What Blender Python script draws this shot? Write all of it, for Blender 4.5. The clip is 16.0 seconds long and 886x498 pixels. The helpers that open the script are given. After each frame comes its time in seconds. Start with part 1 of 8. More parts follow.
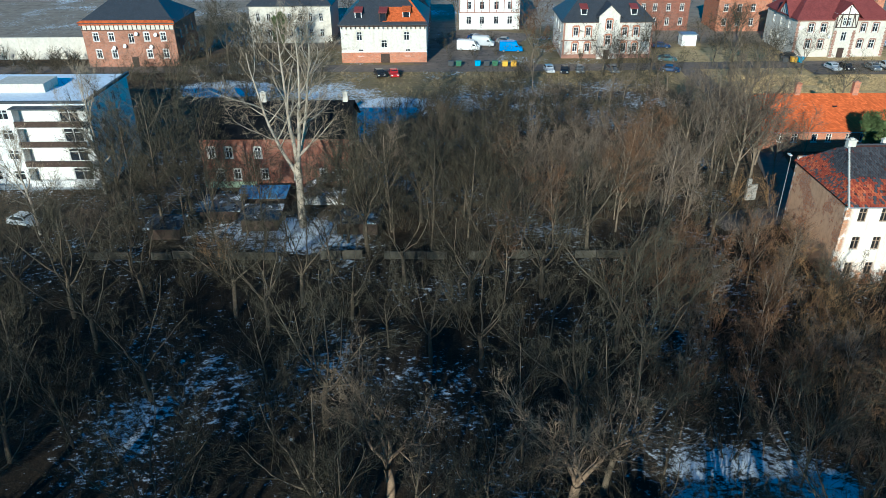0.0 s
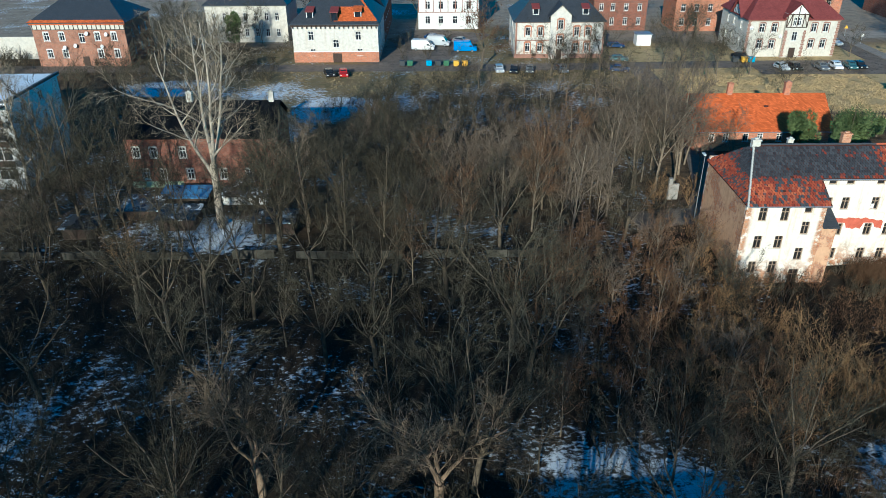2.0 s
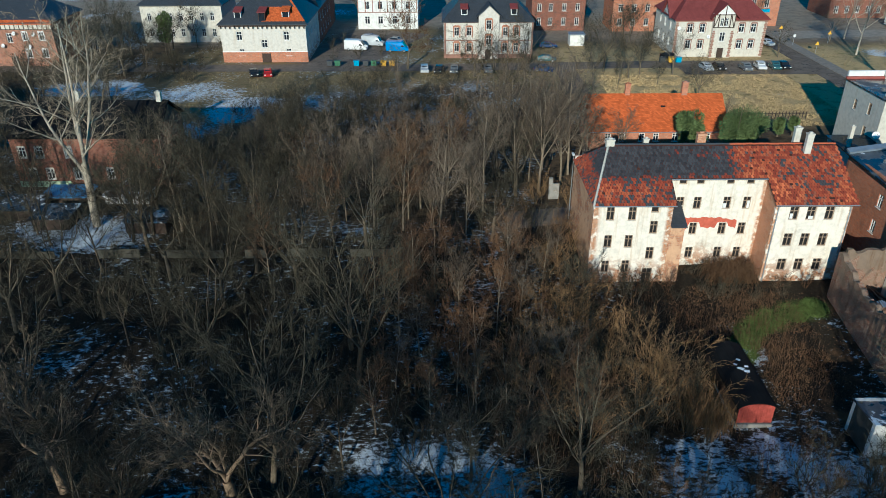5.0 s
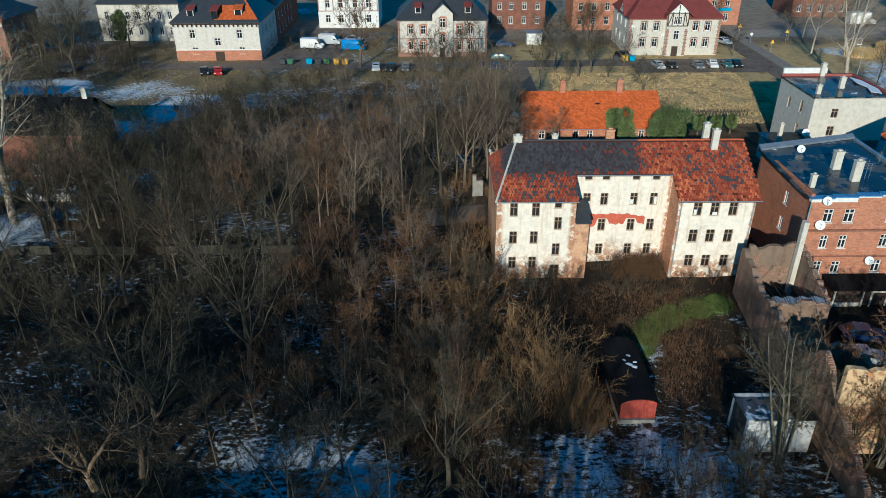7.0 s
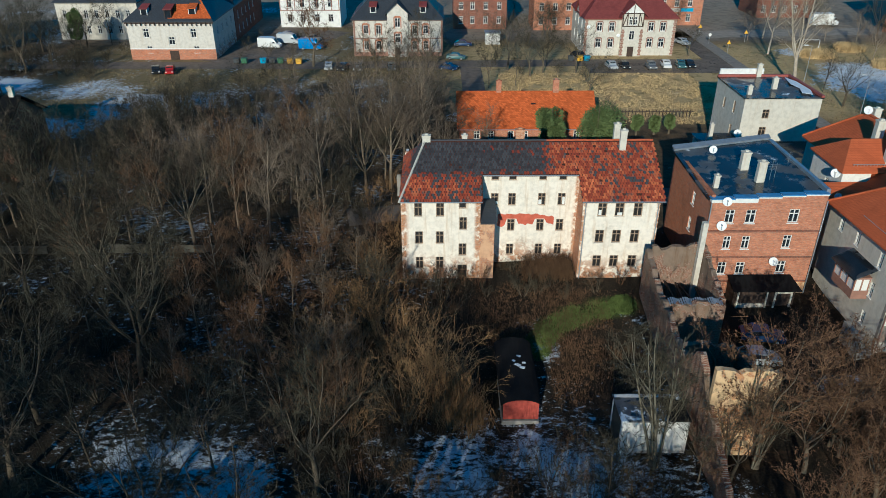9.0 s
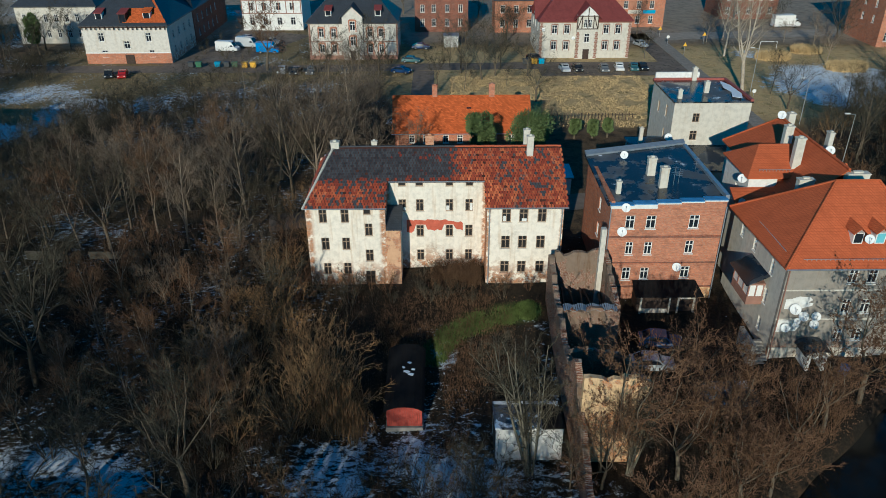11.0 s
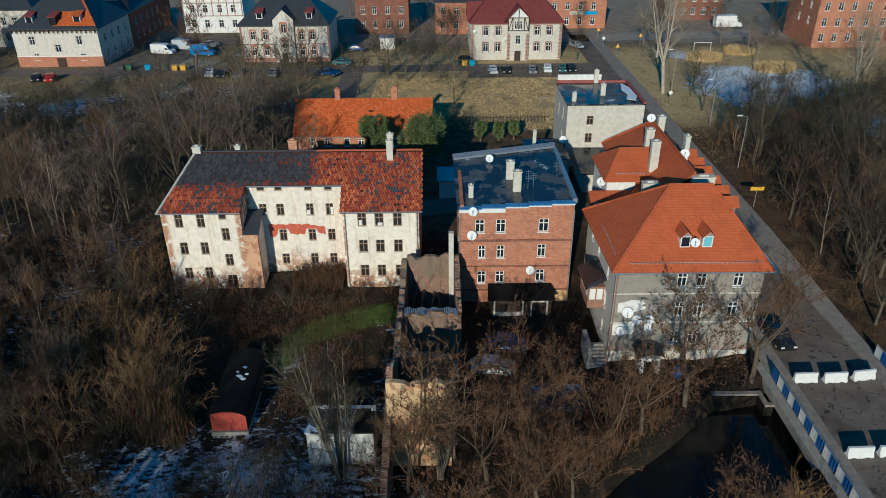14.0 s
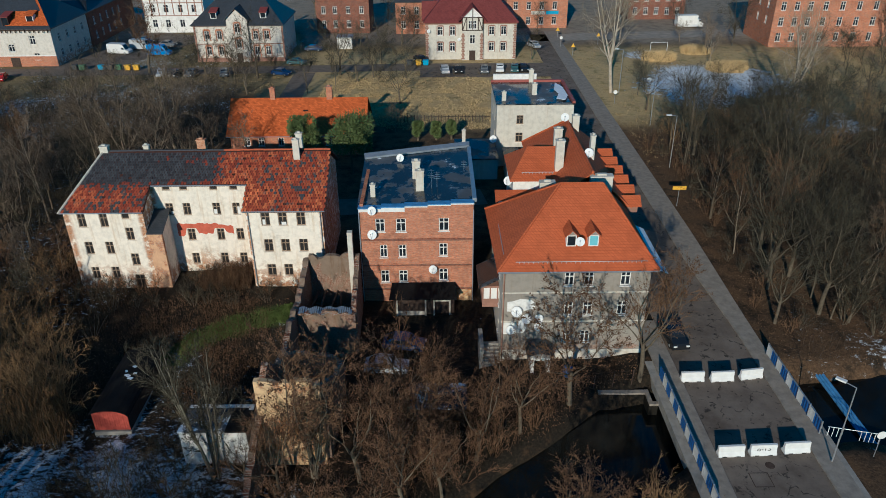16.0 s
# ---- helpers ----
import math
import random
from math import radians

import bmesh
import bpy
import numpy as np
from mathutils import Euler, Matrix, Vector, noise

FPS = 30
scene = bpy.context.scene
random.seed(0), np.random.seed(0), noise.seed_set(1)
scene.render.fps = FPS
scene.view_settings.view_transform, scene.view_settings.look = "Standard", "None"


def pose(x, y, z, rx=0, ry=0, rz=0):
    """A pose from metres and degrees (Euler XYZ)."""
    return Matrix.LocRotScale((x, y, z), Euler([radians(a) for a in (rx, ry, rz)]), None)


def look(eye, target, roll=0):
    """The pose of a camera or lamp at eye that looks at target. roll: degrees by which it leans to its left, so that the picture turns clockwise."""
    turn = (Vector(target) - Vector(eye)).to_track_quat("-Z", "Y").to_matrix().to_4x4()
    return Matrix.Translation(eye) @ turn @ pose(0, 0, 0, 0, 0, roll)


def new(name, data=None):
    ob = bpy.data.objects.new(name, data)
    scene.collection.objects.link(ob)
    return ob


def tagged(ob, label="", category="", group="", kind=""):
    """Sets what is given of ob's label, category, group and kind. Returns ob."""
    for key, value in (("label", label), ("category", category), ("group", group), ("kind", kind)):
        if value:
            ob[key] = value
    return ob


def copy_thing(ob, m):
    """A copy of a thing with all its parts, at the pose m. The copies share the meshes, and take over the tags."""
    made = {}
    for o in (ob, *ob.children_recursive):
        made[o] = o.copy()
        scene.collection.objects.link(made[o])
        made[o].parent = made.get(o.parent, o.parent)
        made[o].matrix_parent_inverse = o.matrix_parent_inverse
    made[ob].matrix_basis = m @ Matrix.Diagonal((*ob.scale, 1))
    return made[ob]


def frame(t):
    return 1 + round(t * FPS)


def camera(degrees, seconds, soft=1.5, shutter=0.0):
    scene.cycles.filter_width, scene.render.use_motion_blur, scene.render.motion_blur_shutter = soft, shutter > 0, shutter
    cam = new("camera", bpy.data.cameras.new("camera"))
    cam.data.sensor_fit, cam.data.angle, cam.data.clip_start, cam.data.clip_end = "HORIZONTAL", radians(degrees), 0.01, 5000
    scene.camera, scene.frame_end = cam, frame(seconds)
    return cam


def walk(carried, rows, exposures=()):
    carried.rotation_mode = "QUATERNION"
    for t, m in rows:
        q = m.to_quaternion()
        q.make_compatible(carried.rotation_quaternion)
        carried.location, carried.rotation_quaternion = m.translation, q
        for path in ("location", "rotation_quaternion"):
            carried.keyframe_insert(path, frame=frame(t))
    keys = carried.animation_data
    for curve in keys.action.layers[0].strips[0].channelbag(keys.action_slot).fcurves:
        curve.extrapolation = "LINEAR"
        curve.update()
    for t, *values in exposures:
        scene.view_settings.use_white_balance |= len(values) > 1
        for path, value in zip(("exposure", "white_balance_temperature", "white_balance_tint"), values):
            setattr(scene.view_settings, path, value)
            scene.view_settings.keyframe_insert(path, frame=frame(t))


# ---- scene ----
cam = camera(62.9, 16.0, soft=0.9)
PATH = [
    (0, (0.574, -0.306, 40.73), (0.562, 1.453, 39.778), -0.4),
    (0.5, (2.824, -0.401, 40.823), (2.817, 1.357, 39.87), -0.3),
    (1, (5.188, -0.451, 40.827), (5.185, 1.307, 39.874), -0.3),
    (1.5, (7.917, -0.378, 40.675), (7.913, 1.381, 39.722), -0.3),
    (2, (10.362, -0.471, 40.777), (10.361, 1.287, 39.824), -0.3),
    (2.5, (12.846, -0.66, 40.86), (12.848, 1.098, 39.906), -0.2),
    (3, (15.404, -0.752, 40.926), (15.407, 1.006, 39.971), -0.2),
    (3.5, (18.016, -0.802, 40.876), (18.019, 0.956, 39.923), -0.2),
    (4, (20.676, -0.942, 40.945), (20.679, 0.816, 39.991), -0.2),
    (6.5, (33.768, -1.077, 40.671), (33.772, 0.681, 39.717), -0.3),
    (7, (36.144, -1.12, 40.408), (36.151, 0.639, 39.455), -0.2),
    (7.5, (38.564, -1.113, 40.27), (38.573, 0.645, 39.317), -0.1),
    (8, (41.09, -1.069, 40.224), (41.101, 0.69, 39.272), -0.1),
    (8.5, (43.62, -1.03, 40.227), (43.63, 0.728, 39.275), -0.0),
    (11, (56.301, -0.959, 40.984), (56.309, 0.799, 40.031), -0.2),
    (11.5, (58.821, -0.919, 41.076), (58.829, 0.839, 40.124), -0.3),
    (12, (61.361, -0.968, 41.179), (61.369, 0.791, 40.227), -0.3),
    (12.5, (63.94, -0.949, 41.228), (63.947, 0.81, 40.276), -0.3),
    (13, (66.458, -0.993, 41.342), (66.467, 0.766, 40.39), -0.3),
    (13.5, (69.067, -1.083, 41.422), (69.075, 0.676, 40.469), -0.4),
    (14, (71.587, -1.136, 41.473), (71.596, 0.622, 40.519), -0.4),
    (14.5, (74.093, -1.196, 41.517), (74.103, 0.561, 40.563), -0.4),
    (15, (76.673, -1.227, 41.436), (76.684, 0.531, 40.483), -0.4),
    (15.5, (79.186, -1.231, 41.414), (79.197, 0.527, 40.46), -0.4),
    (16, (81.75, -1.263, 41.338), (81.761, 0.495, 40.384), -0.4),
]
walk(cam, [(t, look(eye, target, roll)) for t, eye, target, roll in PATH], [(0, 0.58, 4200, -4), (4, 0.28, 4260, -4), (8, 0.06, 4380, -2), (12, -0.17, 4420, -3), (16, -0.2, 4480, 1)])

# ---- light ----
SUN_AZ, SUN_EL = 195.0, 18.5
world = bpy.data.worlds.new("sky")
scene.world = world
world.use_nodes = True
wn = world.node_tree
sky = wn.nodes.new("ShaderNodeTexSky")
sky.sky_type = "NISHITA"
sky.sun_disc = False
sky.sun_elevation, sky.sun_rotation = radians(SUN_EL), radians(SUN_AZ)
sky.air_density, sky.dust_density, sky.ozone_density = 1.0, 0.0, 6.0
deep = wn.nodes.new("ShaderNodeMix")
deep.data_type, deep.blend_type = "RGBA", "MULTIPLY"
deep.inputs[0].default_value = 1.0
deep.inputs[7].default_value = (0.23, 1.12, 0.98, 1)
wn.links.new(sky.outputs[0], deep.inputs[6])
wn.links.new(deep.outputs[2], wn.nodes["Background"].inputs[0])
wn.nodes["Background"].inputs[1].default_value = 0.072
sun_data = bpy.data.lights.new("sun", "SUN")
sun_data.energy, sun_data.angle, sun_data.color = 5.0, radians(0.5), (1.0, 0.71, 0.415)
sun = new("sun", sun_data)
_a, _e = radians(SUN_AZ), radians(SUN_EL)
SUN_DIR = Vector((math.sin(_a) * math.cos(_e), math.cos(_a) * math.cos(_e), math.sin(_e)))
sun.matrix_world = look(SUN_DIR * 200 + Vector((40, 80, 0)), (40, 80, 0))


# ---- materials ----
def ramp(nt, fac, stops):
    n = nt.nodes.new("ShaderNodeValToRGB")
    el = n.color_ramp.elements
    while len(el) < len(stops):
        el.new(0.5)
    for e, (p, c) in zip(el, stops):
        e.position, e.color = p, (c if len(c) == 4 else (*c, 1))
    nt.links.new(fac, n.inputs[0])
    return n.outputs[0]


def noise_tex(nt, vec, scale, detail=5, rough=0.6):
    n = nt.nodes.new("ShaderNodeTexNoise")
    n.inputs["Scale"].default_value, n.inputs["Detail"].default_value, n.inputs["Roughness"].default_value = scale, detail, rough
    nt.links.new(vec, n.inputs["Vector"])
    return n.outputs[0]


def mixc(nt, fac, a, b, mode="MIX"):
    n = nt.nodes.new("ShaderNodeMix")
    n.data_type, n.blend_type = "RGBA", mode
    for sock, v in ((n.inputs[0], fac), (n.inputs[6], a), (n.inputs[7], b)):
        if isinstance(v, (int, float)):
            sock.default_value = v
        elif isinstance(v, tuple):
            sock.default_value = (*v[:3], 1)
        else:
            nt.links.new(v, sock)
    return n.outputs[2]


def mathn(nt, op, a, b=0.0, c=None):
    n = nt.nodes.new("ShaderNodeMath")
    n.operation = op
    for i, v in enumerate((a, b) if c is None else (a, b, c)):
        if isinstance(v, (int, float)):
            n.inputs[i].default_value = v
        else:
            nt.links.new(v, n.inputs[i])
    return n.outputs[0]


def step(nt, v, lo, hi):
    n = nt.nodes.new("ShaderNodeMapRange")
    n.interpolation_type = "SMOOTHSTEP"
    n.inputs[1].default_value, n.inputs[2].default_value = lo, hi
    nt.links.new(v, n.inputs[0])
    return n.outputs[0]


def base_mat(name, rough=0.85, metal=0.0):
    m = bpy.data.materials.new(name)
    m.use_nodes = True
    nt = m.node_tree
    p = nt.nodes["Principled BSDF"]
    p.inputs["Roughness"].default_value, p.inputs["Metallic"].default_value = rough, metal
    if rough > 0.65:
        p.inputs["Specular IOR Level"].default_value = 0.12
    geo = nt.nodes.new("ShaderNodeNewGeometry")
    return m, nt, p, geo.outputs["Position"], geo


def finish(nt, p, colour, bump=None, strength=0.3, dist=0.02):
    nt.links.new(colour, p.inputs["Base Color"])
    if bump is not None:
        b = nt.nodes.new("ShaderNodeBump")
        b.inputs["Strength"].default_value, b.inputs["Distance"].default_value = strength, dist
        nt.links.new(bump, b.inputs["Height"])
        nt.links.new(b.outputs[0], p.inputs["Normal"])


def plain(name, c, var=0.25, scale=3.0, rough=0.8, metal=0.0, bump=0.15, per=0.0):
    """A surface of one colour with grain and stains at two scales; per: how much the shade differs from piece to piece."""
    m, nt, p, pos, geo = base_mat(name, rough, metal)
    n1, n2 = noise_tex(nt, pos, scale, 6), noise_tex(nt, pos, scale * 7, 3)
    dark, light = tuple(v * (1 - var) for v in c), tuple(min(1, v * (1 + var)) for v in c)
    col = ramp(nt, n1, ((0.25, dark), (0.75, light)))
    col = mixc(nt, mathn(nt, "MULTIPLY", n2, var), col, tuple(v * 0.5 for v in c))
    if per:
        info = nt.nodes.new("ShaderNodeObjectInfo")
        col = mixc(nt, mathn(nt, "MULTIPLY", info.outputs["Random"], per), col, tuple(v * 0.35 for v in c))
    finish(nt, p, col, n2, bump)
    return m


def wall_uv(nt, pos):
    s = nt.nodes.new("ShaderNodeSeparateXYZ")
    nt.links.new(pos, s.inputs[0])
    c = nt.nodes.new("ShaderNodeCombineXYZ")
    nt.links.new(mathn(nt, "ADD", s.outputs[0], s.outputs[1]), c.inputs[0])
    nt.links.new(s.outputs[2], c.inputs[1])
    return c.outputs[0], s


def bricks(nt, uv, c1, c2, mortar, w=0.27, h=0.085):
    b = nt.nodes.new("ShaderNodeTexBrick")
    b.inputs["Color1"].default_value, b.inputs["Color2"].default_value, b.inputs["Mortar"].default_value = (*c1, 1), (*c2, 1), (*mortar, 1)
    b.inputs["Scale"].default_value, b.inputs["Mortar Size"].default_value = 1.0, 0.012
    b.inputs["Brick Width"].default_value, b.inputs["Row Height"].default_value = w, h
    nt.links.new(uv, b.inputs["Vector"])
    return b.outputs["Color"], b.outputs["Fac"]


def brick_mat(name, c1, c2, mortar, stain=0.4, soot=(0.06, 0.045, 0.04)):
    m, nt, p, pos, geo = base_mat(name, 0.9)
    uv, s = wall_uv(nt, pos)
    col, fac = bricks(nt, uv, c1, c2, mortar)
    n1 = noise_tex(nt, pos, 0.55, 7, 0.7)
    n2 = noise_tex(nt, pos, 3.0, 5)
    rows = nt.nodes.new("ShaderNodeMapping")
    rows.inputs["Scale"].default_value = (0.9, 0.9, 8.0)
    nt.links.new(pos, rows.inputs[0])
    n3 = noise_tex(nt, rows.outputs[0], 1.0, 5, 0.75)
    col = mixc(nt, mathn(nt, "MULTIPLY", step(nt, n3, 0.5, 0.68), 0.55), col, tuple(v * 0.42 for v in c2))
    col = mixc(nt, mathn(nt, "MULTIPLY", mathn(nt, "SUBTRACT", 1.0, step(nt, n3, 0.3, 0.42)), 0.5), col, tuple(min(1, v * 1.5) for v in c1))
    col = mixc(nt, mathn(nt, "MULTIPLY", step(nt, n1, 0.45, 0.72), stain), col, soot)
    col = mixc(nt, mathn(nt, "MULTIPLY", step(nt, n2, 0.5, 0.8), 0.35), col, tuple(min(1, v * 1.7) for v in c1))
    finish(nt, p, col, fac, 0.4, -0.01)
    return m


def worn_plaster(name, c, brick=(0.34, 0.13, 0.06), ground=-1.5, amount=0.5, grime=0.5, corners=()):
    """Old plaster, streaked with dirt, fallen off the bricks in patches, more of it near the ground."""
    m, nt, p, pos, geo = base_mat(name, 0.9)
    uv, s = wall_uv(nt, pos)
    bc, fac = bricks(nt, uv, brick, tuple(v * 0.6 for v in brick), (0.4, 0.34, 0.27))
    n1, n2, n3 = noise_tex(nt, pos, 0.35, 8, 0.72), noise_tex(nt, pos, 1.7, 6, 0.65), noise_tex(nt, pos, 14, 3)
    stretch = nt.nodes.new("ShaderNodeMapping")
    stretch.inputs["Scale"].default_value = (2.2, 2.2, 0.16)
    nt.links.new(pos, stretch.inputs[0])
    streak = noise_tex(nt, stretch.outputs[0], 1.0, 5, 0.7)
    col = mixc(nt, step(nt, n2, 0.35, 0.75), c, tuple(v * 0.8 for v in c))
    col = mixc(nt, mathn(nt, "MULTIPLY", step(nt, streak, 0.5, 0.75), grime), col, (c[0] * 0.62, c[1] * 0.5, c[2] * 0.36))
    col = mixc(nt, mathn(nt, "MULTIPLY", step(nt, n1, 0.55, 0.7), grime * 0.6), col, (0.26, 0.22, 0.17))
    low = step(nt, mathn(nt, "SUBTRACT", s.outputs[2], mathn(nt, "MULTIPLY", n1, 3.2)), ground + 1.2, ground - 1.6)
    bare = mathn(nt, "MAXIMUM", step(nt, mathn(nt, "ADD", mathn(nt, "MULTIPLY", n1, 0.7), mathn(nt, "MULTIPLY", n2, 0.3)), 0.66 - 0.1 * amount, 0.7 - 0.1 * amount),
                 mathn(nt, "MULTIPLY", low, step(nt, n2, 0.42, 0.55)))
    for x, w in corners:
        near = mathn(nt, "SUBTRACT", 1.0, step(nt, mathn(nt, "ABSOLUTE", mathn(nt, "SUBTRACT", s.outputs[0], x)), w * .5, w * 1.3))
        bare = mathn(nt, "MAXIMUM", bare, mathn(nt, "MULTIPLY", near, step(nt, mathn(nt, "ADD", n2, mathn(nt, "MULTIPLY", n1, .4)), 0.55, 0.75)))
    col = mixc(nt, bare, col, bc)
    h = mathn(nt, "SUBTRACT", mathn(nt, "MULTIPLY", n3, 0.3), bare)
    finish(nt, p, col, h, 0.5, 0.02)
    return m


def tile_mat(name, reds, darks, dark_amount, moss=0.0, split_x=None):
    """Clay tiles, each of its own shade; patches of sooty old ones among them."""
    m, nt, p, pos, geo = base_mat(name, 0.75)
    rnd = geo.outputs["Random Per Island"]
    red = ramp(nt, rnd, ((0.0, reds[0]), (0.45, reds[1]), (0.8, reds[2]), (1.0, tuple(min(1, v * 1.5) for v in reds[2]))))
    dark = ramp(nt, rnd, ((0.0, darks[0]), (1.0, darks[1])))
    n1, n2 = noise_tex(nt, pos, 0.22, 4, 0.6), noise_tex(nt, pos, 5.0, 4)
    f = mathn(nt, "ADD", n1, mathn(nt, "MULTIPLY", mathn(nt, "SUBTRACT", rnd, 0.5), 0.55))
    if split_x is not None:
        s = nt.nodes.new("ShaderNodeSeparateXYZ")
        nt.links.new(pos, s.inputs[0])
        side = mathn(nt, "SUBTRACT", 1.0, step(nt, s.outputs[0], split_x[0], split_x[1]))
        up = step(nt, s.outputs[2], split_x[2], split_x[2] + 0.9)
        f = mathn(nt, "ADD", f, mathn(nt, "MULTIPLY", mathn(nt, "SUBTRACT", mathn(nt, "MULTIPLY", side, mathn(nt, "ADD", up, 0.3)), 0.45), 0.42))
    col = mixc(nt, step(nt, f, 0.5 - dark_amount, 0.62 - dark_amount), red, dark)
    col = mixc(nt, mathn(nt, "MULTIPLY", n2, 0.4), col, (0.08, 0.05, 0.04))
    finish(nt, p, col, n2, 0.3)
    return m


def course_mat(name, c, w=0.3, h=0.34, var=0.3, rough=0.7):
    """Roof tiles too small to tell apart: fine courses and joints."""
    m, nt, p, pos, geo = base_mat(name, rough)
    s = nt.nodes.new("ShaderNodeSeparateXYZ")
    nt.links.new(pos, s.inputs[0])
    cx = nt.nodes.new("ShaderNodeCombineXYZ")
    nt.links.new(mathn(nt, "ADD", s.outputs[0], s.outputs[1]), cx.inputs[0])
    nt.links.new(mathn(nt, "MULTIPLY", s.outputs[2], 1.9), cx.inputs[1])
    b = nt.nodes.new("ShaderNodeTexBrick")
    b.offset = 0.0
    b.inputs["Color1"].default_value, b.inputs["Color2"].default_value = (*c, 1), (*(v * (1 - var) for v in c), 1)
    b.inputs["Mortar"].default_value = (*(v * 0.6 for v in c), 1)
    b.inputs["Scale"].default_value, b.inputs["Mortar Size"].default_value = 1.0, 0.02
    b.inputs["Brick Width"].default_value, b.inputs["Row Height"].default_value = w, h
    nt.links.new(cx.outputs[0], b.inputs["Vector"])
    n1 = noise_tex(nt, pos, 0.6, 6)
    col = mixc(nt, mathn(nt, "MULTIPLY", step(nt, n1, 0.4, 0.75), 0.4), b.outputs["Color"], tuple(v * 0.5 for v in c))
    finish(nt, p, col, b.outputs["Fac"], 0.3, -0.015)
    return m


def felt_mat(name, c=(0.035, 0.042, 0.05), snow=0.0):
    m, nt, p, pos, geo = base_mat(name, 0.55)
    n1, n2 = noise_tex(nt, pos, 0.5, 7, 0.65), noise_tex(nt, pos, 9, 4)
    col = ramp(nt, n1, ((0.3, tuple(v * 0.7 for v in c)), (0.5, c), (0.7, tuple(v * 2.1 for v in c))))
    col = mixc(nt, mathn(nt, "MULTIPLY", n2, 0.3), col, (0.12, 0.12, 0.12))
    if snow:
        col = mixc(nt, step(nt, n1, 0.66 - snow, 0.7 - snow), col, (0.85, 0.88, 0.92))
    n4 = noise_tex(nt, pos, 0.3, 7, 0.62)
    wet = mathn(nt, "SUBTRACT", 0.62, mathn(nt, "MULTIPLY", step(nt, n4, 0.44, 0.5), 0.44))
    nt.links.new(wet, p.inputs["Roughness"])
    col = mixc(nt, mathn(nt, "MULTIPLY", step(nt, n4, 0.46, 0.49), 0.85), col, (0.006, 0.009, 0.012))
    finish(nt, p, col, n2, 0.12)
    return m


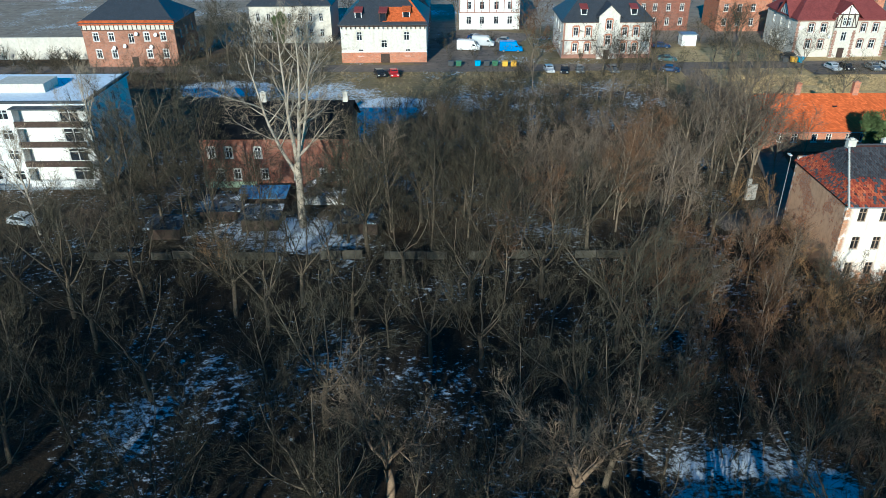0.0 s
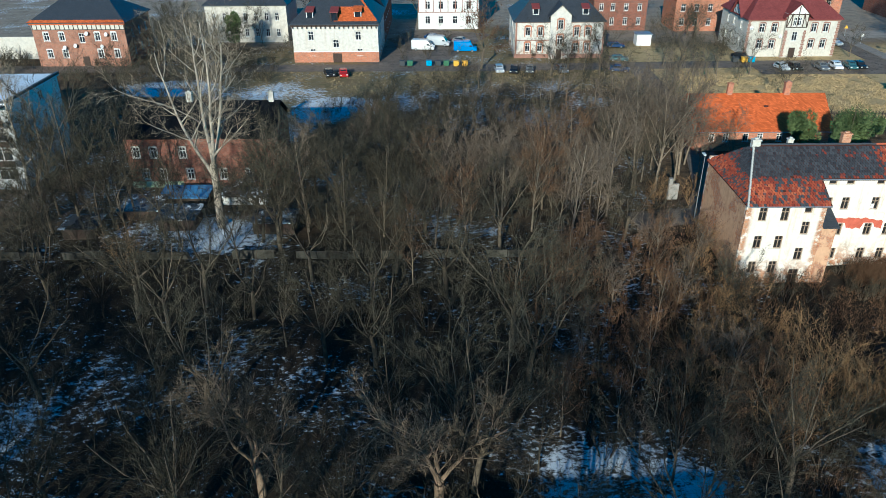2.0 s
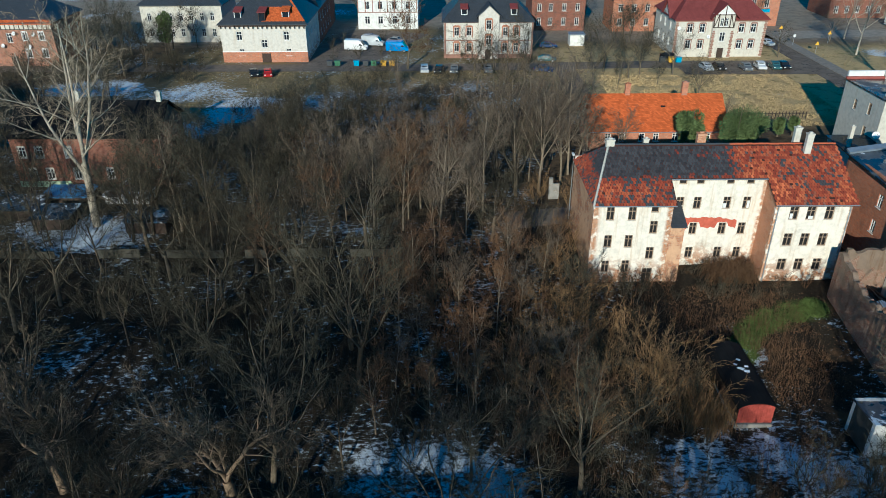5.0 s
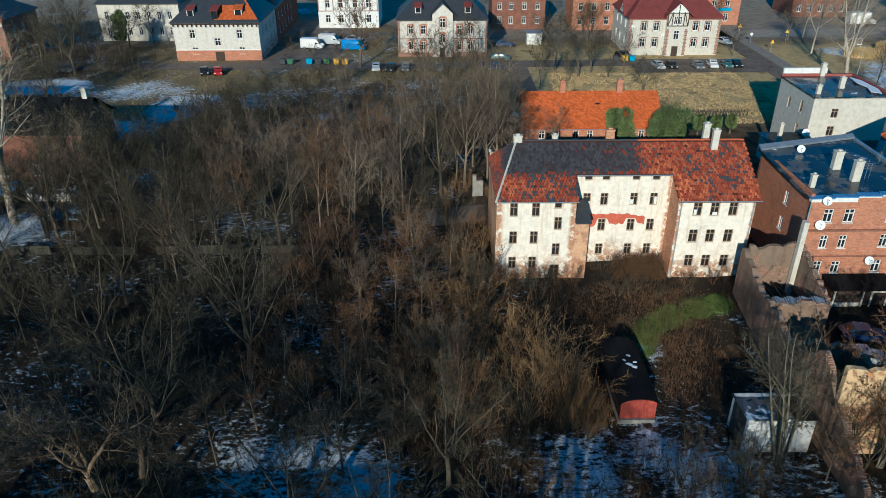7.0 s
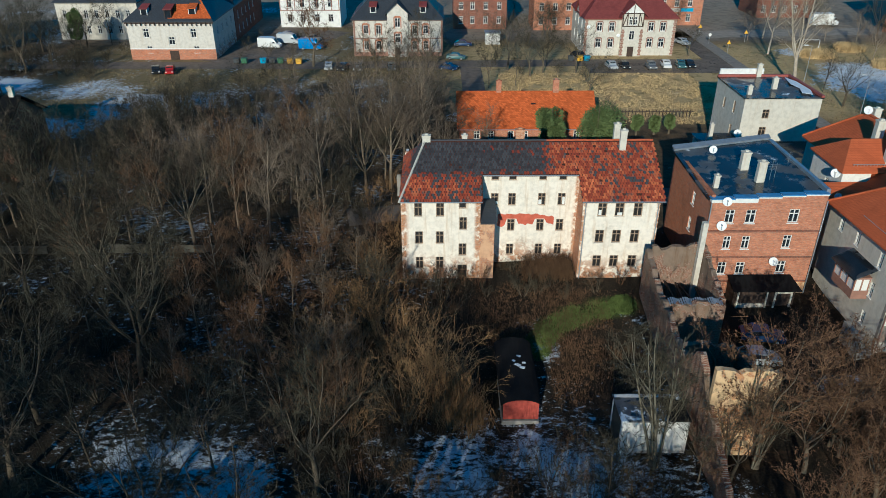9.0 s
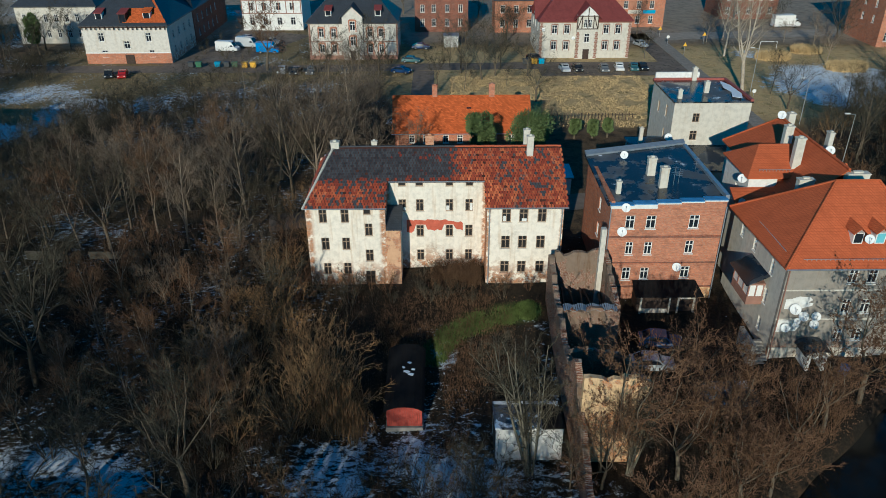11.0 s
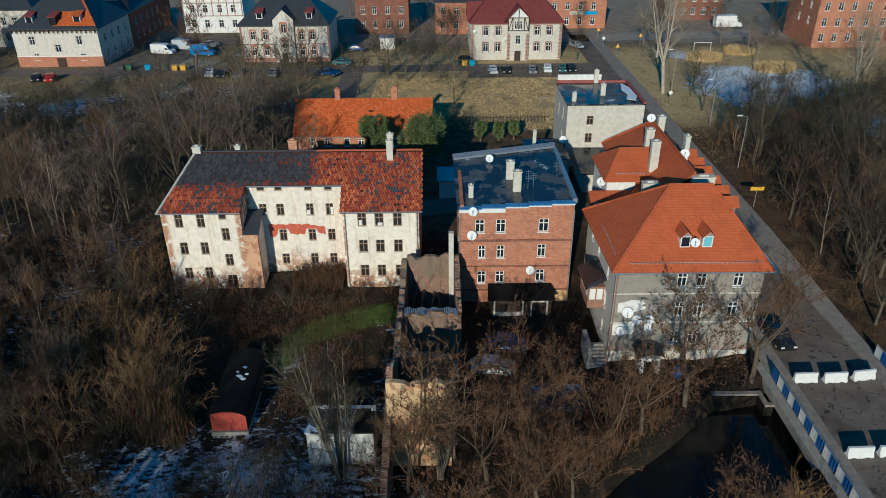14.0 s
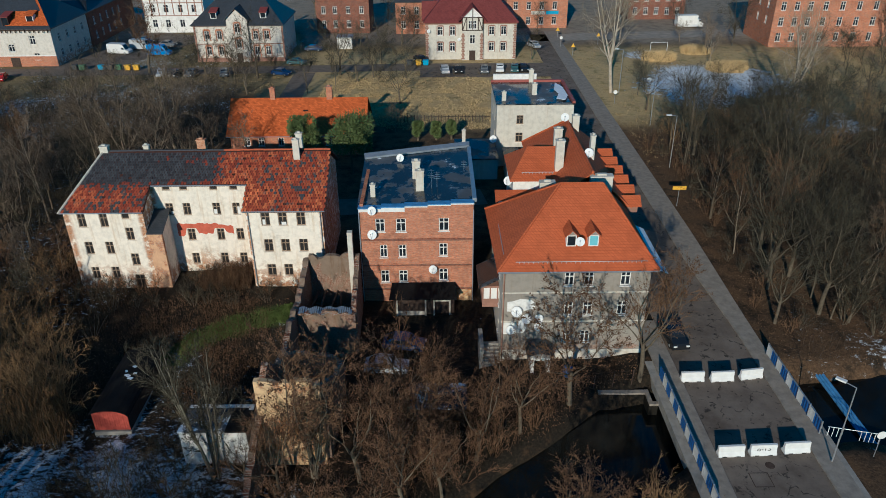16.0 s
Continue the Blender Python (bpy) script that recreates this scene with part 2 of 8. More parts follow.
def ground_mat():
    m, nt, p, pos, geo = base_mat("ground", 0.95)
    s = nt.nodes.new("ShaderNodeSeparateXYZ")
    nt.links.new(pos, s.inputs[0])
    X, Yc = s.outputs[0], s.outputs[1]
    big, mid, fine = noise_tex(nt, pos, 0.045, 5), noise_tex(nt, pos, 0.4, 7, 0.7), noise_tex(nt, pos, 5.0, 6, 0.75)
    # litter far darker than real leaves: the wood's shade is in its colour
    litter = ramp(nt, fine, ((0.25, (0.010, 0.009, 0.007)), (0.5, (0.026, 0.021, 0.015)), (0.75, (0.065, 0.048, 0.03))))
    # brighter dry floor north of the wall, coloured as sunlit ground
    lit_meadow = ramp(nt, fine, ((0.25, (0.05, 0.036, 0.022)), (0.5, (0.12, 0.085, 0.05)), (0.75, (0.21, 0.15, 0.088))))
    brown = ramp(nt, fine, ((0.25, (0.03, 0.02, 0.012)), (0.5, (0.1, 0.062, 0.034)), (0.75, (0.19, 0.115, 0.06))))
    litter = mixc(nt, mathn(nt, "MULTIPLY", step(nt, Yc, 74.0, 84.0), step(nt, mid, 0.3, 0.6)), litter, lit_meadow)
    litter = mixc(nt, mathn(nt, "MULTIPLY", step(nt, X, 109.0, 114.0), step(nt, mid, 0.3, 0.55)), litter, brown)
    grass = ramp(nt, mid, ((0.3, (0.4, 0.29, 0.14)), (0.5, (0.6, 0.44, 0.21)), (0.68, (0.27, 0.24, 0.09)), (0.82, (0.15, 0.18, 0.06))))
    grass = mixc(nt, mathn(nt, "MULTIPLY", fine, 0.4), grass, (0.16, 0.12, 0.06))
    # western lawn: tree shade painted in as a darker grass
    shade_grass = ramp(nt, mid, ((0.3, (0.16, 0.12, 0.065)), (0.5, (0.27, 0.205, 0.105)), (0.68, (0.13, 0.12, 0.05)), (0.82, (0.08, 0.1, 0.035))))
    grass = mixc(nt, step(nt, mathn(nt, "ADD", X, mathn(nt, "MULTIPLY", mid, 16.0)), 50.0, 66.0), mixc(nt, mathn(nt, "MULTIPLY", fine, 0.5), shade_grass, (0.07, 0.055, 0.03)), grass)
    wob = mathn(nt, "MULTIPLY", mathn(nt, "SUBTRACT", big, 0.5), 22.0)
    yy = mathn(nt, "SUBTRACT", mathn(nt, "ADD", Yc, wob), mathn(nt, "MULTIPLY", mathn(nt, "MULTIPLY", step(nt, X, -4.0, 6.0), mathn(nt, "SUBTRACT", 1.0, step(nt, X, 44.0, 50.0))), 20.0))
    lawn = mathn(nt, "MULTIPLY", step(nt, yy, 116.0, 128.0), step(nt, X, -44.0, -24.0))
    lawn = mathn(nt, "MULTIPLY", lawn, mathn(nt, "SUBTRACT", 1.0, step(nt, yy, 172.0, 185.0)))
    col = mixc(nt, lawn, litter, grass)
    earth = ramp(nt, mid, ((0.3, (0.17, 0.14, 0.105)), (0.6, (0.33, 0.275, 0.21)), (0.8, (0.22, 0.195, 0.12))))
    col = mixc(nt, step(nt, yy, 176.0, 188.0), col, earth)
    # dead leaves and dry brush
    col = mixc(nt, mathn(nt, "MULTIPLY", mathn(nt, "MULTIPLY", step(nt, mid, 0.5, 0.7), 0.5), mathn(nt, "SUBTRACT", mathn(nt, "ADD", step(nt, X, 15.0, 50.0), 0.15), mathn(nt, "MULTIPLY", step(nt, X, 112.0, 120.0), 0.9))), col, (0.15, 0.085, 0.04))
    # green grass before the derelict house
    def blob(cx, cy, rx, ry, soft=.6):
        dx = mathn(nt, "DIVIDE", mathn(nt, "SUBTRACT", mathn(nt, "ADD", X, mathn(nt, "MULTIPLY", mathn(nt, "SUBTRACT", mid, .5), rx * 1.6)), cx), rx)
        dy = mathn(nt, "DIVIDE", mathn(nt, "SUBTRACT", mathn(nt, "ADD", Yc, mathn(nt, "MULTIPLY", mathn(nt, "SUBTRACT", big, .5), ry * 1.2)), cy), ry)
        d = mathn(nt, "ADD", mathn(nt, "MULTIPLY", dx, dx), mathn(nt, "MULTIPLY", dy, dy))
        return mathn(nt, "SUBTRACT", 1.0, step(nt, d, 1 - soft, 1 + soft))

    green = blob(55.6, 56.8, 1.4, 1.8)
    for b in ((57.4, 59.6, 1.8, 1.9), (60.2, 61.6, 2.4, 1.7), (64.0, 63.2, 3.4, 1.6)):
        green = mathn(nt, "MAXIMUM", green, blob(*b))
    col = mixc(nt, mathn(nt, "MULTIPLY", green, 0.5), col, ramp(nt, fine, ((.3, (0.03, 0.06, 0.012)), (.7, (0.14, 0.2, 0.04)))))
    # snow lying in thin patches
    stretch = nt.nodes.new("ShaderNodeMapping")
    stretch.inputs["Scale"].default_value = (0.6, 1.0, 1.0)
    stretch.inputs["Rotation"].default_value = (0, 0, radians(-22))
    nt.links.new(pos, stretch.inputs[0])
    sn = noise_tex(nt, stretch.outputs[0], 2.1, 8, 0.8)
    sn2 = noise_tex(nt, pos, 0.07, 3)
    amount = mathn(nt, "ADD", mathn(nt, "MULTIPLY", sn, 0.62), mathn(nt, "MULTIPLY", sn2, 0.38))
    away = mathn(nt, "MAXIMUM", mathn(nt, "MULTIPLY", step(nt, X, 62.0, 80.0), mathn(nt, "SUBTRACT", 1.0, step(nt, X, 112.0, 122.0))),
                 mathn(nt, "MULTIPLY", step(nt, X, 30.0, 60.0), step(nt, Yc, 58.0, 66.0)))
    amount = mathn(nt, "SUBTRACT", amount, mathn(nt, "MULTIPLY", away, 0.07))
    for cx, cy, rx, ry, k in ((-9, 128, 8, 8, .13), (-24, 116, 12, 6, .11), (-20, 79, 11, 5, .1), (57.5, 41, 4, 3.5, .07), (54, 44, 2, 2, .04), (47, 40.5, 3, 4, .06), (56.6, 56.5, 1.4, 2.4, .09), (31, 33, 2, 8, .09), (139, 146, 16, 14, .25), (146, 120, 10, 9, .14), (130, 170, 5, 5, .15), (132, 132, 6, 6, .14), (24, 41, 6, 4, .065), (32, 36, 5, 6, .065), (29, 45, 5, 4, .05), (22, 131, 24, 14, .045), (-12, 44, 18, 9, .012), (-44, 143, 9, 6, .16), (-24, 138, 12, 7, .05), (62, 56, 4, 4, -.02), (48, 56, 6, 9, -.08)):
        amount = mathn(nt, "ADD", amount, mathn(nt, "MULTIPLY", blob(cx, cy, rx, ry, .8), k))
    snow = step(nt, amount, 0.545, 0.6)
    col = mixc(nt, mathn(nt, "MULTIPLY", snow, 0.85), col, (0.76, 0.82, 0.9))
    finish(nt, p, col, mathn(nt, "ADD", fine, mathn(nt, "MULTIPLY", mid, 2.0)), 0.6, 0.12)
    return m


def glass_mat(name, c=(0.012, 0.015, 0.02), rough=0.08):
    m, nt, p, pos, geo = base_mat(name, rough)
    n1 = noise_tex(nt, pos, 1.3, 3)
    finish(nt, p, ramp(nt, n1, ((0.3, c), (0.8, tuple(v * 2.2 for v in c)))))
    return m


M_GROUND = ground_mat()
M_CREAM = worn_plaster("cream_plaster", (0.84, 0.765, 0.65), ground=-0.1, amount=-0.75, grime=0.6, brick=(0.56, 0.24, 0.09), corners=((42.1, 0.7), (50.4, .5), (61.3, 0.4), (69.4, 0.35)))
M_SIDE_BRICK = brick_mat("bare_side_brick", (0.56, 0.26, 0.125), (0.42, 0.16, 0.075), (0.55, 0.42, 0.3), 0.45)
M_SIDE = worn_plaster("worn_side_wall", (0.62, 0.39, 0.23), brick=(0.55, 0.22, 0.09), ground=-1.0, amount=1.6, grime=0.5)
M_RED_PAINT = plain("faded_red_plaster", (0.52, 0.13, 0.075), 0.25, 1.5)
M_BRICK = brick_mat("red_brick", (0.56, 0.23, 0.115), (0.42, 0.14, 0.07), (0.34, 0.25, 0.19), 0.35)
# soot on the sooty house; painted shade on the rear wall and terraces
M_BRICK_DARK = brick_mat("sooty_and_shaded_brick", (0.3, 0.11, 0.065), (0.18, 0.065, 0.04), (0.2, 0.15, 0.12), 0.6)
M_BRICK_OLD = brick_mat("old_brown_brick", (0.42, 0.19, 0.11), (0.3, 0.12, 0.07), (0.3, 0.23, 0.18), 0.5)
M_GREY = worn_plaster("grey_render", (0.31, 0.28, 0.24), ground=-1.3, amount=-0.6, grime=0.5)
M_PALE = worn_plaster("pale_render", (0.62, 0.58, 0.50), ground=-3.0, amount=-0.8, grime=0.4)
M_WHITE = worn_plaster("white_render", (0.78, 0.77, 0.74), ground=-4.0, amount=-1.2, grime=0.25)
M_HOUSE = worn_plaster("house_render", (0.66, 0.62, 0.55), brick=(0.34, 0.17, 0.11), ground=0.2, amount=-0.6, grime=0.35)
M_TRIM = plain("white_paint", (0.75, 0.74, 0.71), 0.1, 2.0, 0.6)
M_TRIM_RED = plain("terracotta_trim", (0.3, 0.17, 0.125), 0.2, 2.0)
M_TIMBER = plain("dark_timber", (0.07, 0.05, 0.04), 0.3, 4.0)
M_OLD_FRAME = plain("weathered_window_wood", (0.36, 0.27, 0.19), 0.3, 5.0)
M_GLASS = glass_mat("window_glass")
M_VOID = glass_mat("dark_broken_glass", (0.010, 0.009, 0.009), 0.5)
M_OLD_TILES = tile_mat("old_clay_tiles", ((0.24, 0.045, 0.026), (0.42, 0.085, 0.035), (0.6, 0.17, 0.06)), ((0.028, 0.034, 0.042), (0.08, 0.088, 0.1)), 0.0, split_x=(56.8, 59.0, 10.1))
M_ORANGE_TILES = course_mat("orange_tiles", (0.64, 0.15, 0.035), 0.32, 0.36, 0.45)
M_RED_TILES = course_mat("red_brown_tiles", (0.52, 0.13, 0.045), 0.3, 0.34, 0.15)
M_MAROON_TILES = course_mat("maroon_tiles", (0.22, 0.06, 0.055), 0.3, 0.34, 0.2)
M_SLATE = course_mat("dark_slate", (0.055, 0.06, 0.07), 0.3, 0.25, 0.3, 0.5)
M_FELT = felt_mat("roofing_felt", snow=0.0)
M_SNOWY = felt_mat("snow_on_felt", (0.1, 0.1, 0.11), snow=0.15)
M_FELT_ICE = felt_mat("roofing_felt_ice", (0.085, 0.09, 0.098), snow=0.03)
M_ZINC = plain("zinc_flashing", (0.38, 0.42, 0.47), 0.2, 2.0, 0.45, 0.6)
M_BLUE_EDGE = plain("blue_painted_edge", (0.10, 0.26, 0.52), 0.3, 2.0, 0.6)
M_CHIMNEY = worn_plaster("chimney_render", (0.62, 0.58, 0.5), ground=-20, amount=0.3, grime=0.5)
def asphalt_mat():
    """Old asphalt: grain, tar-dark patches and a net of cracks."""
    m, nt, p, pos, geo = base_mat("asphalt", 0.9)
    n1, n2, n3 = noise_tex(nt, pos, 0.35, 6, 0.65), noise_tex(nt, pos, 8.0, 4), noise_tex(nt, pos, 1.6, 5)
    col = ramp(nt, n1, ((0.3, (0.12, 0.095, 0.075)), (0.5, (0.19, 0.155, 0.125)), (0.7, (0.25, 0.21, 0.17))))
    col = mixc(nt, mathn(nt, "MULTIPLY", n2, 0.4), col, (0.1, 0.08, 0.065))
    warp = nt.nodes.new("ShaderNodeVectorMath")
    warp.operation = "MULTIPLY_ADD"
    nz = nt.nodes.new("ShaderNodeTexNoise")
    nz.inputs["Scale"].default_value = 1.2
    nt.links.new(pos, nz.inputs["Vector"])
    nt.links.new(nz.outputs["Color"], warp.inputs[0])
    warp.inputs[1].default_value = (1.6, 1.6, 0)
    nt.links.new(pos, warp.inputs[2])
    vo = nt.nodes.new("ShaderNodeTexVoronoi")
    vo.feature = "DISTANCE_TO_EDGE"
    vo.inputs["Scale"].default_value = 0.32
    nt.links.new(warp.outputs[0], vo.inputs["Vector"])
    crack = mathn(nt, "MULTIPLY", mathn(nt, "SUBTRACT", 1.0, step(nt, vo.outputs["Distance"], 0.008, 0.03)), step(nt, n3, 0.42, 0.6))
    col = mixc(nt, mathn(nt, "MULTIPLY", crack, 0.85), col, (0.03, 0.027, 0.025))
    col = mixc(nt, mathn(nt, "MULTIPLY", step(nt, n3, 0.62, 0.66), 0.75), col, (0.05, 0.043, 0.038))
    finish(nt, p, col, n2, 0.3)
    return m


M_ASPHALT = asphalt_mat()
M_PATH = plain("gravel_path", (0.19, 0.155, 0.125), 0.3, 0.8, 0.95)
M_DUSTY = plain("dusty_street", (0.34, 0.3, 0.25), 0.3, 0.6, 0.95)
M_PAVING = plain("worn_paving", (0.29, 0.255, 0.215), 0.3, 1.5, 0.9)
M_DARK_STONE = plain("dark_bank_stone", (0.022, 0.02, 0.016), 0.4, 1.5, 0.8)
M_OLD_CONCRETE = plain("mossy_and_shaded_concrete", (0.09, 0.085, 0.07), 0.4, 1.2, 0.95)
M_OCHRE = worn_plaster("ochre_plaster", (0.66, 0.47, 0.26), brick=(0.58, 0.25, 0.075), ground=0.5, amount=1.5, grime=0.7)
M_CONCRETE = plain("weathered_concrete", (0.33, 0.31, 0.28), 0.3, 1.2, 0.9)
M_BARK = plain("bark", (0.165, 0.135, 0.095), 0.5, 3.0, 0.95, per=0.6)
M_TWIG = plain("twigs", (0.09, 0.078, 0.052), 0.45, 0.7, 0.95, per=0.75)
# paler copies of bark and twigs, with sunlight put into their colour
M_SUNLIT_BARK = plain("sunlit_bark", (0.28, 0.225, 0.16), 0.4, 3.0, 0.95, per=0.5)
M_SUNLIT_TWIG = plain("sunlit_twigs", (0.205, 0.158, 0.112), 0.35, 0.7, 0.95, per=0.75)
M_PALE_TWIG = plain("pale_twigs", (0.3, 0.24, 0.165), 0.3, 1.0)
M_HANG = plain("hanging_stems", (0.2, 0.12, 0.055), 0.45, 0.9, 0.95)
M_HAY = plain("hay_grass", (0.58, 0.43, 0.21), 0.35, 0.4, 0.9)
M_STRAW = plain("dull_straw", (0.32, 0.24, 0.12), 0.35, 0.4, 0.9)
M_PALE_BARK = plain("pale_bark", (0.44, 0.38, 0.295), 0.45, 1.6, 0.9)
# saplings coloured darker than twigs to keep gaps between trees in shade
M_SHADED_SAPLING = plain("shaded_saplings", (0.05, 0.044, 0.035), 0.45, 0.7, 0.95)
M_BLACK_FELT = plain("black_felt", (0.012, 0.012, 0.013), 0.4, 1.0, 0.9)
M_SNOW = plain("old_snow", (0.74, 0.79, 0.86), 0.12, 1.5, 0.9)
M_RUST_TWIG = plain("rust_brown_twigs", (0.19, 0.112, 0.06), 0.4, 0.7, 0.95, per=0.5)
M_BRUSH = plain("dry_brush", (0.14, 0.085, 0.046), 0.4, 0.6, 0.95)
M_DRY_LEAF = plain("dry_leaves", (0.115, 0.066, 0.038), 0.45, 1.2, 0.9)
M_LITTER = plain("leaf_litter", (0.15, 0.092, 0.05), 0.5, 1.2, 0.9)
M_GOLD = plain("golden_stems", (0.28, 0.175, 0.08), 0.35, 0.8, 0.9)
M_NEEDLES = plain("conifer_needles", (0.13, 0.17, 0.06), 0.5, 2.0, 0.85)
M_REDWOOD = plain("red_painted_boards", (0.42, 0.085, 0.06), 0.3, 2.5, 0.8)
M_METAL = plain("galvanised_steel", (0.5, 0.51, 0.52), 0.15, 3.0, 0.4, 0.7)
M_DISH = plain("white_dish", (0.78, 0.78, 0.77), 0.08, 3.0, 0.5)


# ---- mesh building ----
class Geo:
    """Collects the faces of one mesh, in world metres."""

    def __init__(self):
        self.v, self.f = [], []

    def poly(self, *pts):
        n = len(self.v)
        self.v += [tuple(p) for p in pts]
        self.f.append(tuple(range(n, n + len(pts))))

    def box(self, x0, y0, z0, x1, y1, z1):
        n = len(self.v)
        self.v += [(x0, y0, z0), (x1, y0, z0), (x1, y1, z0), (x0, y1, z0), (x0, y0, z1), (x1, y0, z1), (x1, y1, z1), (x0, y1, z1)]
        self.f += [tuple(n + i for i in q) for q in ((0, 3, 2, 1), (4, 5, 6, 7), (0, 1, 5, 4), (1, 2, 6, 5), (2, 3, 7, 6), (3, 0, 4, 7))]
        return self

    def obox(self, m, sx, sy, sz):
        """A box of that size, its bottom centre at the origin of the pose m."""
        n = len(self.v)
        for z in (0, sz):
            self.v += [tuple(m @ Vector((sx * a, sy * b, z))) for a, b in ((-.5, -.5), (.5, -.5), (.5, .5), (-.5, .5))]
        self.f += [tuple(n + i for i in q) for q in ((0, 3, 2, 1), (4, 5, 6, 7), (0, 1, 5, 4), (1, 2, 6, 5), (2, 3, 7, 6), (3, 0, 4, 7))]
        return self

    def prism(self, pts, dx, dy, dz):
        """A flat outline pushed along a vector."""
        n, k = len(self.v), len(pts)
        self.v += [tuple(p) for p in pts] + [(p[0] + dx, p[1] + dy, p[2] + dz) for p in pts]
        self.f += [tuple(range(n, n + k)), tuple(range(n + 2 * k - 1, n + k - 1, -1))]
        self.f += [(n + i, n + k + i, n + k + (i + 1) % k, n + (i + 1) % k) for i in range(k)]
        return self

    def tube(self, p, q, r0, r1, sides=6, cap=True):
        p, q = Vector(p), Vector(q)
        d = (q - p).normalized()
        a = d.orthogonal().normalized()
        b = d.cross(a)
        n = len(self.v)
        for c, r in ((p, r0), (q, r1)):
            for i in range(sides):
                w = 2 * math.pi * i / sides
                self.v.append(tuple(c + (a * math.cos(w) + b * math.sin(w)) * r))
        self.f += [(n + i, n + (i + 1) % sides, n + sides + (i + 1) % sides, n + sides + i) for i in range(sides)]
        if cap:
            self.f += [tuple(range(n + sides - 1, n - 1, -1)), tuple(range(n + sides, n + 2 * sides))]
        return self

    def lathe(self, m, profile, sides=16):
        """A turned shape: (radius, height) pairs about the z axis of the pose m."""
        n = len(self.v)
        for r, z in profile:
            for i in range(sides):
                w = 2 * math.pi * i / sides
                self.v.append(tuple(m @ Vector((r * math.cos(w), r * math.sin(w), z))))
        for k in range(len(profile) - 1):
            for i in range(sides):
                j = (i + 1) % sides
                self.f.append((n + k * sides + i, n + k * sides + j, n + (k + 1) * sides + j, n + (k + 1) * sides + i))
        return self

    def mesh(self, name, mat, smooth=False):
        me = bpy.data.meshes.new(name)
        me.from_pydata(self.v, [], self.f)
        me.materials.append(mat)
        if smooth:
            me.polygons.foreach_set("use_smooth", [True] * len(me.polygons))
        me.update()
        return me

    def make(self, name, mat, parent=None, label="", smooth=False):
        """This mesh as one object, a part of parent if one is given."""
        ob = new(name, self.mesh(name, mat, smooth))
        if parent is not None:
            ob.parent = parent
            base = parent.matrix_basis.translation.copy()
            up = parent.parent
            while up is not None:
                base += up.matrix_basis.translation
                up = up.parent
            ob.data.transform(Matrix.Translation(-base))
        if label:
            ob["label"] = label
        return ob


def thing(name, at, label, category, group="", kind=""):
    ob = new(name)
    ob.location = at
    return tagged(ob, label, category, group, kind)


def smooth_step(v, lo, hi):
    t = max(0.0, min(1.0, (v - lo) / (hi - lo)))
    return t * t * (3 - 2 * t)


# ---- ground, river, road ----
RIVER = [(40, 8), (62, 18), (75, 27), (86.4, 35), (94.2, 41), (98.5, 45), (105, 46.8), (113, 47.4), (140, 51), (200, 60), (320, 70)]


def river_distance(x, y):
    best = 1e9
    for (ax, ay), (bx, by) in zip(RIVER, RIVER[1:]):
        dx, dy = bx - ax, by - ay
        t = max(0.0, min(1.0, ((x - ax) * dx + (y - ay) * dy) / (dx * dx + dy * dy)))
        best = min(best, math.hypot(x - ax - t * dx, y - ay - t * dy))
    return best


def road_height(y):
    return -0.6 * (1 - smooth_step(y, 56, 82))


def ground_height(x, y):
    s = smooth_step(y, 47, 73)
    h = -2.4 * (1 - s) - 0.6 * (1 - smooth_step(y, 62, 86))
    h += 1.5 * smooth_step(x, 78, 92) * (1 - s)
    h += (road_height(y) - 0.04 - h) * smooth_step(x, 96, 100.5) * (1 - smooth_step(x, 115, 120))
    d = river_distance(x, y)
    h -= 5.5 * (1 - smooth_step(d, 2.8, 5.0)) * smooth_step(x, 60, 80)
    h += (9.5 + 2.5 * smooth_step(x, -14, 0) * (1 - smooth_step(x, 28, 46))) * (1 - smooth_step(y, 6, 29)) * smooth_step(y, -70, -5) * (1 - smooth_step(x, 54, 68))  # wooded bank out of view, added to shade the near wood
    rough = 1 - smooth_step(y, 75, 95)
    if not 99 < x < 116:
        h += rough * 0.35 * noise.noise(Vector((x * 0.12, y * 0.12, 0)))
    return h


def axis(lo, mid_lo, mid_hi, hi, fine, coarse):
    left = [lo + (mid_lo - lo) * i / coarse for i in range(coarse)]
    n = int((mid_hi - mid_lo) / fine)
    return left + [mid_lo + (mid_hi - mid_lo) * i / n for i in range(n)] + [mid_hi + (hi - mid_hi) * i / coarse for i in range(coarse + 1)]


gx, gy = axis(-900, -110, 190, 1000, 2.0, 8), axis(-500, -70, 130, 1500, 1.7, 10)
g = Geo()
g.v = [(x, y, ground_height(x, y)) for y in gy for x in gx]
w_ = len(gx)
g.f = [(j * w_ + i, j * w_ + i + 1, (j + 1) * w_ + i + 1, (j + 1) * w_ + i) for j in range(len(gy) - 1) for i in range(w_ - 1)]
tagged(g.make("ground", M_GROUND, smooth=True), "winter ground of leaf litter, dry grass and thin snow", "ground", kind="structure")


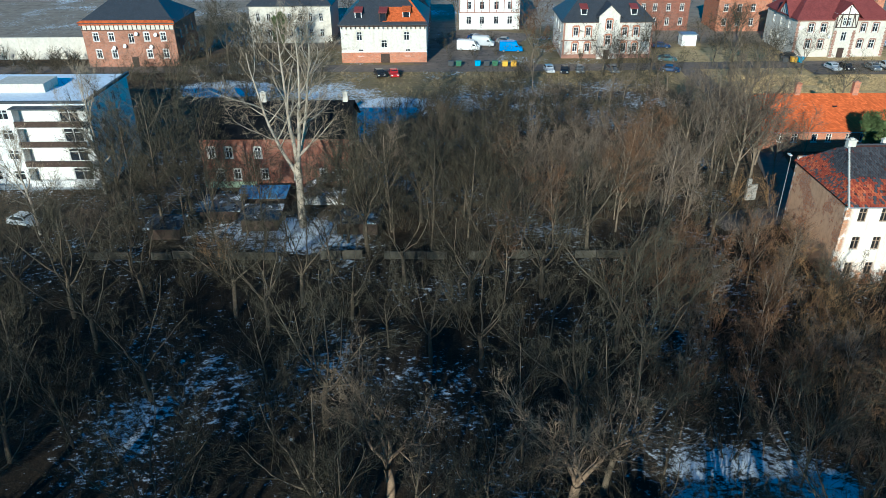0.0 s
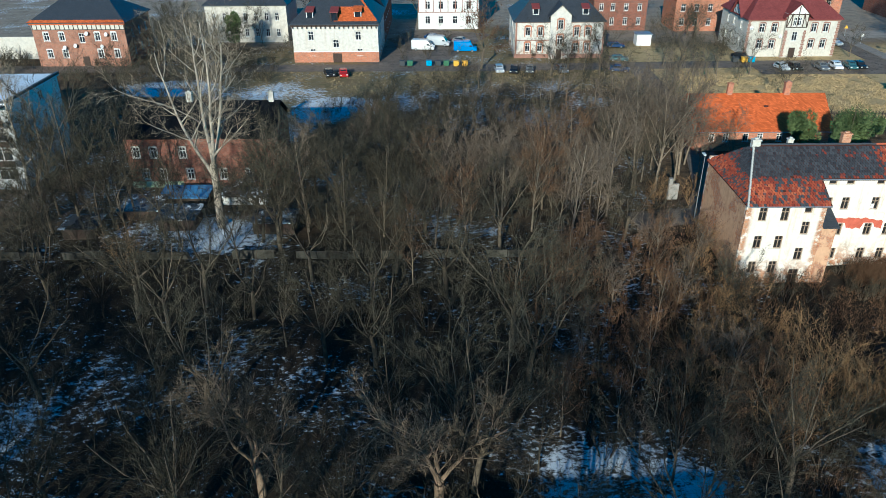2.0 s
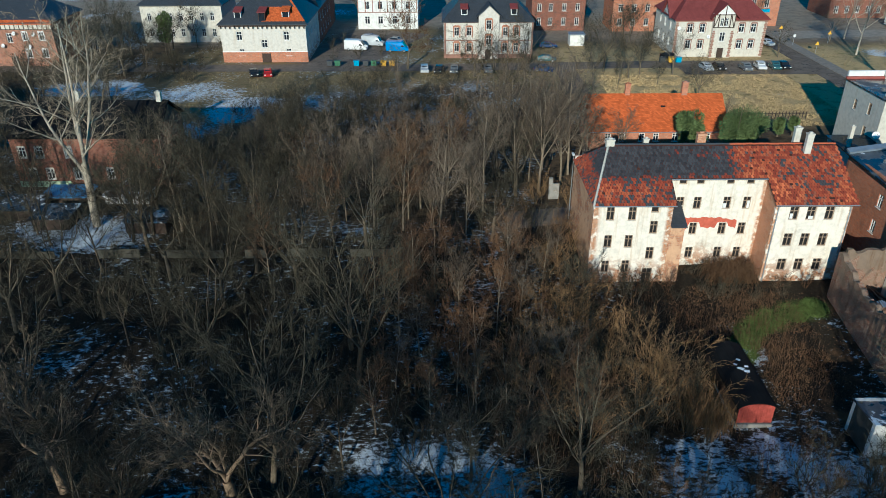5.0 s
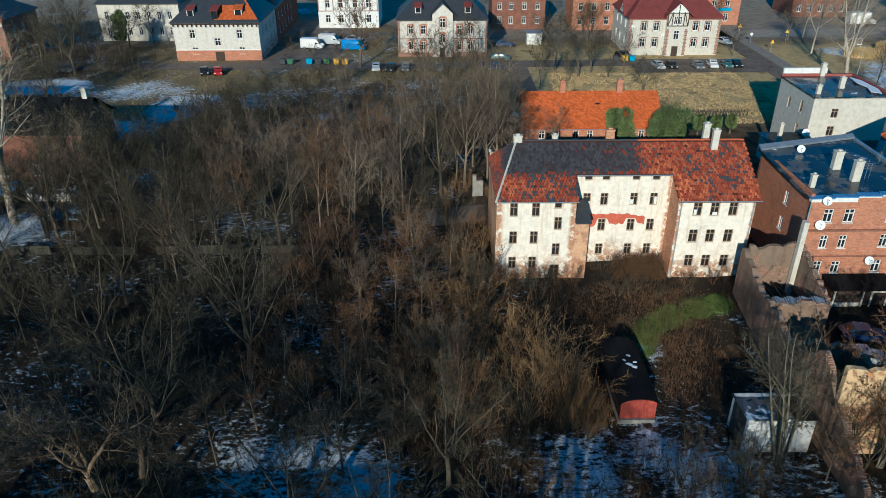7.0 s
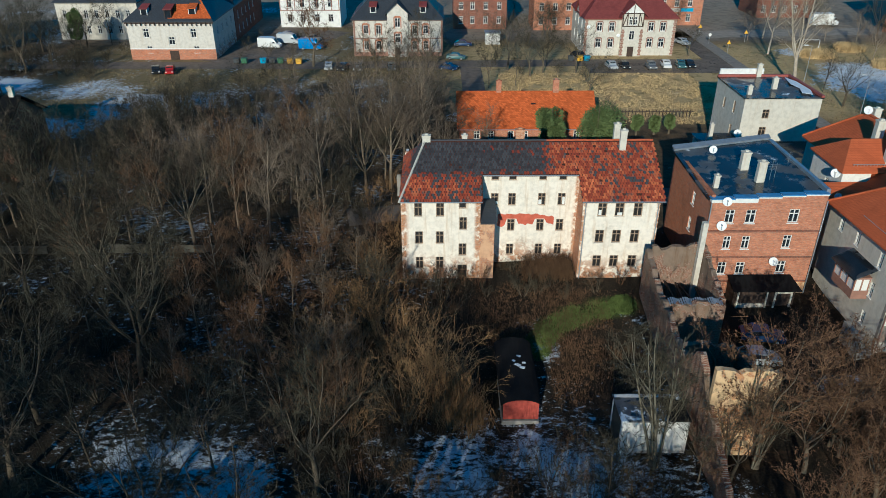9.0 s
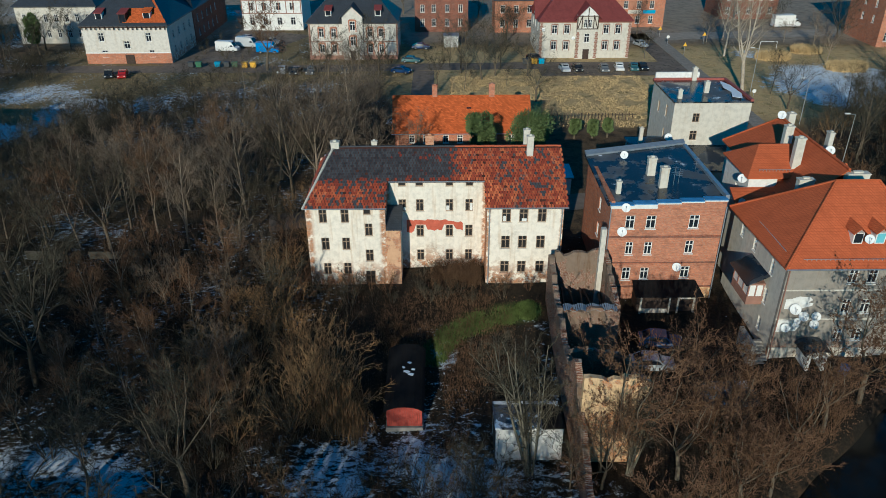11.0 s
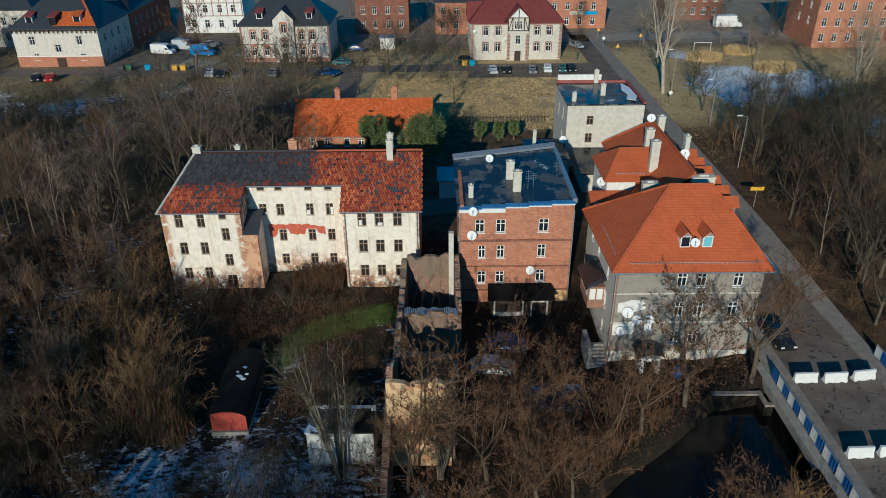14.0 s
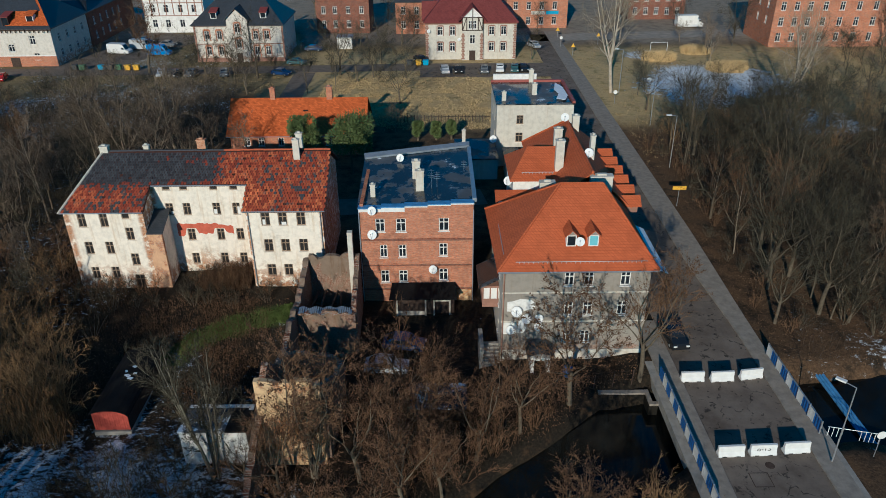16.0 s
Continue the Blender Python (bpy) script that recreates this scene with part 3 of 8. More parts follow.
def strip(name, line, width, lift, mat, label, category, step_len=2.0):
    """A paved band that follows the ground along a line."""
    pts = []
    for (ax, ay), (bx, by) in zip(line, line[1:]):
        n = max(1, int(math.hypot(bx - ax, by - ay) / step_len))
        pts += [(ax + (bx - ax) * i / n, ay + (by - ay) * i / n) for i in range(n)]
    pts.append(line[-1])
    g = Geo()
    for i, (x, y) in enumerate(pts):
        a, b = pts[max(0, i - 1)], pts[min(len(pts) - 1, i + 1)]
        d = Vector((b[0] - a[0], b[1] - a[1])).normalized()
        for k in (-1, -0.5, 0, 0.5, 1):
            px, py = x - d.y * k * width / 2, y + d.x * k * width / 2
            g.v.append((px, py, ground_height(px, py) + lift))
    g.f = [(5 * i + k, 5 * i + k + 1, 5 * i + k + 6, 5 * i + k + 5) for i in range(len(pts) - 1) for k in range(4)]
    return tagged(g.make(name, mat), label, category, kind="structure")


water_mat, nt, p, pos, _g = base_mat("dark_water", 0.12)
p.inputs["Specular IOR Level"].default_value = 0.3
finish(nt, p, ramp(nt, noise_tex(nt, pos, 0.5, 3), ((0.3, (0.004, 0.005, 0.005)), (0.8, (0.012, 0.012, 0.01)))), noise_tex(nt, pos, 2.5, 3), 0.08)
g = Geo()
for (ax, ay), (bx, by) in zip(RIVER[1:], RIVER[2:]):
    za, zb = (-4.9 + 2.3 * smooth_step(x, 76, 86) for x in (ax, bx))
    g.poly((ax, ay - 7, za), (bx, by - 7, zb), (bx, by + 7, zb), (ax, ay + 7, za))
tagged(g.make("water", water_mat), "dark still river water between steep banks", "water", kind="structure")

# bridge deck and the road on both its ends
g = Geo()
g.box(101.0, 35.0, -1.5, 113.6, 53.5, -0.62)
g.box(101.3, 35.0, -6.5, 113.3, 37.4, -1.5).box(101.3, 50.6, -6.5, 113.3, 53.5, -1.5)
tagged(g.make("bridge", M_CONCRETE), "concrete road bridge over the river", "bridge", kind="structure")
g = Geo()
ys = [-60, 20, 35, 53, 56, 60, 65, 70, 75, 80, 90, 110, 140, 170, 196]
edges = [(103.6 + 2.2 * smooth_step(y, 62, 100), 111.3 - 1.1 * smooth_step(y, 56, 75)) for y in ys]
side = [1.75 + 1.15 * smooth_step(y, 56, 75) for y in ys]
for i in range(len(ys) - 1):
    (a, b), (c, d) = edges[i], edges[i + 1]
    z0, z1 = road_height(ys[i]), road_height(ys[i + 1])
    g.prism([(a, ys[i], z0), (b, ys[i], z0), (d, ys[i + 1], z1), (c, ys[i + 1], z1)], 0, 0, -0.1)
tagged(g.make("road", M_ASPHALT), "worn grey asphalt road over the bridge", "road", kind="structure")
g = Geo()
for i in range(len(ys) - 1):
    (a, b), (c, d) = edges[i], edges[i + 1]
    z0, z1 = road_height(ys[i]) + 0.13, road_height(ys[i + 1]) + 0.13
    g.prism([(b, ys[i], z0), (b + side[i], ys[i], z0), (d + side[i + 1], ys[i + 1], z1), (d, ys[i + 1], z1)], 0, 0, -0.3)
    if ys[i] < 60:
        g.prism([(a - 1.85, ys[i], z0), (a, ys[i], z0), (c, ys[i + 1], z1), (c - 1.85, ys[i + 1], z1)], 0, 0, -0.3)
tagged(g.make("pavement", M_PAVING), "raised slab pavement beside the road", "pavement", kind="structure")

strip("street_1", [(-140, 158.5), (-30, 158.5), (20, 158), (75, 160), (107, 160)], 6.0, 0.03, M_PATH, "muddy dark street in front of the houses", "road")
strip("yard", [(-1, 160), (6, 178), (14, 196)], 20.0, 0.045, M_ASPHALT, "dark asphalt yard with parked vehicles", "pavement")
strip("parking", [(78, 155.5), (106, 155.5)], 8.5, 0.06, M_ASPHALT, "grey parking strip before the house", "pavement")
strip("lane_1", [(34.5, 82), (44, 83.8), (47.5, 92), (50, 104), (53, 119), (53, 156)], 4.5, 0.05, M_PATH, "worn gravel lane behind the derelict house", "road")
strip("lane_2", [(44, 86), (70, 87), (88, 90)], 5.0, 0.07, M_PATH, "shaded yard lane", "road")
strip("street_2", [(100, 188), (128, 190), (200, 196)], 8.0, 0.04, M_DUSTY, "dusty pale cross street at the far end", "road")


# ---- walls, windows, roofs ----
THICK = 0.38


def wall_panel(u0, u1, z0, z1, holes, face, plane):
    """A wall with real openings. face: front (looks to -y), back, left (to -x) or right; holes: (u0, z0, u1, z1)."""
    def at(u, d, z):
        return {"front": (u, plane + d, z), "back": (u, plane - d, z), "left": (plane + d, u, z), "right": (plane - d, u, z)}[face]
    us = sorted({u0, u1, *(h[0] for h in holes), *(h[2] for h in holes)})
    zs = sorted({z0, z1, *(h[1] for h in holes), *(h[3] for h in holes)})
    us, zs = [u for u in us if u0 <= u <= u1], [z for z in zs if z0 <= z <= z1]
    flip = face in ("left", "back")
    g = Geo()

    def quad(*pts):
        g.poly(*(reversed(pts) if flip else pts))
    for a, b in zip(us, us[1:]):
        for c, d in zip(zs, zs[1:]):
            um, zm = (a + b) / 2, (c + d) / 2
            if any(h[0] < um < h[2] and h[1] < zm < h[3] for h in holes):
                continue
            quad(at(a, 0, c), at(b, 0, c), at(b, 0, d), at(a, 0, d))
            quad(at(b, THICK, c), at(a, THICK, c), at(a, THICK, d), at(b, THICK, d))
    for a, c, b, d in holes:
        quad(at(a, 0, c), at(a, 0, d), at(a, THICK, d), at(a, THICK, c))
        quad(at(b, 0, d), at(b, 0, c), at(b, THICK, c), at(b, THICK, d))
        quad(at(a, 0, d), at(b, 0, d), at(b, THICK, d), at(a, THICK, d))
        quad(at(b, 0, c), at(a, 0, c), at(a, THICK, c), at(b, THICK, c))
    quad(at(u0, 0, z1), at(u1, 0, z1), at(u1, THICK, z1), at(u0, THICK, z1))
    quad(at(u0, 0, z0), at(u0, 0, z1), at(u0, THICK, z1), at(u0, THICK, z0))
    quad(at(u1, 0, z1), at(u1, 0, z0), at(u1, THICK, z0), at(u1, THICK, z1))
    return g


WINDOW_MESHES = {}


def window_meshes(w, h, style):
    key = (round(w, 1), round(h, 1), style)
    if key in WINDOW_MESHES:
        return WINDOW_MESHES[key]
    w, h = key[0], key[1]
    pane, fr, sill = Geo(), Geo(), Geo()
    pane.box(-w / 2, 0.15, 0, w / 2, 0.18, h)
    t = 0.085 if style == "white" else 0.075
    for x0, z0, x1, z1 in ((-w / 2, 0, -w / 2 + t, h), (w / 2 - t, 0, w / 2, h), (-w / 2 + t, 0, w / 2 - t, t), (-w / 2 + t, h - t, w / 2 - t, h)):
        fr.box(x0, 0.08, z0, x1, 0.148, z1)
    if h > 1.0:
        fr.box(-t / 2, 0.07, t, t / 2, 0.146, h - t)
        fr.box(-w / 2 + t, 0.075, h * 0.64, -t / 2, 0.144, h * 0.64 + t)
        fr.box(t / 2, 0.075, h * 0.64, w / 2 - t, 0.144, h * 0.64 + t)
    sill.box(-w / 2 - 0.08, -0.09, -0.08, w / 2 + 0.08, 0.1, -0.004)
    mats = {"white": (M_GLASS, M_TRIM, M_TRIM), "old": (M_VOID, M_OLD_FRAME, M_CREAM), "red": (M_GLASS, M_TRIM, M_TRIM_RED)}[style]
    WINDOW_MESHES[key] = [a.mesh(n, b) for a, b, n in zip((pane, fr, sill), mats, ("window", "frame", "sill"))]
    return WINDOW_MESHES[key]


FACE_TURN = {"front": 0, "left": -90, "right": 90, "back": 180}


def window(parent, hole, face, plane, style):
    u0, z0, u1, z1 = hole
    pane, fr, sill = window_meshes(u1 - u0, z1 - z0, style)
    u = (u0 + u1) / 2
    at = (u, plane, z0) if face in ("front", "back") else (plane, u, z0)
    ob = new("window", pane)
    ob.parent = parent
    ob.matrix_basis = Matrix.Translation(Vector(at) - parent.location) @ pose(0, 0, 0, 0, 0, FACE_TURN[face]) @ Matrix.Diagonal(((u1 - u0) / round(u1 - u0, 1), 1, (z1 - z0) / round(z1 - z0, 1), 1))
    for n, me in (("frame", fr), ("sill", sill)):
        o = new(n, me)
        o.parent = ob
    return ob


def wall(parent, u0, u1, z0, z1, face, plane, mat, wins=(), style="white", name="wall", label=""):
    wins = list(wins)
    wall_panel(u0, u1, z0, z1, wins, face, plane).make(name, mat, parent, label)
    for h in wins:
        window(parent, h, face, plane, style)


def win_rows(us, zs, w, h):
    return [(u - w / 2, z, u + w / 2, z + h) for z in zs for u in us]


def chimney(parent, x, y, z0, z1, sx=0.7, sy=0.5, mat=None, name="chimney"):
    g = Geo()
    g.box(x - sx / 2, y - sy / 2, z0, x + sx / 2, y + sy / 2, z1)
    g.box(x - sx / 2 - 0.06, y - sy / 2 - 0.06, z1, x + sx / 2 + 0.06, y + sy / 2 + 0.06, z1 + 0.13)
    g.box(x - sx * 0.22, y - sy * 0.22, z1 + 0.13, x + sx * 0.22, y + sy * 0.22, z1 + 0.3)
    return g.make(name, mat or M_CHIMNEY, parent)


def slab(parent, polys, mat, thick=0.16, name="roof", label=""):
    g = Geo()
    for p in polys:
        g.prism(p, 0, 0, -thick)
    return g.make(name, mat, parent, label)


def gutter(parent, a, b, r=0.07):
    g = Geo()
    g.tube(a, b, r, r, 6)
    return g.make("gutter", M_ZINC, parent)


def downpipe(parent, x, y, z0, z1, mat=None):
    g = Geo()
    g.tube((x, y, z0), (x, y, z1), 0.06, 0.06, 6)
    return g.make("downpipe", mat or M_ZINC, parent)


def dish(at, turn, r=0.42, tilt=25, label="white satellite dish fixed to the wall"):
    """A satellite dish: bowl, arm with feed, and bracket."""
    ob = thing("satellite_dish", at, label, "satellite dish", "satellite dishes")
    m = pose(0, 0, 0, 0, 0, turn) @ pose(0, -0.35, 0, 90 - tilt + 0, 0, 0)
    prof = [(r * k / 6, 0.22 * r * (k / 6) ** 2 - 0.0) for k in range(7)]
    prof = [(max(0.004, a), b) for a, b in prof]
    back = [(a, b - 0.02) for a, b in reversed(prof)]
    o = new("bowl", Geo().lathe(m, prof + back, 18).mesh("bowl", M_DISH, True))
    o.parent = ob
    tip = m @ Vector((0, 0, r * 1.1))
    low = m @ Vector((0, -r * 0.95, 0.2 * r))
    gg = Geo().tube(low, tip, 0.02, 0.02, 5)
    gg.obox(Matrix.Translation(tip), 0.08, 0.08, 0.1)
    o = new("arm", gg.mesh("arm", M_METAL))
    o.parent = ob
    o = new("bracket", Geo().tube(m @ Vector((0, 0, -0.02)), pose(0, 0, 0, 0, 0, turn) @ Vector((0, 0.02, -0.1)), 0.03, 0.03, 5).mesh("bracket", M_METAL))
    o.parent = ob
    return ob


M_GREEN = plain("rough_green_grass", (0.13, 0.17, 0.045), 0.5, 1.5, 0.95)


# ---- derelict tenement with cream plaster ----
M_TILE_BED = course_mat("sooty_tile_bed", (0.09, 0.04, 0.03))
ten = thing("derelict_tenement", (55.5, 68.0, -1.6), "derelict cream plaster tenement with mottled clay tile roof", "house")
wins_l = [(43.5, 6.82, 44.35, 8.38), (45.82, 6.82, 46.67, 8.38), (48.2, 7.75, 49.0, 8.38), (48.28, 5.23, 49.11, 6.73), (43.55, 3.55, 44.4, 5.05), (45.77, 3.55, 46.62, 5.05),
          (48.23, 2.1, 49.08, 3.58), (43.56, 0.45, 44.41, 1.93), (45.76, 0.45, 46.61, 1.95), (48.1, -0.9, 49.2, 0.95)]
wins_m = [(x - .42, z, x + .42, z + h) for xs, z, h in (((52.2, 54.1, 57.35, 59.52), 9.64, .72), ((52.2, 54.1, 57.35, 59.52), 6.66, 1.45), ((54.1, 57.35, 59.52), 3.52, 1.45), ((54.1, 57.35, 59.52), 0.5, 1.38)) for x in xs]
wins_r = win_rows((63.35, 65.17, 67.12), (6.79, 3.64), 0.95, 1.53) + win_rows((63.35, 65.2, 67.2), (0.62,), 0.95, 1.45)
wall(ten, 42.1, 50.5, -1.6, 8.62, "front", 68.0, M_CREAM, wins_l, "old")
wall(ten, 50.5, 61.3, -1.6, 10.42, "front", 71.1, M_CREAM, wins_m, "old")
wall(ten, 61.3, 69.4, -1.6, 8.62, "front", 68.0, M_CREAM, wins_r, "old")
wall(ten, 42.1, 69.4, -1.6, 9.4, "back", 80.5, M_CREAM, [])
for x, m_, lab in ((42.1, M_SIDE, "worn orange brick side wall with plaster remains"), (50.12, M_CREAM, ""), (61.3, M_SIDE_BRICK, ""), (69.02, M_CREAM, "")):
    if x in (50.12, 61.3):
        pts = [(x, 68.384, -1.6), (x, 71.096, -1.6), (x, 71.096, 10.3), (x, 68.384, 8.72)]
    elif x == 42.1:
        pts = [(x, 68.384, -1.6), (x, 80.116, -1.6), (x, 80.116, 8.62), (x, 68.384, 8.62)]
    else:
        pts = [(x, 68.384, -1.6), (x, 80.116, -1.6), (x, 80.116, 9.5), (x, 75.0, 12.4), (x, 68.384, 8.8)]
    Geo().prism(pts, 0.38, 0, 0).make("wall", m_, ten, lab)
ROOF_S = (12.75 - 8.72) / (75.0 - 67.55)


def roof_z(y):
    return 8.72 + ROOF_S * (y - 67.55)


rz = roof_z
slab(ten, [[(42.0, 67.65, 8.77), (50.75, 67.55, 8.72), (50.75, 75, 12.75), (44.6, 75, 12.75)],
           [(50.75, 70.7, rz(70.7)), (61.1, 70.7, rz(70.7)), (61.1, 75, 12.75), (50.75, 75, 12.75)],
           [(61.1, 67.55, 8.72), (69.75, 67.55, 8.72), (69.75, 75, 12.75), (61.1, 75, 12.75)],
           [(69.75, 75, 12.75), (69.75, 80.9, 9.5), (42.0, 80.9, 8.72), (44.6, 75, 12.75)],
           [(42.0, 67.65, 8.77), (44.6, 75, 12.75), (42.0, 80.9, 8.72)]], M_TILE_BED, 0.2)
rng = random.Random(4)
g = Geo()
TW, TH = 0.29, 0.37
slope = Vector((0, 1, ROOF_S)).normalized()
up_n = Vector((0, -ROOF_S, 1)).normalized()
n_rows = int((75.0 - 67.55) / (TH * slope.y))
for r_ in range(n_rows):
    y = 67.5 + r_ * TH * slope.y
    x = 41.62 + (0.14 if r_ % 2 else 0)
    while x < 69.7:
        c = x + TW / 2
        ok = c > 42.0 + (y - 67.55) * 2.6 / 7.45 and not (50.7 < c < 61.15 and y < 70.62)
        if ok and rng.random() > 0.012:
            lift = 0.05 + rng.random() * 0.05
            a = Vector((x + rng.uniform(-.01, .01), y, rz(y))) + up_n * lift
            b = a + Vector((TW - 0.055, 0, rng.uniform(-.012, .012)))
            d_, e_ = a + slope * (TH + 0.06) - up_n * 0.035, b + slope * (TH + 0.06) - up_n * 0.035
            n = len(g.v)
            dn = up_n * -0.05
            g.v += [tuple(v) for v in (a, b, e_, d_, a + dn, b + dn, e_ + dn, d_ + dn)]
            g.f += [(n, n + 1, n + 2, n + 3), (n + 4, n + 5, n + 1, n), (n + 5, n + 6, n + 2, n + 1), (n + 7, n + 4, n, n + 3)]
        x += TW
for r_ in range(22):
    k = r_ / 22
    y, y1 = 67.6 + 7.45 * k, 80.85 - 5.9 * k
    up_h, n_h = Vector((2.6, 0, 4.03)).normalized(), Vector((-4.03, 0, 2.6)).normalized()
    while y < y1 - .3:
        if rng.random() > .015:
            a = Vector((41.97 + 2.6 * k, y, 8.72 + 4.03 * k)) + n_h * (.05 + rng.random() * .05)
            b = a + Vector((0, TW - .055, 0))
            d_, e_ = a + up_h * .26 - n_h * .035, b + up_h * .26 - n_h * .035
            n = len(g.v)
            dn = n_h * -0.05
            g.v += [tuple(v) for v in (a, b, e_, d_, a + dn, b + dn, e_ + dn, d_ + dn)]
            g.f += [(n + 3, n + 2, n + 1, n), (n, n + 1, n + 5, n + 4), (n + 1, n + 2, n + 6, n + 5), (n + 3, n, n + 4, n + 7)]
        y += TW
tagged(g.make("roof_tiles", M_OLD_TILES, ten), "old red and soot-dark clay roof tiles", kind="stuff")
ridge_mesh = Geo().prism([(-.18, -.15, 0), (-.18, .15, 0), (-.18, .08, .13), (-.18, -.08, .13)], .36, 0, 0).mesh("ridge_tile", M_OLD_TILES)
hip_mesh = Geo().prism([(-.2, -.13, 0), (-.2, .13, 0), (-.2, .07, .14), (-.2, -.07, .14)], .4, 0, 0).mesh("hip_tile", M_CHIMNEY)
x = 44.8
while x < 69.6:
    o = new("ridge_tile", ridge_mesh)
    o.parent = ten
    o.matrix_basis = pose(x - 55.5, 7.0, 14.33 + rng.uniform(-.015, .015), rng.uniform(-3, 3), 0, rng.uniform(-2, 2))
    x += 0.37
for i in range(22):
    k = i / 22
    o = new("hip_tile", hip_mesh)
    o.parent = ten
    o.matrix_basis = pose(42.0 + 2.6 * k - 55.5, 67.6 + 7.4 * k - 68.0, 8.76 + 4.0 * k + 1.6, 0, -27, 70.6)
chimney(ten, 44.75, 75.0, 12.3, 13.25, 0.9, 0.6)
chimney(ten, 49.0, 76.0, 11.9, 12.95, 0.6, 0.4)
chimney(ten, 55.2, 76.2, 11.6, 13.5, 0.95, 0.6, M_SIDE_BRICK)
chimney(ten, 66.2, 73.9, 11.2, 14.2, 0.7, 0.5)
chimney(ten, 66.1, 76.6, 11.6, 14.0, 0.7, 0.5)
# stair tower with a slate lean-to in the corner
wall(ten, 50.504, 52.05, -1.6, 6.1, "front", 67.95, M_SIDE, [], name="stair_tower")
Geo().prism([(51.67, 68.334, -1.6), (51.67, 71.09, -1.6), (51.67, 71.09, 7.2), (51.67, 68.334, 6.1)], 0.38, 0, 0).make("stair_tower_wall", M_CREAM, ten)
slab(ten, [[(50.52, 67.7, 6.12), (52.25, 67.7, 6.12), (52.25, 71.08, 7.5), (50.52, 71.08, 7.5)]], M_SLATE, 0.12, "tower_roof", "slate lean-to roof")
g = Geo()
rng = random.Random(9)
top_, low_ = [], []
for i in range(25):
    a = 52.6 + i * 0.26
    lo = 4.0 + rng.uniform(0, .25) if i < 9 else 4.35 + rng.uniform(-.15, .2)
    if any(h[0] - .2 < a < h[2] + .2 for h in wins_m if 3 < h[1] < 4):
        lo = max(lo, 5.02)
    low_.append((a, 71.09, lo)), top_.append((a, 71.09, 5.62 + rng.uniform(-.1, .08) - 0.04 * max(0, i - 16)))
for a, b, c, d in zip(low_, low_[1:], top_[1:], top_):
    g.poly(a, b, c, d)
g.make("red_plaster_patch", M_RED_PAINT, ten, "remains of a faded red painted band")
gutter(ten, (42.0, 67.5, 8.66), (50.7, 67.5, 8.66)), gutter(ten, (61.1, 67.5, 8.66), (69.8, 67.5, 8.66)), gutter(ten, (50.8, 70.62, 10.36), (61.1, 70.62, 10.36))
for x0_, z0_, x1_, z1_ in ((57.0, 6.75, 57.34, 7.3), (59.6, 6.74, 59.88, 7.6), (65.0, 6.86, 65.5, 7.2), (52.3, 6.75, 52.55, 7.1), (63.0, 6.9, 63.3, 7.5)):
    y_ = 71.16 if x0_ < 61 else 68.06
    Geo().box(x0_, y_, z0_, x1_, y_ + .02, z1_).make("board", M_TRIM, ten, "white board over a broken pane")
downpipe(ten, 61.55, 67.9, -1.4, 8.6), downpipe(ten, 69.2, 67.9, 2.0, 8.6)

# ---- brick tenement with a felt roof ----
bt = thing("brick_tenement", (79.5, 65.27, -2.2), "red brick tenement with a dark felt roof", "house")
wins_b = [(75.25, 7.3, 76.2, 8.8), (77.36, 7.3, 78.38, 8.8), (81.75, 7.34, 82.8, 8.84), (75.58, 4.3, 76.36, 5.78), (77.52, 4.3, 78.34, 5.78), (81.78, 4.4, 82.64, 5.9),
          (75.56, 1.25, 76.44, 2.72), (77.48, 1.28, 78.38, 2.7), (81.74, 1.42, 82.68, 2.85)]
wall(bt, 73.7, 85.25, -2.2, 9.6, "front", 65.27, M_BRICK, wins_b, "white")
wall(bt, 65.654, 78.0, -2.2, 10.3, "left", 73.7, M_BRICK, [(70, 7, 70.9, 8.5), (70, 4, 70.9, 5.5)], "white")
wall(bt, 65.654, 80.0, -2.2, 10.3, "right", 85.25, M_BRICK, [(69, 7.2, 69.9, 8.6), (73, 7.2, 73.9, 8.6)], "white")
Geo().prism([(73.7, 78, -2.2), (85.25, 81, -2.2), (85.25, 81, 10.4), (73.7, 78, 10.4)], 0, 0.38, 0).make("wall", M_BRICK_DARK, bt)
g = Geo()
for i in range(5):
    x0_, x1_ = 73.6 + i * 2.35, 73.6 + (i + 1) * 2.35
    g.box(x0_, 65.2, 9.604 if i < 2 else 9.8 + 0.14 * i, x1_ - 0.002, 65.7, 9.95 + 0.14 * i)
g.make("parapet", M_TRIM, bt, "pale stepped parapet top")
Geo().box(78.302, 65.25, 9.604, 85.3, 65.65, 10.07).box(80.65, 65.25, 10.072, 85.3, 65.65, 10.21).box(83.0, 65.25, 10.212, 85.3, 65.65, 10.35).make("parapet_wall", M_BRICK, bt)
g = Geo()
for i in range(5):
    x0_, x1_ = 73.55 + i * 2.36, 73.55 + (i + 1) * 2.36
    g.box(x0_, 65.12, 9.955 + 0.14 * i, x1_ - 0.002, 65.98, 10.05 + 0.14 * i)
g.make("parapet_cap", M_BLUE_EDGE, bt, "blue-grey metal parapet cap")
slab(bt, [[(73.4, 65.72, 9.85), (85.55, 65.72, 10.45), (85.55, 81.3, 10.75), (73.2, 78.3, 10.45)]], M_FELT_ICE, 0.18)
g = Geo()
g.prism([(73.25, 77.6, 10.46), (85.5, 80.6, 10.76), (85.5, 81.3, 11.0), (73.15, 78.3, 10.75)], 0, 0, 0.22)
g.box(85.2, 65.7, 10.4, 85.62, 80.5, 10.86)
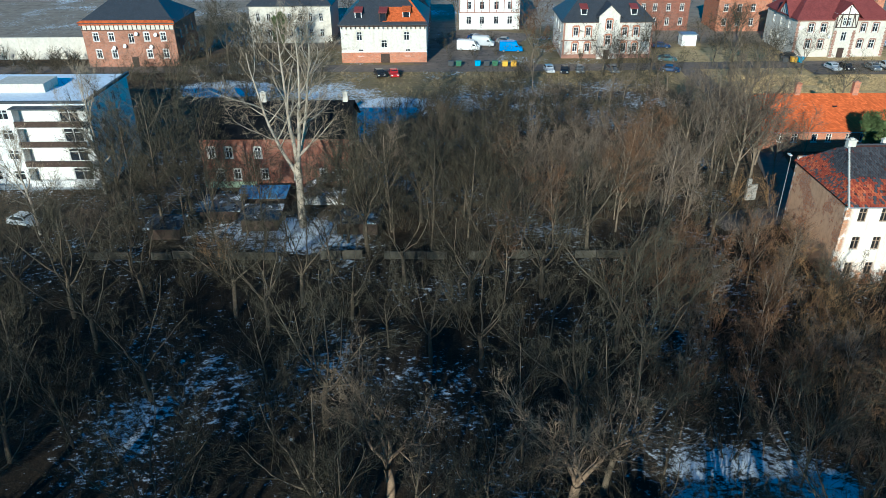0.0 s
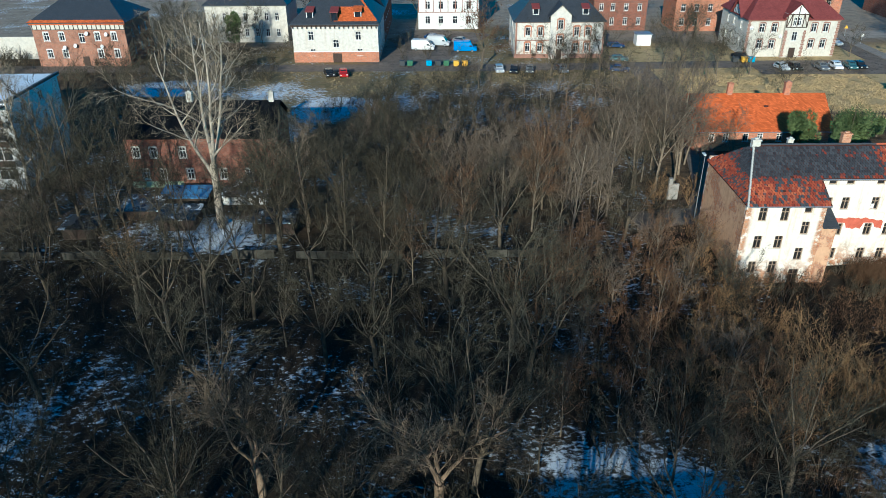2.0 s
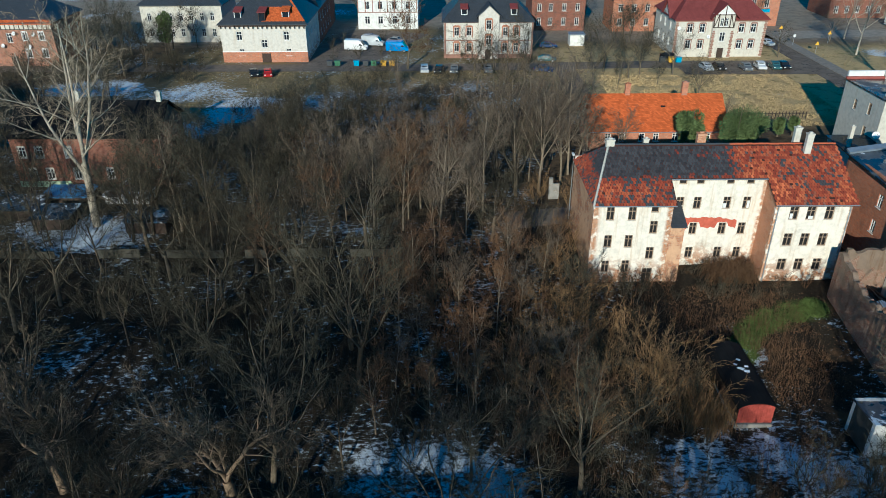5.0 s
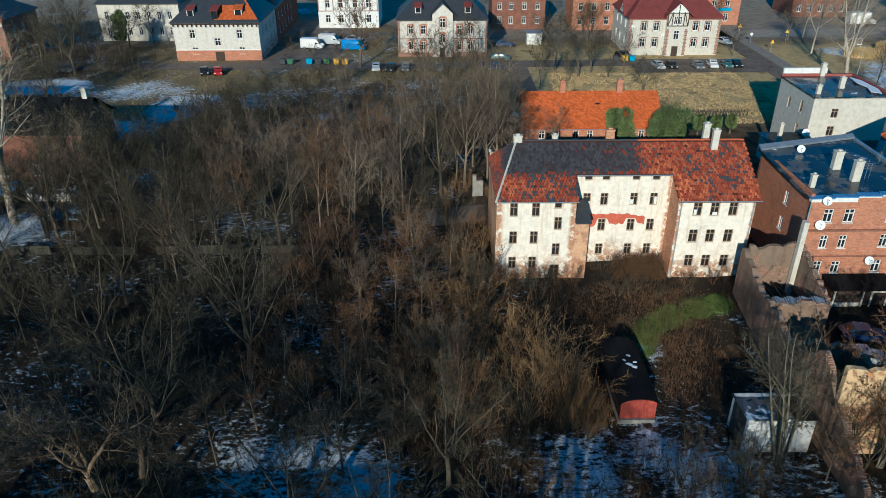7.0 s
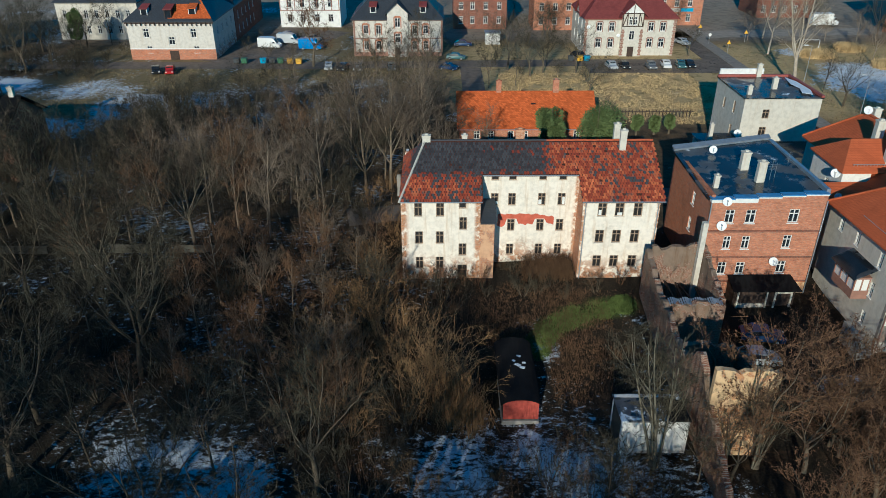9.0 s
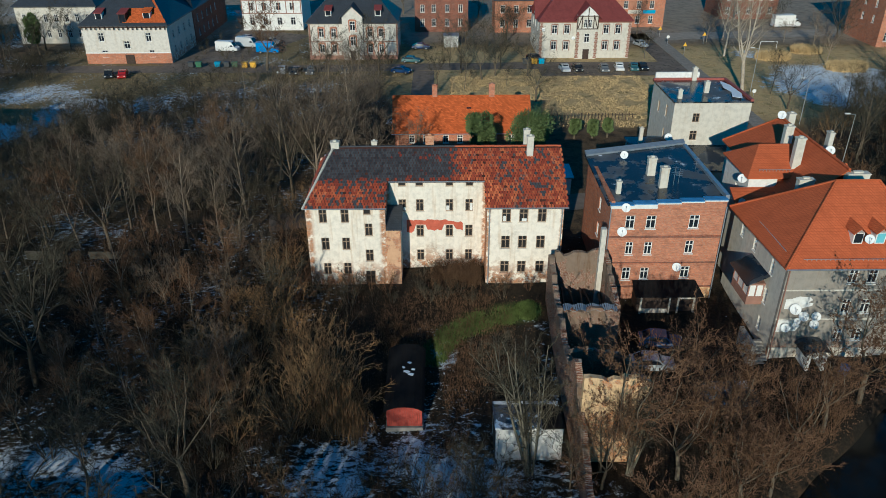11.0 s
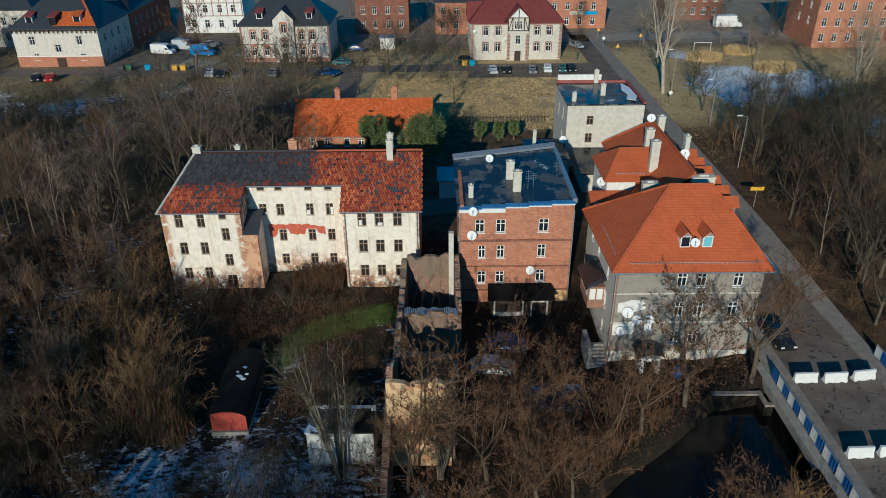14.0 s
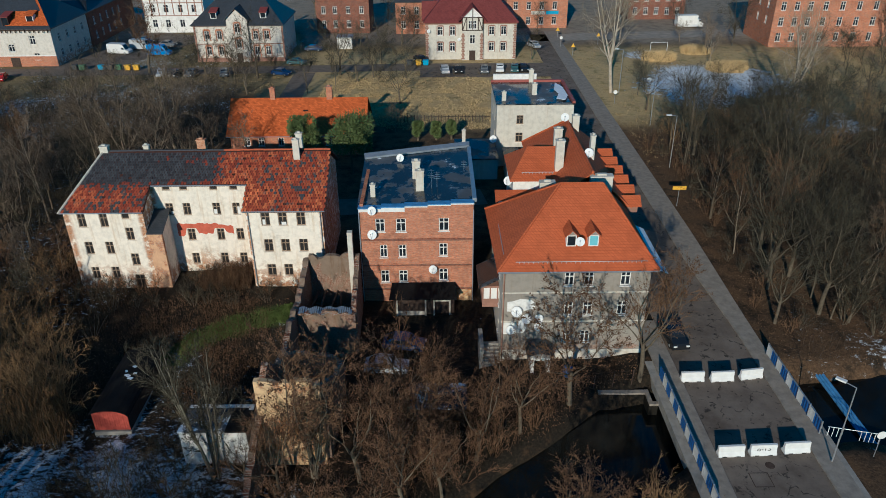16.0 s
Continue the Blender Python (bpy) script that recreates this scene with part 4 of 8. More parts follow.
g.make("roof_edge", M_ZINC, bt, "grey metal roof edge")
chimney(bt, 79.35, 72.5, 10.2, 12.2, 0.85, 0.7), chimney(bt, 79.8, 69.2, 10.1, 12.4, 0.85, 0.6), chimney(bt, 74.9, 68.2, 10.0, 11.3, 0.5, 0.45)
g = Geo()
for z in (0.35, 3.25, 6.25):
    g.box(73.64, 65.21, z, 85.31, 65.266, z + 0.16)
g.box(73.64, 65.19, 6.42, 85.31, 65.266, 6.5)
g.make("string_course", M_BRICK_DARK, bt)
downpipe(bt, 73.62, 65.15, -1.5, 9.6), downpipe(bt, 85.3, 65.15, -1.5, 9.8)

# ---- grey house with a red hipped roof ----
gh = thing("hipped_house", (94.0, 55.0, -1.6), "grey rendered house with a red hipped tile roof", "house")
wins_g = [(93.1, 6.85, 93.98, 8.3), (94.88, 6.85, 95.76, 8.3), (93.28, 3.65, 94.08, 5.15), (95.02, 3.65, 95.9, 5.15), (93.3, 0.6, 94.1, 1.9), (95.0, 0.6, 95.9, 1.9), (98.2, 6.85, 99.1, 8.3), (98.2, 3.65, 99.1, 5.15)]
wall(gh, 87.5, 100.9, -1.6, 8.75, "front", 55.0, M_GREY, wins_g, "white")
wall(gh, 55.384, 68.0, -1.6, 8.75, "left", 87.5, M_PALE, [(57.6, 6.2, 58.2, 7.8), (61.8, 6.4, 62.5, 7.8), (57.6, 3.0, 58.2, 4.6), (65, 6.4, 65.7, 7.8), (57.6, 0, 58.2, 1.4)], "white")
wall(gh, 55.384, 68.0, -1.6, 8.75, "right", 100.9, M_GREY, win_rows((58, 61, 64), (6.6, 3.5, .5), .9, 1.4), "white")
slab(gh, [[(86.95, 54.4, 8.75), (101.4, 54.4, 8.75), (97.1, 60.9, 14.4), (93.1, 60.9, 14.4)],
          [(86.95, 54.4, 8.75), (93.1, 60.9, 14.4), (86.6, 67.5, 8.75)],
          [(101.4, 54.4, 8.75), (101.4, 67.5, 8.75), (97.1, 60.9, 14.4)],
          [(86.6, 67.5, 8.75), (93.1, 60.9, 14.4), (97.1, 60.9, 14.4), (101.4, 67.5, 8.75)]], M_RED_TILES, 0.14)


# details of the grey hipped house
def arch_roof(parent, x, z, rx, rz_, y0, y1, mat, name, label="", lo=0.0, hi=1.0, tilt=0.0):
    """A bent sheet over a round-topped building, one connected skin with thickness."""
    g = Geo()
    n = 10
    for k, (y, dz) in enumerate(((y0, 0), (y1, tilt))):
        for t in (0, .07):
            for i in range(n + 1):
                w = math.pi * (lo + (hi - lo) * i / n)
                g.v.append((x - rx * math.cos(w), y, z + rz_ * math.sin(w) + t + dz))
    m = n + 1
    for i in range(n):
        g.f += [(m + i, m + i + 1, 3 * m + i + 1, 3 * m + i), (i + 1, i, 2 * m + i, 2 * m + i + 1), (i, i + 1, m + i + 1, m + i), (2 * m + i + 1, 2 * m + i, 3 * m + i, 3 * m + i + 1)]
    g.f += [(0, m, 3 * m, 2 * m), (n, 2 * m + n, 3 * m + n, m + n)]
    return g.make(name, mat, parent, label)


def dormer_window(parent, x, y, z, w, h, depth, roof_m, pane_m=None):
    """A small gabled roof dormer with a white framed window."""
    g = Geo()
    g.box(x - w / 2, y, z, x + w / 2, y + depth, z + h)
    g.make("dormer", M_TRIM, parent)
    a = w / 2 + 0.18
    slab(parent, [[(x - a, y - .25, z + h - .02), (x, y - .25, z + h + a * .95), (x, y + depth + 1.4, z + h + a * .95), (x - a, y + depth + .6, z + h - .02)],
                  [(x + a, y + depth + .6, z + h - .02), (x, y + depth + 1.4, z + h + a * .95), (x, y - .25, z + h + a * .95), (x + a, y - .25, z + h - .02)]], roof_m, 0.08, "dormer_roof")
    Geo().box(x - w / 2 + .1, y - 0.02, z + .1, x + w / 2 - .1, y + 0.004, z + h - .08).make("dormer_pane", pane_m or M_GLASS, parent)


dormer_window(gh, 93.65, 56.1, 10.35, .9, 1.1, 1.5, M_RED_TILES)
# second pane: the sky's cyan reflection is painted as a flat colour
dormer_window(gh, 95.65, 56.1, 10.35, .9, 1.1, 1.5, M_RED_TILES, plain("sky_reflection_pane", (0.2, 0.5, 0.58), .1, 2.0, .4))
g = Geo()
for i in range(27):
    g.box(88.9 + i * 0.42, 54.95, 9.18, 88.95 + i * 0.42, 55.0, 9.42)
g.tube((88.6, 54.95, 9.42), (100.4, 54.95, 9.42), 0.03, 0.03, 5)
g.make("snow_guard", M_METAL, gh, "white metal snow guard rail")
g = Geo()
for i in range(14):
    g.box(87.5 + 0.1, 56.5 + i * 0.42, 9.3, 87.65, 56.55 + i * 0.42, 9.55)
g.tube((87.6, 56.3, 9.5), (87.6, 62.5, 9.5), 0.03, 0.03, 5)
g.make("snow_guard", M_METAL, gh)
g = Geo()
for a, b in (((86.95, 54.4, 8.8), (93.1, 60.9, 14.45)), ((101.4, 54.4, 8.8), (97.1, 60.9, 14.45)), ((93.1, 60.9, 14.45), (97.1, 60.9, 14.45)), ((86.6, 67.5, 8.8), (93.1, 60.9, 14.45))):
    g.tube(a, b, 0.12, 0.12, 6)
g.make("ridge", M_RED_TILES, gh)
g = Geo()
g.box(87.48, 54.94, 6.1, 100.92, 54.996, 6.24).box(87.48, 54.94, 2.95, 100.92, 54.996, 3.1)
g.make("string_course", M_PALE, gh)
Geo().box(87.48, 54.88, -1.6, 100.95, 54.996, -0.2).make("plinth", M_PALE, gh)
g = Geo()
rng = random.Random(5)
pts = [(88.0, 4.15), (89.4, 4.05), (89.9, 4.3), (90.55, 4.5), (90.6, 4.75), (90.1, 4.85), (90.5, 5.1), (90.2, 5.4), (89.2, 5.5), (88.5, 5.25), (88.0, 5.2)]
g.prism([(x, 54.99, z) for x, z in pts], 0, 0.006, 0)
g.prism([(x, 54.99, z) for x, z in ((87.7, 1.6), (89.6, 1.7), (89.9, 2.3), (89.3, 2.9), (87.7, 2.9))], 0, 0.006, 0)
g.make("plaster_patch", M_WHITE, gh, "pale bare patch of fresh plaster")
downpipe(gh, 87.62, 54.85, -1.5, 8.7, M_TRIM_RED), gutter(gh, (87.0, 54.33, 8.68), (101.4, 54.33, 8.68))
chimney(gh, 92.6, 65.2, 9.6, 12.7, 1.5, .7), chimney(gh, 98.2, 66.2, 9.3, 12.9, 2.2, .8)
slab(gh, [[(101.42, 54.6, 8.7), (102.3, 54.6, 8.3), (102.3, 63.5, 8.3), (101.42, 63.5, 8.7)]], M_SNOW, .06, "side_canopy", "pale sheet along the eave")
# glazed timber bay on the side wall
g = Geo()
g.box(85.9, 58.2, 2.6, 87.48, 62.0, 3.5).box(85.9, 58.2, 4.75, 87.48, 62.0, 4.95)
for x, y in ((85.9, 58.2), (85.9, 59.4), (85.9, 60.7), (85.9, 61.88), (86.6, 58.2), (87.3, 58.2)):
    g.box(x, y, 3.5, x + .12, y + .12, 4.75)
g.make("bay", M_TRIM_RED, gh, "brown timber bay with white panes")
Geo().box(85.98, 58.26, 3.5, 87.48, 61.95, 4.74).make("bay_pane", M_TRIM, gh)
slab(gh, [[(85.5, 57.8, 4.96), (87.48, 57.8, 6.0), (87.48, 62.3, 6.0), (85.5, 62.3, 4.96)]], M_FELT, 0.1, "bay_roof")
# porch with dark barrel roof, steps beside it
g = Geo()
g.box(90.2, 52.8, -1.9, 90.5, 54.87, 0.4).box(91.7, 52.8, -1.9, 92.0, 54.87, 0.4).box(90.5, 52.8, 0.1, 91.7, 54.87, 0.4)
g.make("porch", M_TRIM, gh, "white plastered entrance porch")
arch_roof(gh, 91.1, 0.42, 1.3, 0.62, 52.5, 54.87, M_FELT, "porch_roof")
for i in range(7):
    Geo().box(85.9, 54.3 + i * 0.32, -2.0, 87.45, 54.618 + i * 0.32, -1.55 + i * 0.2).make("step", M_CONCRETE, gh)
Geo().box(85.5, 54.2, -2.0, 85.896, 57.4, 0.6).make("step_wall", M_CONCRETE, gh)
for x, z, r in ((88.95, 4.35, .52), (89.9, 3.55, .46), (91.05, 3.55, .43), (91.05, 2.68, .43), (88.45, 2.3, .43), (89.4, 3.05, .3)):
    dish((x, 54.97, z), -14, r * 0.98)
dish((94.4, 55.9, 11.1), -14, 0.42, label="grey satellite dish on the tiled roof")

# ---- rear wing of the hipped house ----
rw = thing("rear_wing", (97, 68.3, -1.2), "pale rendered rear wing with steep red tile roofs", "house")
wall(rw, 68.6, 86.0, -1.2, 9.0, "left", 93.0, M_PALE, [(80, 5, 80.9, 6.4), (83, 5, 83.9, 6.4)])
wall(rw, 68.6, 86.0, -1.2, 9.0, "right", 101.4, M_PALE, win_rows((70.5, 73.5, 76.5, 79.5, 82.5), (0.6, 3.6, 6.4), .9, 1.4))
wall(rw, 93.0, 101.4, -1.2, 9.0, "back", 86.38, M_PALE)
wall(rw, 93.0, 101.4, -1.2, 9.0, "front", 68.216, M_PALE)
slab(rw, [[(92.5, 67.0, 9.0), (97.3, 66.2, 13.3), (97.3, 82.6, 13.3), (92.5, 86.9, 9.0)], [(101.9, 86.9, 9.0), (97.3, 82.6, 13.3), (97.3, 66.2, 13.3), (101.9, 67.0, 9.0)],
          [(92.5, 86.9, 9.0), (97.3, 82.6, 13.3), (101.9, 86.9, 9.0)]], M_RED_TILES, 0.14)
g = Geo()
g.tube((97.3, 66.2, 13.36), (97.3, 82.6, 13.36), 0.15, 0.15, 6).tube((97.3, 82.6, 13.36), (92.5, 86.9, 9.05), 0.12, 0.12, 6)
g.make("ridge", M_RED_TILES, rw)
for i in range(6):
    y = 67.3 + i * 2.75
    g = Geo()
    g.box(99.0, y, 8.3, 102.6, y + 1.3, 9.2)
    g.make("dormer", M_TRIM_RED, rw)
    slab(rw, [[(98.2, y - .35, 9.15), (102.9, y - .35, 9.15), (102.9, y + .65, 10.0), (98.2, y + .65, 10.0)],
              [(98.2, y + 1.65, 9.15), (98.2, y + .65, 10.0), (102.9, y + .65, 10.0), (102.9, y + 1.65, 9.15)]], M_RED_TILES, 0.1, "dormer_roof")
wall(rw, 89.9, 93.0, -1.2, 10.4, "front", 71.6, M_WHITE, [(90.9, 6.6, 91.6, 8.0)])
wall(rw, 71.984, 78.0, -1.2, 10.4, "left", 89.9, M_WHITE, [(74, 7, 74.8, 8.4), (74, 4, 74.8, 5.4)])
wall(rw, 89.9, 93.0, -1.2, 10.4, "back", 78.384, M_WHITE)
slab(rw, [[(89.5, 71.1, 10.4), (95.4, 71.1, 10.4), (95.4, 74.9, 12.9), (91.7, 74.9, 12.9)], [(95.4, 78.8, 10.4), (89.5, 78.8, 10.4), (91.7, 74.9, 12.9), (95.4, 74.9, 12.9)],
          [(89.5, 78.8, 10.4), (89.5, 71.1, 10.4), (91.7, 74.9, 12.9)]], M_RED_TILES, 0.13)
g = Geo()
for i in range(10):
    g.box(90.9 + i * .36, 71.7, 10.9, 90.95 + i * .36, 71.75, 11.12)
g.tube((90.8, 71.72, 11.1), (94.3, 71.72, 11.1), .03, .03, 5)
g.make("snow_guard", M_METAL, rw)
for x, y, z0, z1, a, b in ((95.2, 76.0, 11.2, 14.5, .9, .7), (94.9, 72.4, 10.8, 14.4, .9, .7), (98.6, 73.5, 11.8, 14.6, .5, .8), (98.3, 82.3, 11.9, 13.9, .8, .7)):
    chimney(rw, x, y, z0, z1, a, b)
dish((98.0, 72.0, 13.3), -14, .5, label="white satellite dish on a chimney"), dish((97.0, 82.2, 13.9), -14, .5, label="white satellite dish on a chimney"), dish((89.6, 72.5, 9.9), -30, .5), dish((88.6, 69.2, 8.6), -30, .38)
slab(rw, [[(87.9, 68.6, 8.0), (92.8, 68.6, 8.6), (92.8, 71.4, 9.2), (87.9, 71.4, 9.2)]], M_RED_TILES, 0.15, "link_roof")
Geo().box(88.2, 68.7, -1.2, 92.7, 71.3, 8.0).make("link_wall", M_PALE, rw)

# dishes and aerials of the brick tenement
dish((75.1, 65.2, 9.9), -14, .46), dish((75.0, 65.2, 7.2), -14, .5), dish((81.2, 65.2, 3.0), -14, .46), dish((77.5, 77.2, 10.9), -14, .45, label="white satellite dish on the felt roof")
for x, y, h in ((81.0, 69.5, 2.2), (81.6, 69.8, 1.8), (84.6, 73.5, 1.6)):
    a = thing("aerial", (x, y, 10.3), "thin metal television aerial on the felt roof", "aerial", "roof aerials")
    Geo().tube((x, y, 10.1), (x, y, 10.3 + h), .025, .02, 5).make("mast", M_METAL, a)
    g = Geo()
    for k in range(4):
        g.tube((x - .35, y, 10.3 + h * (.55 + .12 * k)), (x + .35, y, 10.3 + h * (.55 + .12 * k)), .012, .012, 4)
    g.make("rods", M_METAL, a)
lt = thing("lean_to", (80, 62.6, -2.4), "shaded lean-to with a black felt roof and pale door frames", "shed")
Geo().box(76.9, 63.1, -2.4, 83.3, 65.05, 0.75).make("wall", M_TIMBER, lt)
slab(lt, [[(76.5, 62.4, .85), (83.6, 62.4, .85), (83.4, 65.05, 1.3), (76.7, 65.05, 1.3)]], M_BLACK_FELT, .1, "roof")
Geo().box(77.2, 62.96, -2.4, 80.3, 63.09, -1.0).make("front_panel", M_PALE, lt)
for x in (77.2, 80.2, 81.1, 82.75):
    Geo().box(x, 62.8, -2.4, x + .16, 62.95, .8).make("post", M_PALE, lt)
Geo().box(81.28, 62.82, .3, 82.74, 62.94, .5).make("lintel", M_PALE, lt)
Geo().box(83.6, 65.16, -2.0, 85.2, 65.262, .3).make("plaster_patch", M_OCHRE, bt, "patch of ochre plaster on the wall base")
post = thing("wall_pier", (72.95, 63.2, -1.5), "pale rendered chimney pier on the ruined wall", "pier")
Geo().box(72.5, 63.4, -2.4, 73.0, 64.0, 8.2).make("shaft", M_CHIMNEY, post)

# ---- ruin without a roof ----
M_RUIN = worn_plaster("ruin_plaster", (0.22, 0.165, 0.12), brick=(0.22, 0.09, 0.05), ground=0.5, amount=1.8, grime=0.95)
ruin = thing("ruined_building", (70.5, 43.3, -2.4), "roofless ruin of crumbling brick and plaster walls", "ruin")


def broken_wall(a, b, z0, heights, thick, mat, name="wall", seed=1):
    """A wall between two points whose top crumbles unevenly; heights along it."""
    rng = random.Random(seed)
    g = Geo()
    a, b = Vector((*a, 0)), Vector((*b, 0))
    L = (b - a).length
    d = (b - a).normalized()
    n_ = Vector((-d.y, d.x, 0))
    n = max(4, int(L / 0.45))
    hs = [np.interp(i / n, [k / (len(heights) - 1) for k in range(len(heights))], heights) + rng.uniform(-.25, .25) for i in range(n + 1)]
    for i in range(n + 1):
        p = a + d * L * i / n
        for s in (-.5, .5):
            o = n_ * thick * s
            j = n_ * rng.uniform(-.05, .05)
            mid = z0 + (hs[i] - z0) * .5
            for z, w in ((z0, 0), (mid, 1), (hs[i] + rng.uniform(-.08, .08), .6)):
                g.v.append((p.x + o.x + j.x * w, p.y + o.y + j.y * w, z))
    for i in range(n):
        k, q = 6 * i, 6 * i + 6
        g.f += [(k, q, q + 1, k + 1), (k + 1, q + 1, q + 2, k + 2), (k + 4, k + 3, q + 3, q + 4)[::-1], (k + 5, k + 4, q + 4, q + 5)[::-1], (k + 2, q + 2, q + 5, k + 5)]
    e = 6 * n
    g.f += [(0, 1, 4, 3), (1, 2, 5, 4), (e + 1, e, e + 3, e + 4), (e + 2, e + 1, e + 4, e + 5)]
    return g.make(name, mat, ruin)


broken_wall((67.9, 65.2), (67.2, 36.5), -2.6, [4.6, 3.6, 2.8, 3.0, 2.2, 2.6, 5.2, 2.4, 1.2, -.6], .55, M_RUIN, seed=1)
broken_wall((68.2, 64.9), (72.9, 64.3), -2.2, [4.7, 4.9, 5.0, 5.6], .45, M_RUIN, seed=2)
broken_wall((73.3, 64.4), (73.4, 57.7), -2.2, [5.4, 4.6, 3.6, 2.8], .5, M_RUIN, seed=3)
broken_wall((68.0, 57.4), (73.6, 57.4), -2.2, [2.9, 2.7, 2.8, 2.6], .45, M_RUIN, seed=4)
broken_wall((67.6, 51.0), (72.7, 51.0), -2.4, [2.4, 2.6, 2.4, 2.0], .45, M_RUIN, seed=5)
broken_wall((67.3, 43.2), (72.4, 43.2), -2.8, [5.7, 5.9, 5.6, 5.9, 5.5], .5, M_OCHRE, "front_wall", seed=6)
broken_wall((72.5, 43.5), (72.9, 50.7), -2.6, [5.2, 4.0, 2.4, 2.1], .45, M_RUIN, seed=7)
rng = random.Random(8)
for i in range(5):
    Geo().obox(pose(68.8 + i * .95, 61.0 + rng.uniform(-.3, .3), 0.9 + rng.uniform(-.2, .2), rng.uniform(-4, 4), rng.uniform(-4, 4), rng.uniform(-6, 6)), 0.16, 6.5, 0.18).make("beam", M_TIMBER, ruin)
for i in range(26):
    Geo().obox(pose(68.2 + i * .2, 57.6, 2.75 + 0.1 * math.sin(i), 12, 0, 0), 0.15, 0.9, 0.05).make("eaves_board", M_ZINC, ruin)
g = Geo()
for i in range(260):
    x, y = rng.uniform(68.0, 72.6), rng.uniform(44, 64)
    g.obox(pose(x, y, -1.8 + rng.uniform(-.2, .8), rng.uniform(0, 60), rng.uniform(0, 60), rng.uniform(0, 180)), rng.uniform(.15, .6), rng.uniform(.15, .4), rng.uniform(.1, .25))
tagged(g.make("rubble", M_SIDE_BRICK, ruin), "brick rubble inside the ruin", kind="stuff")

# ---- sheds in the yard ----
rs = thing("red_shed", (53.1, 47.1, -2.8), "red board shed with a long dark felt roof", "shed")
for i in range(15):
    x = 51.6 + i * 0.205
    Geo().box(x, 47.1 + 0.01 * (i % 2), -2.55, x + 0.195, 47.18 + 0.01 * (i % 2), -0.75 + 0.22 * math.sin(math.pi * (i + .5) / 15)).make("board", M_REDWOOD, rs)
Geo().box(51.6, 47.19, -3.0, 51.75, 55.5, -0.75).box(54.5, 47.19, -3.0, 54.65, 55.5, -0.75).box(51.75, 55.3, -3.0, 54.5, 55.5, -.6).make("wall", M_TIMBER, rs)
Geo().box(51.5, 47.0, -3.1, 54.75, 55.6, -2.66).make("base", M_CONCRETE, rs)
arch_roof(rs, 53.1, -1.3, 1.9, 1.05, 46.85, 55.8, M_BLACK_FELT, "roof", "sagging black felt roof", .12, .88, .1)
for x, y, s in ((53.2, 51.6, .35), (53.6, 51.2, .3), (52.9, 52.2, .2), (53.8, 51.9, .2), (53.4, 52.9, .25)):
    Geo().obox(pose(x, y, -.17, 3, 4, x * 50), s * 1.6, s, .06).make("snow_patch", M_SNOW, rs)

ws = thing("white_shed", (63.3, 43.0, -2.2), "small white masonry shed with a snow-dusted felt roof", "shed")
wall(ws, 60.7, 66.1, -2.6, 0.75, "front", 43.0, M_WHITE, [])
# left wall takes dark concrete to paint that side's shade
wall(ws, 43.384, 46.0, -2.6, 0.75, "left", 60.7, M_OLD_CONCRETE), wall(ws, 43.384, 46.0, -2.6, 0.75, "right", 66.1, M_WHITE), wall(ws, 60.7, 66.1, -2.6, .75, "back", 46.384, M_WHITE)
slab(ws, [[(60.6, 42.9, 0.92), (64.4, 42.9, .92), (64.4, 46.5, 0.7), (60.6, 46.5, 0.7)]], M_SNOWY, 0.14, "roof", "felt roof dusted with snow")
slab(ws, [[(64.404, 42.9, 0.92), (66.15, 42.9, .92), (66.15, 46.5, 0.7), (64.404, 46.5, 0.7)]], M_BLACK_FELT, 0.14, "roof")

ts = thing("low_shed", (81.5, 47.5, -2), "low shed with a snow-covered roof under trees", "shed")
Geo().box(79.4, 47.6, -2.4, 83.8, 50.2, -0.9).make("wall", M_TIMBER, ts)
slab(ts, [[(79.1, 47.3, -.75), (84.1, 47.3, -.75), (84.1, 50.5, -.55), (79.1, 50.5, -.55)]], M_SNOWY, .12, "roof")

# ---- bridge furniture ----
M_BLUE = plain("blue_paint", (0.02, 0.09, 0.30), 0.25, 2.0, 0.5)
for side, x, y0, n in (("left", 101.7, 34.8, 15), ("right", 112.75, 43.45, 10)):
    rail = thing("bridge_railing", (x, y0, -.5), "bridge railing of alternating blue and white sheet panels", "railing", "bridge railings")
    for i in range(n):
        w = 0.97 if i % 2 else 1.16
        yy = y0 + (i // 2) * 2.15 + (1.17 if i % 2 else 0)
        g = Geo()
        m_ = 12 if not i % 2 else 6
        for side_ in (-.012, .012):
            for z in (-.38, .72):
                g.v += [(x + side_ + (.006 if i % 2 else .02) * (1 if (k // 2) % 2 else -1), yy + (w - .01) * k / m_, z) for k in range(m_ + 1)]
        q = m_ + 1
        for k in range(m_):
            g.f += [(k, q + k, q + k + 1, k + 1), (2 * q + k + 1, 3 * q + k + 1, 3 * q + k, 2 * q + k), (q + k, 3 * q + k, 3 * q + k + 1, q + k + 1), (k + 1, 2 * q + k + 1, 2 * q + k, k)]
        g.f += [(0, 2 * q, 3 * q, q), (m_, q + m_, 3 * q + m_, 2 * q + m_)]
        g.make("panel", M_TRIM if i % 2 else M_BLUE, rail, "white panel" if i % 2 else "blue panel")
    for i in range(n // 2 + 1):
        Geo().box(x - .06, y0 + i * 2.15 - .06, -0.47, x + .06, y0 + i * 2.15 - .006, 0.85).make("post", M_METAL, rail)
    Geo().box(x - .05, y0, .74, x + .05, y0 + n // 2 * 2.15, .8).make("handrail", M_METAL, rail)
fence = thing("picket_rail", (114.5, 42.6, -.5), "white bar railing on the river bank", "railing")
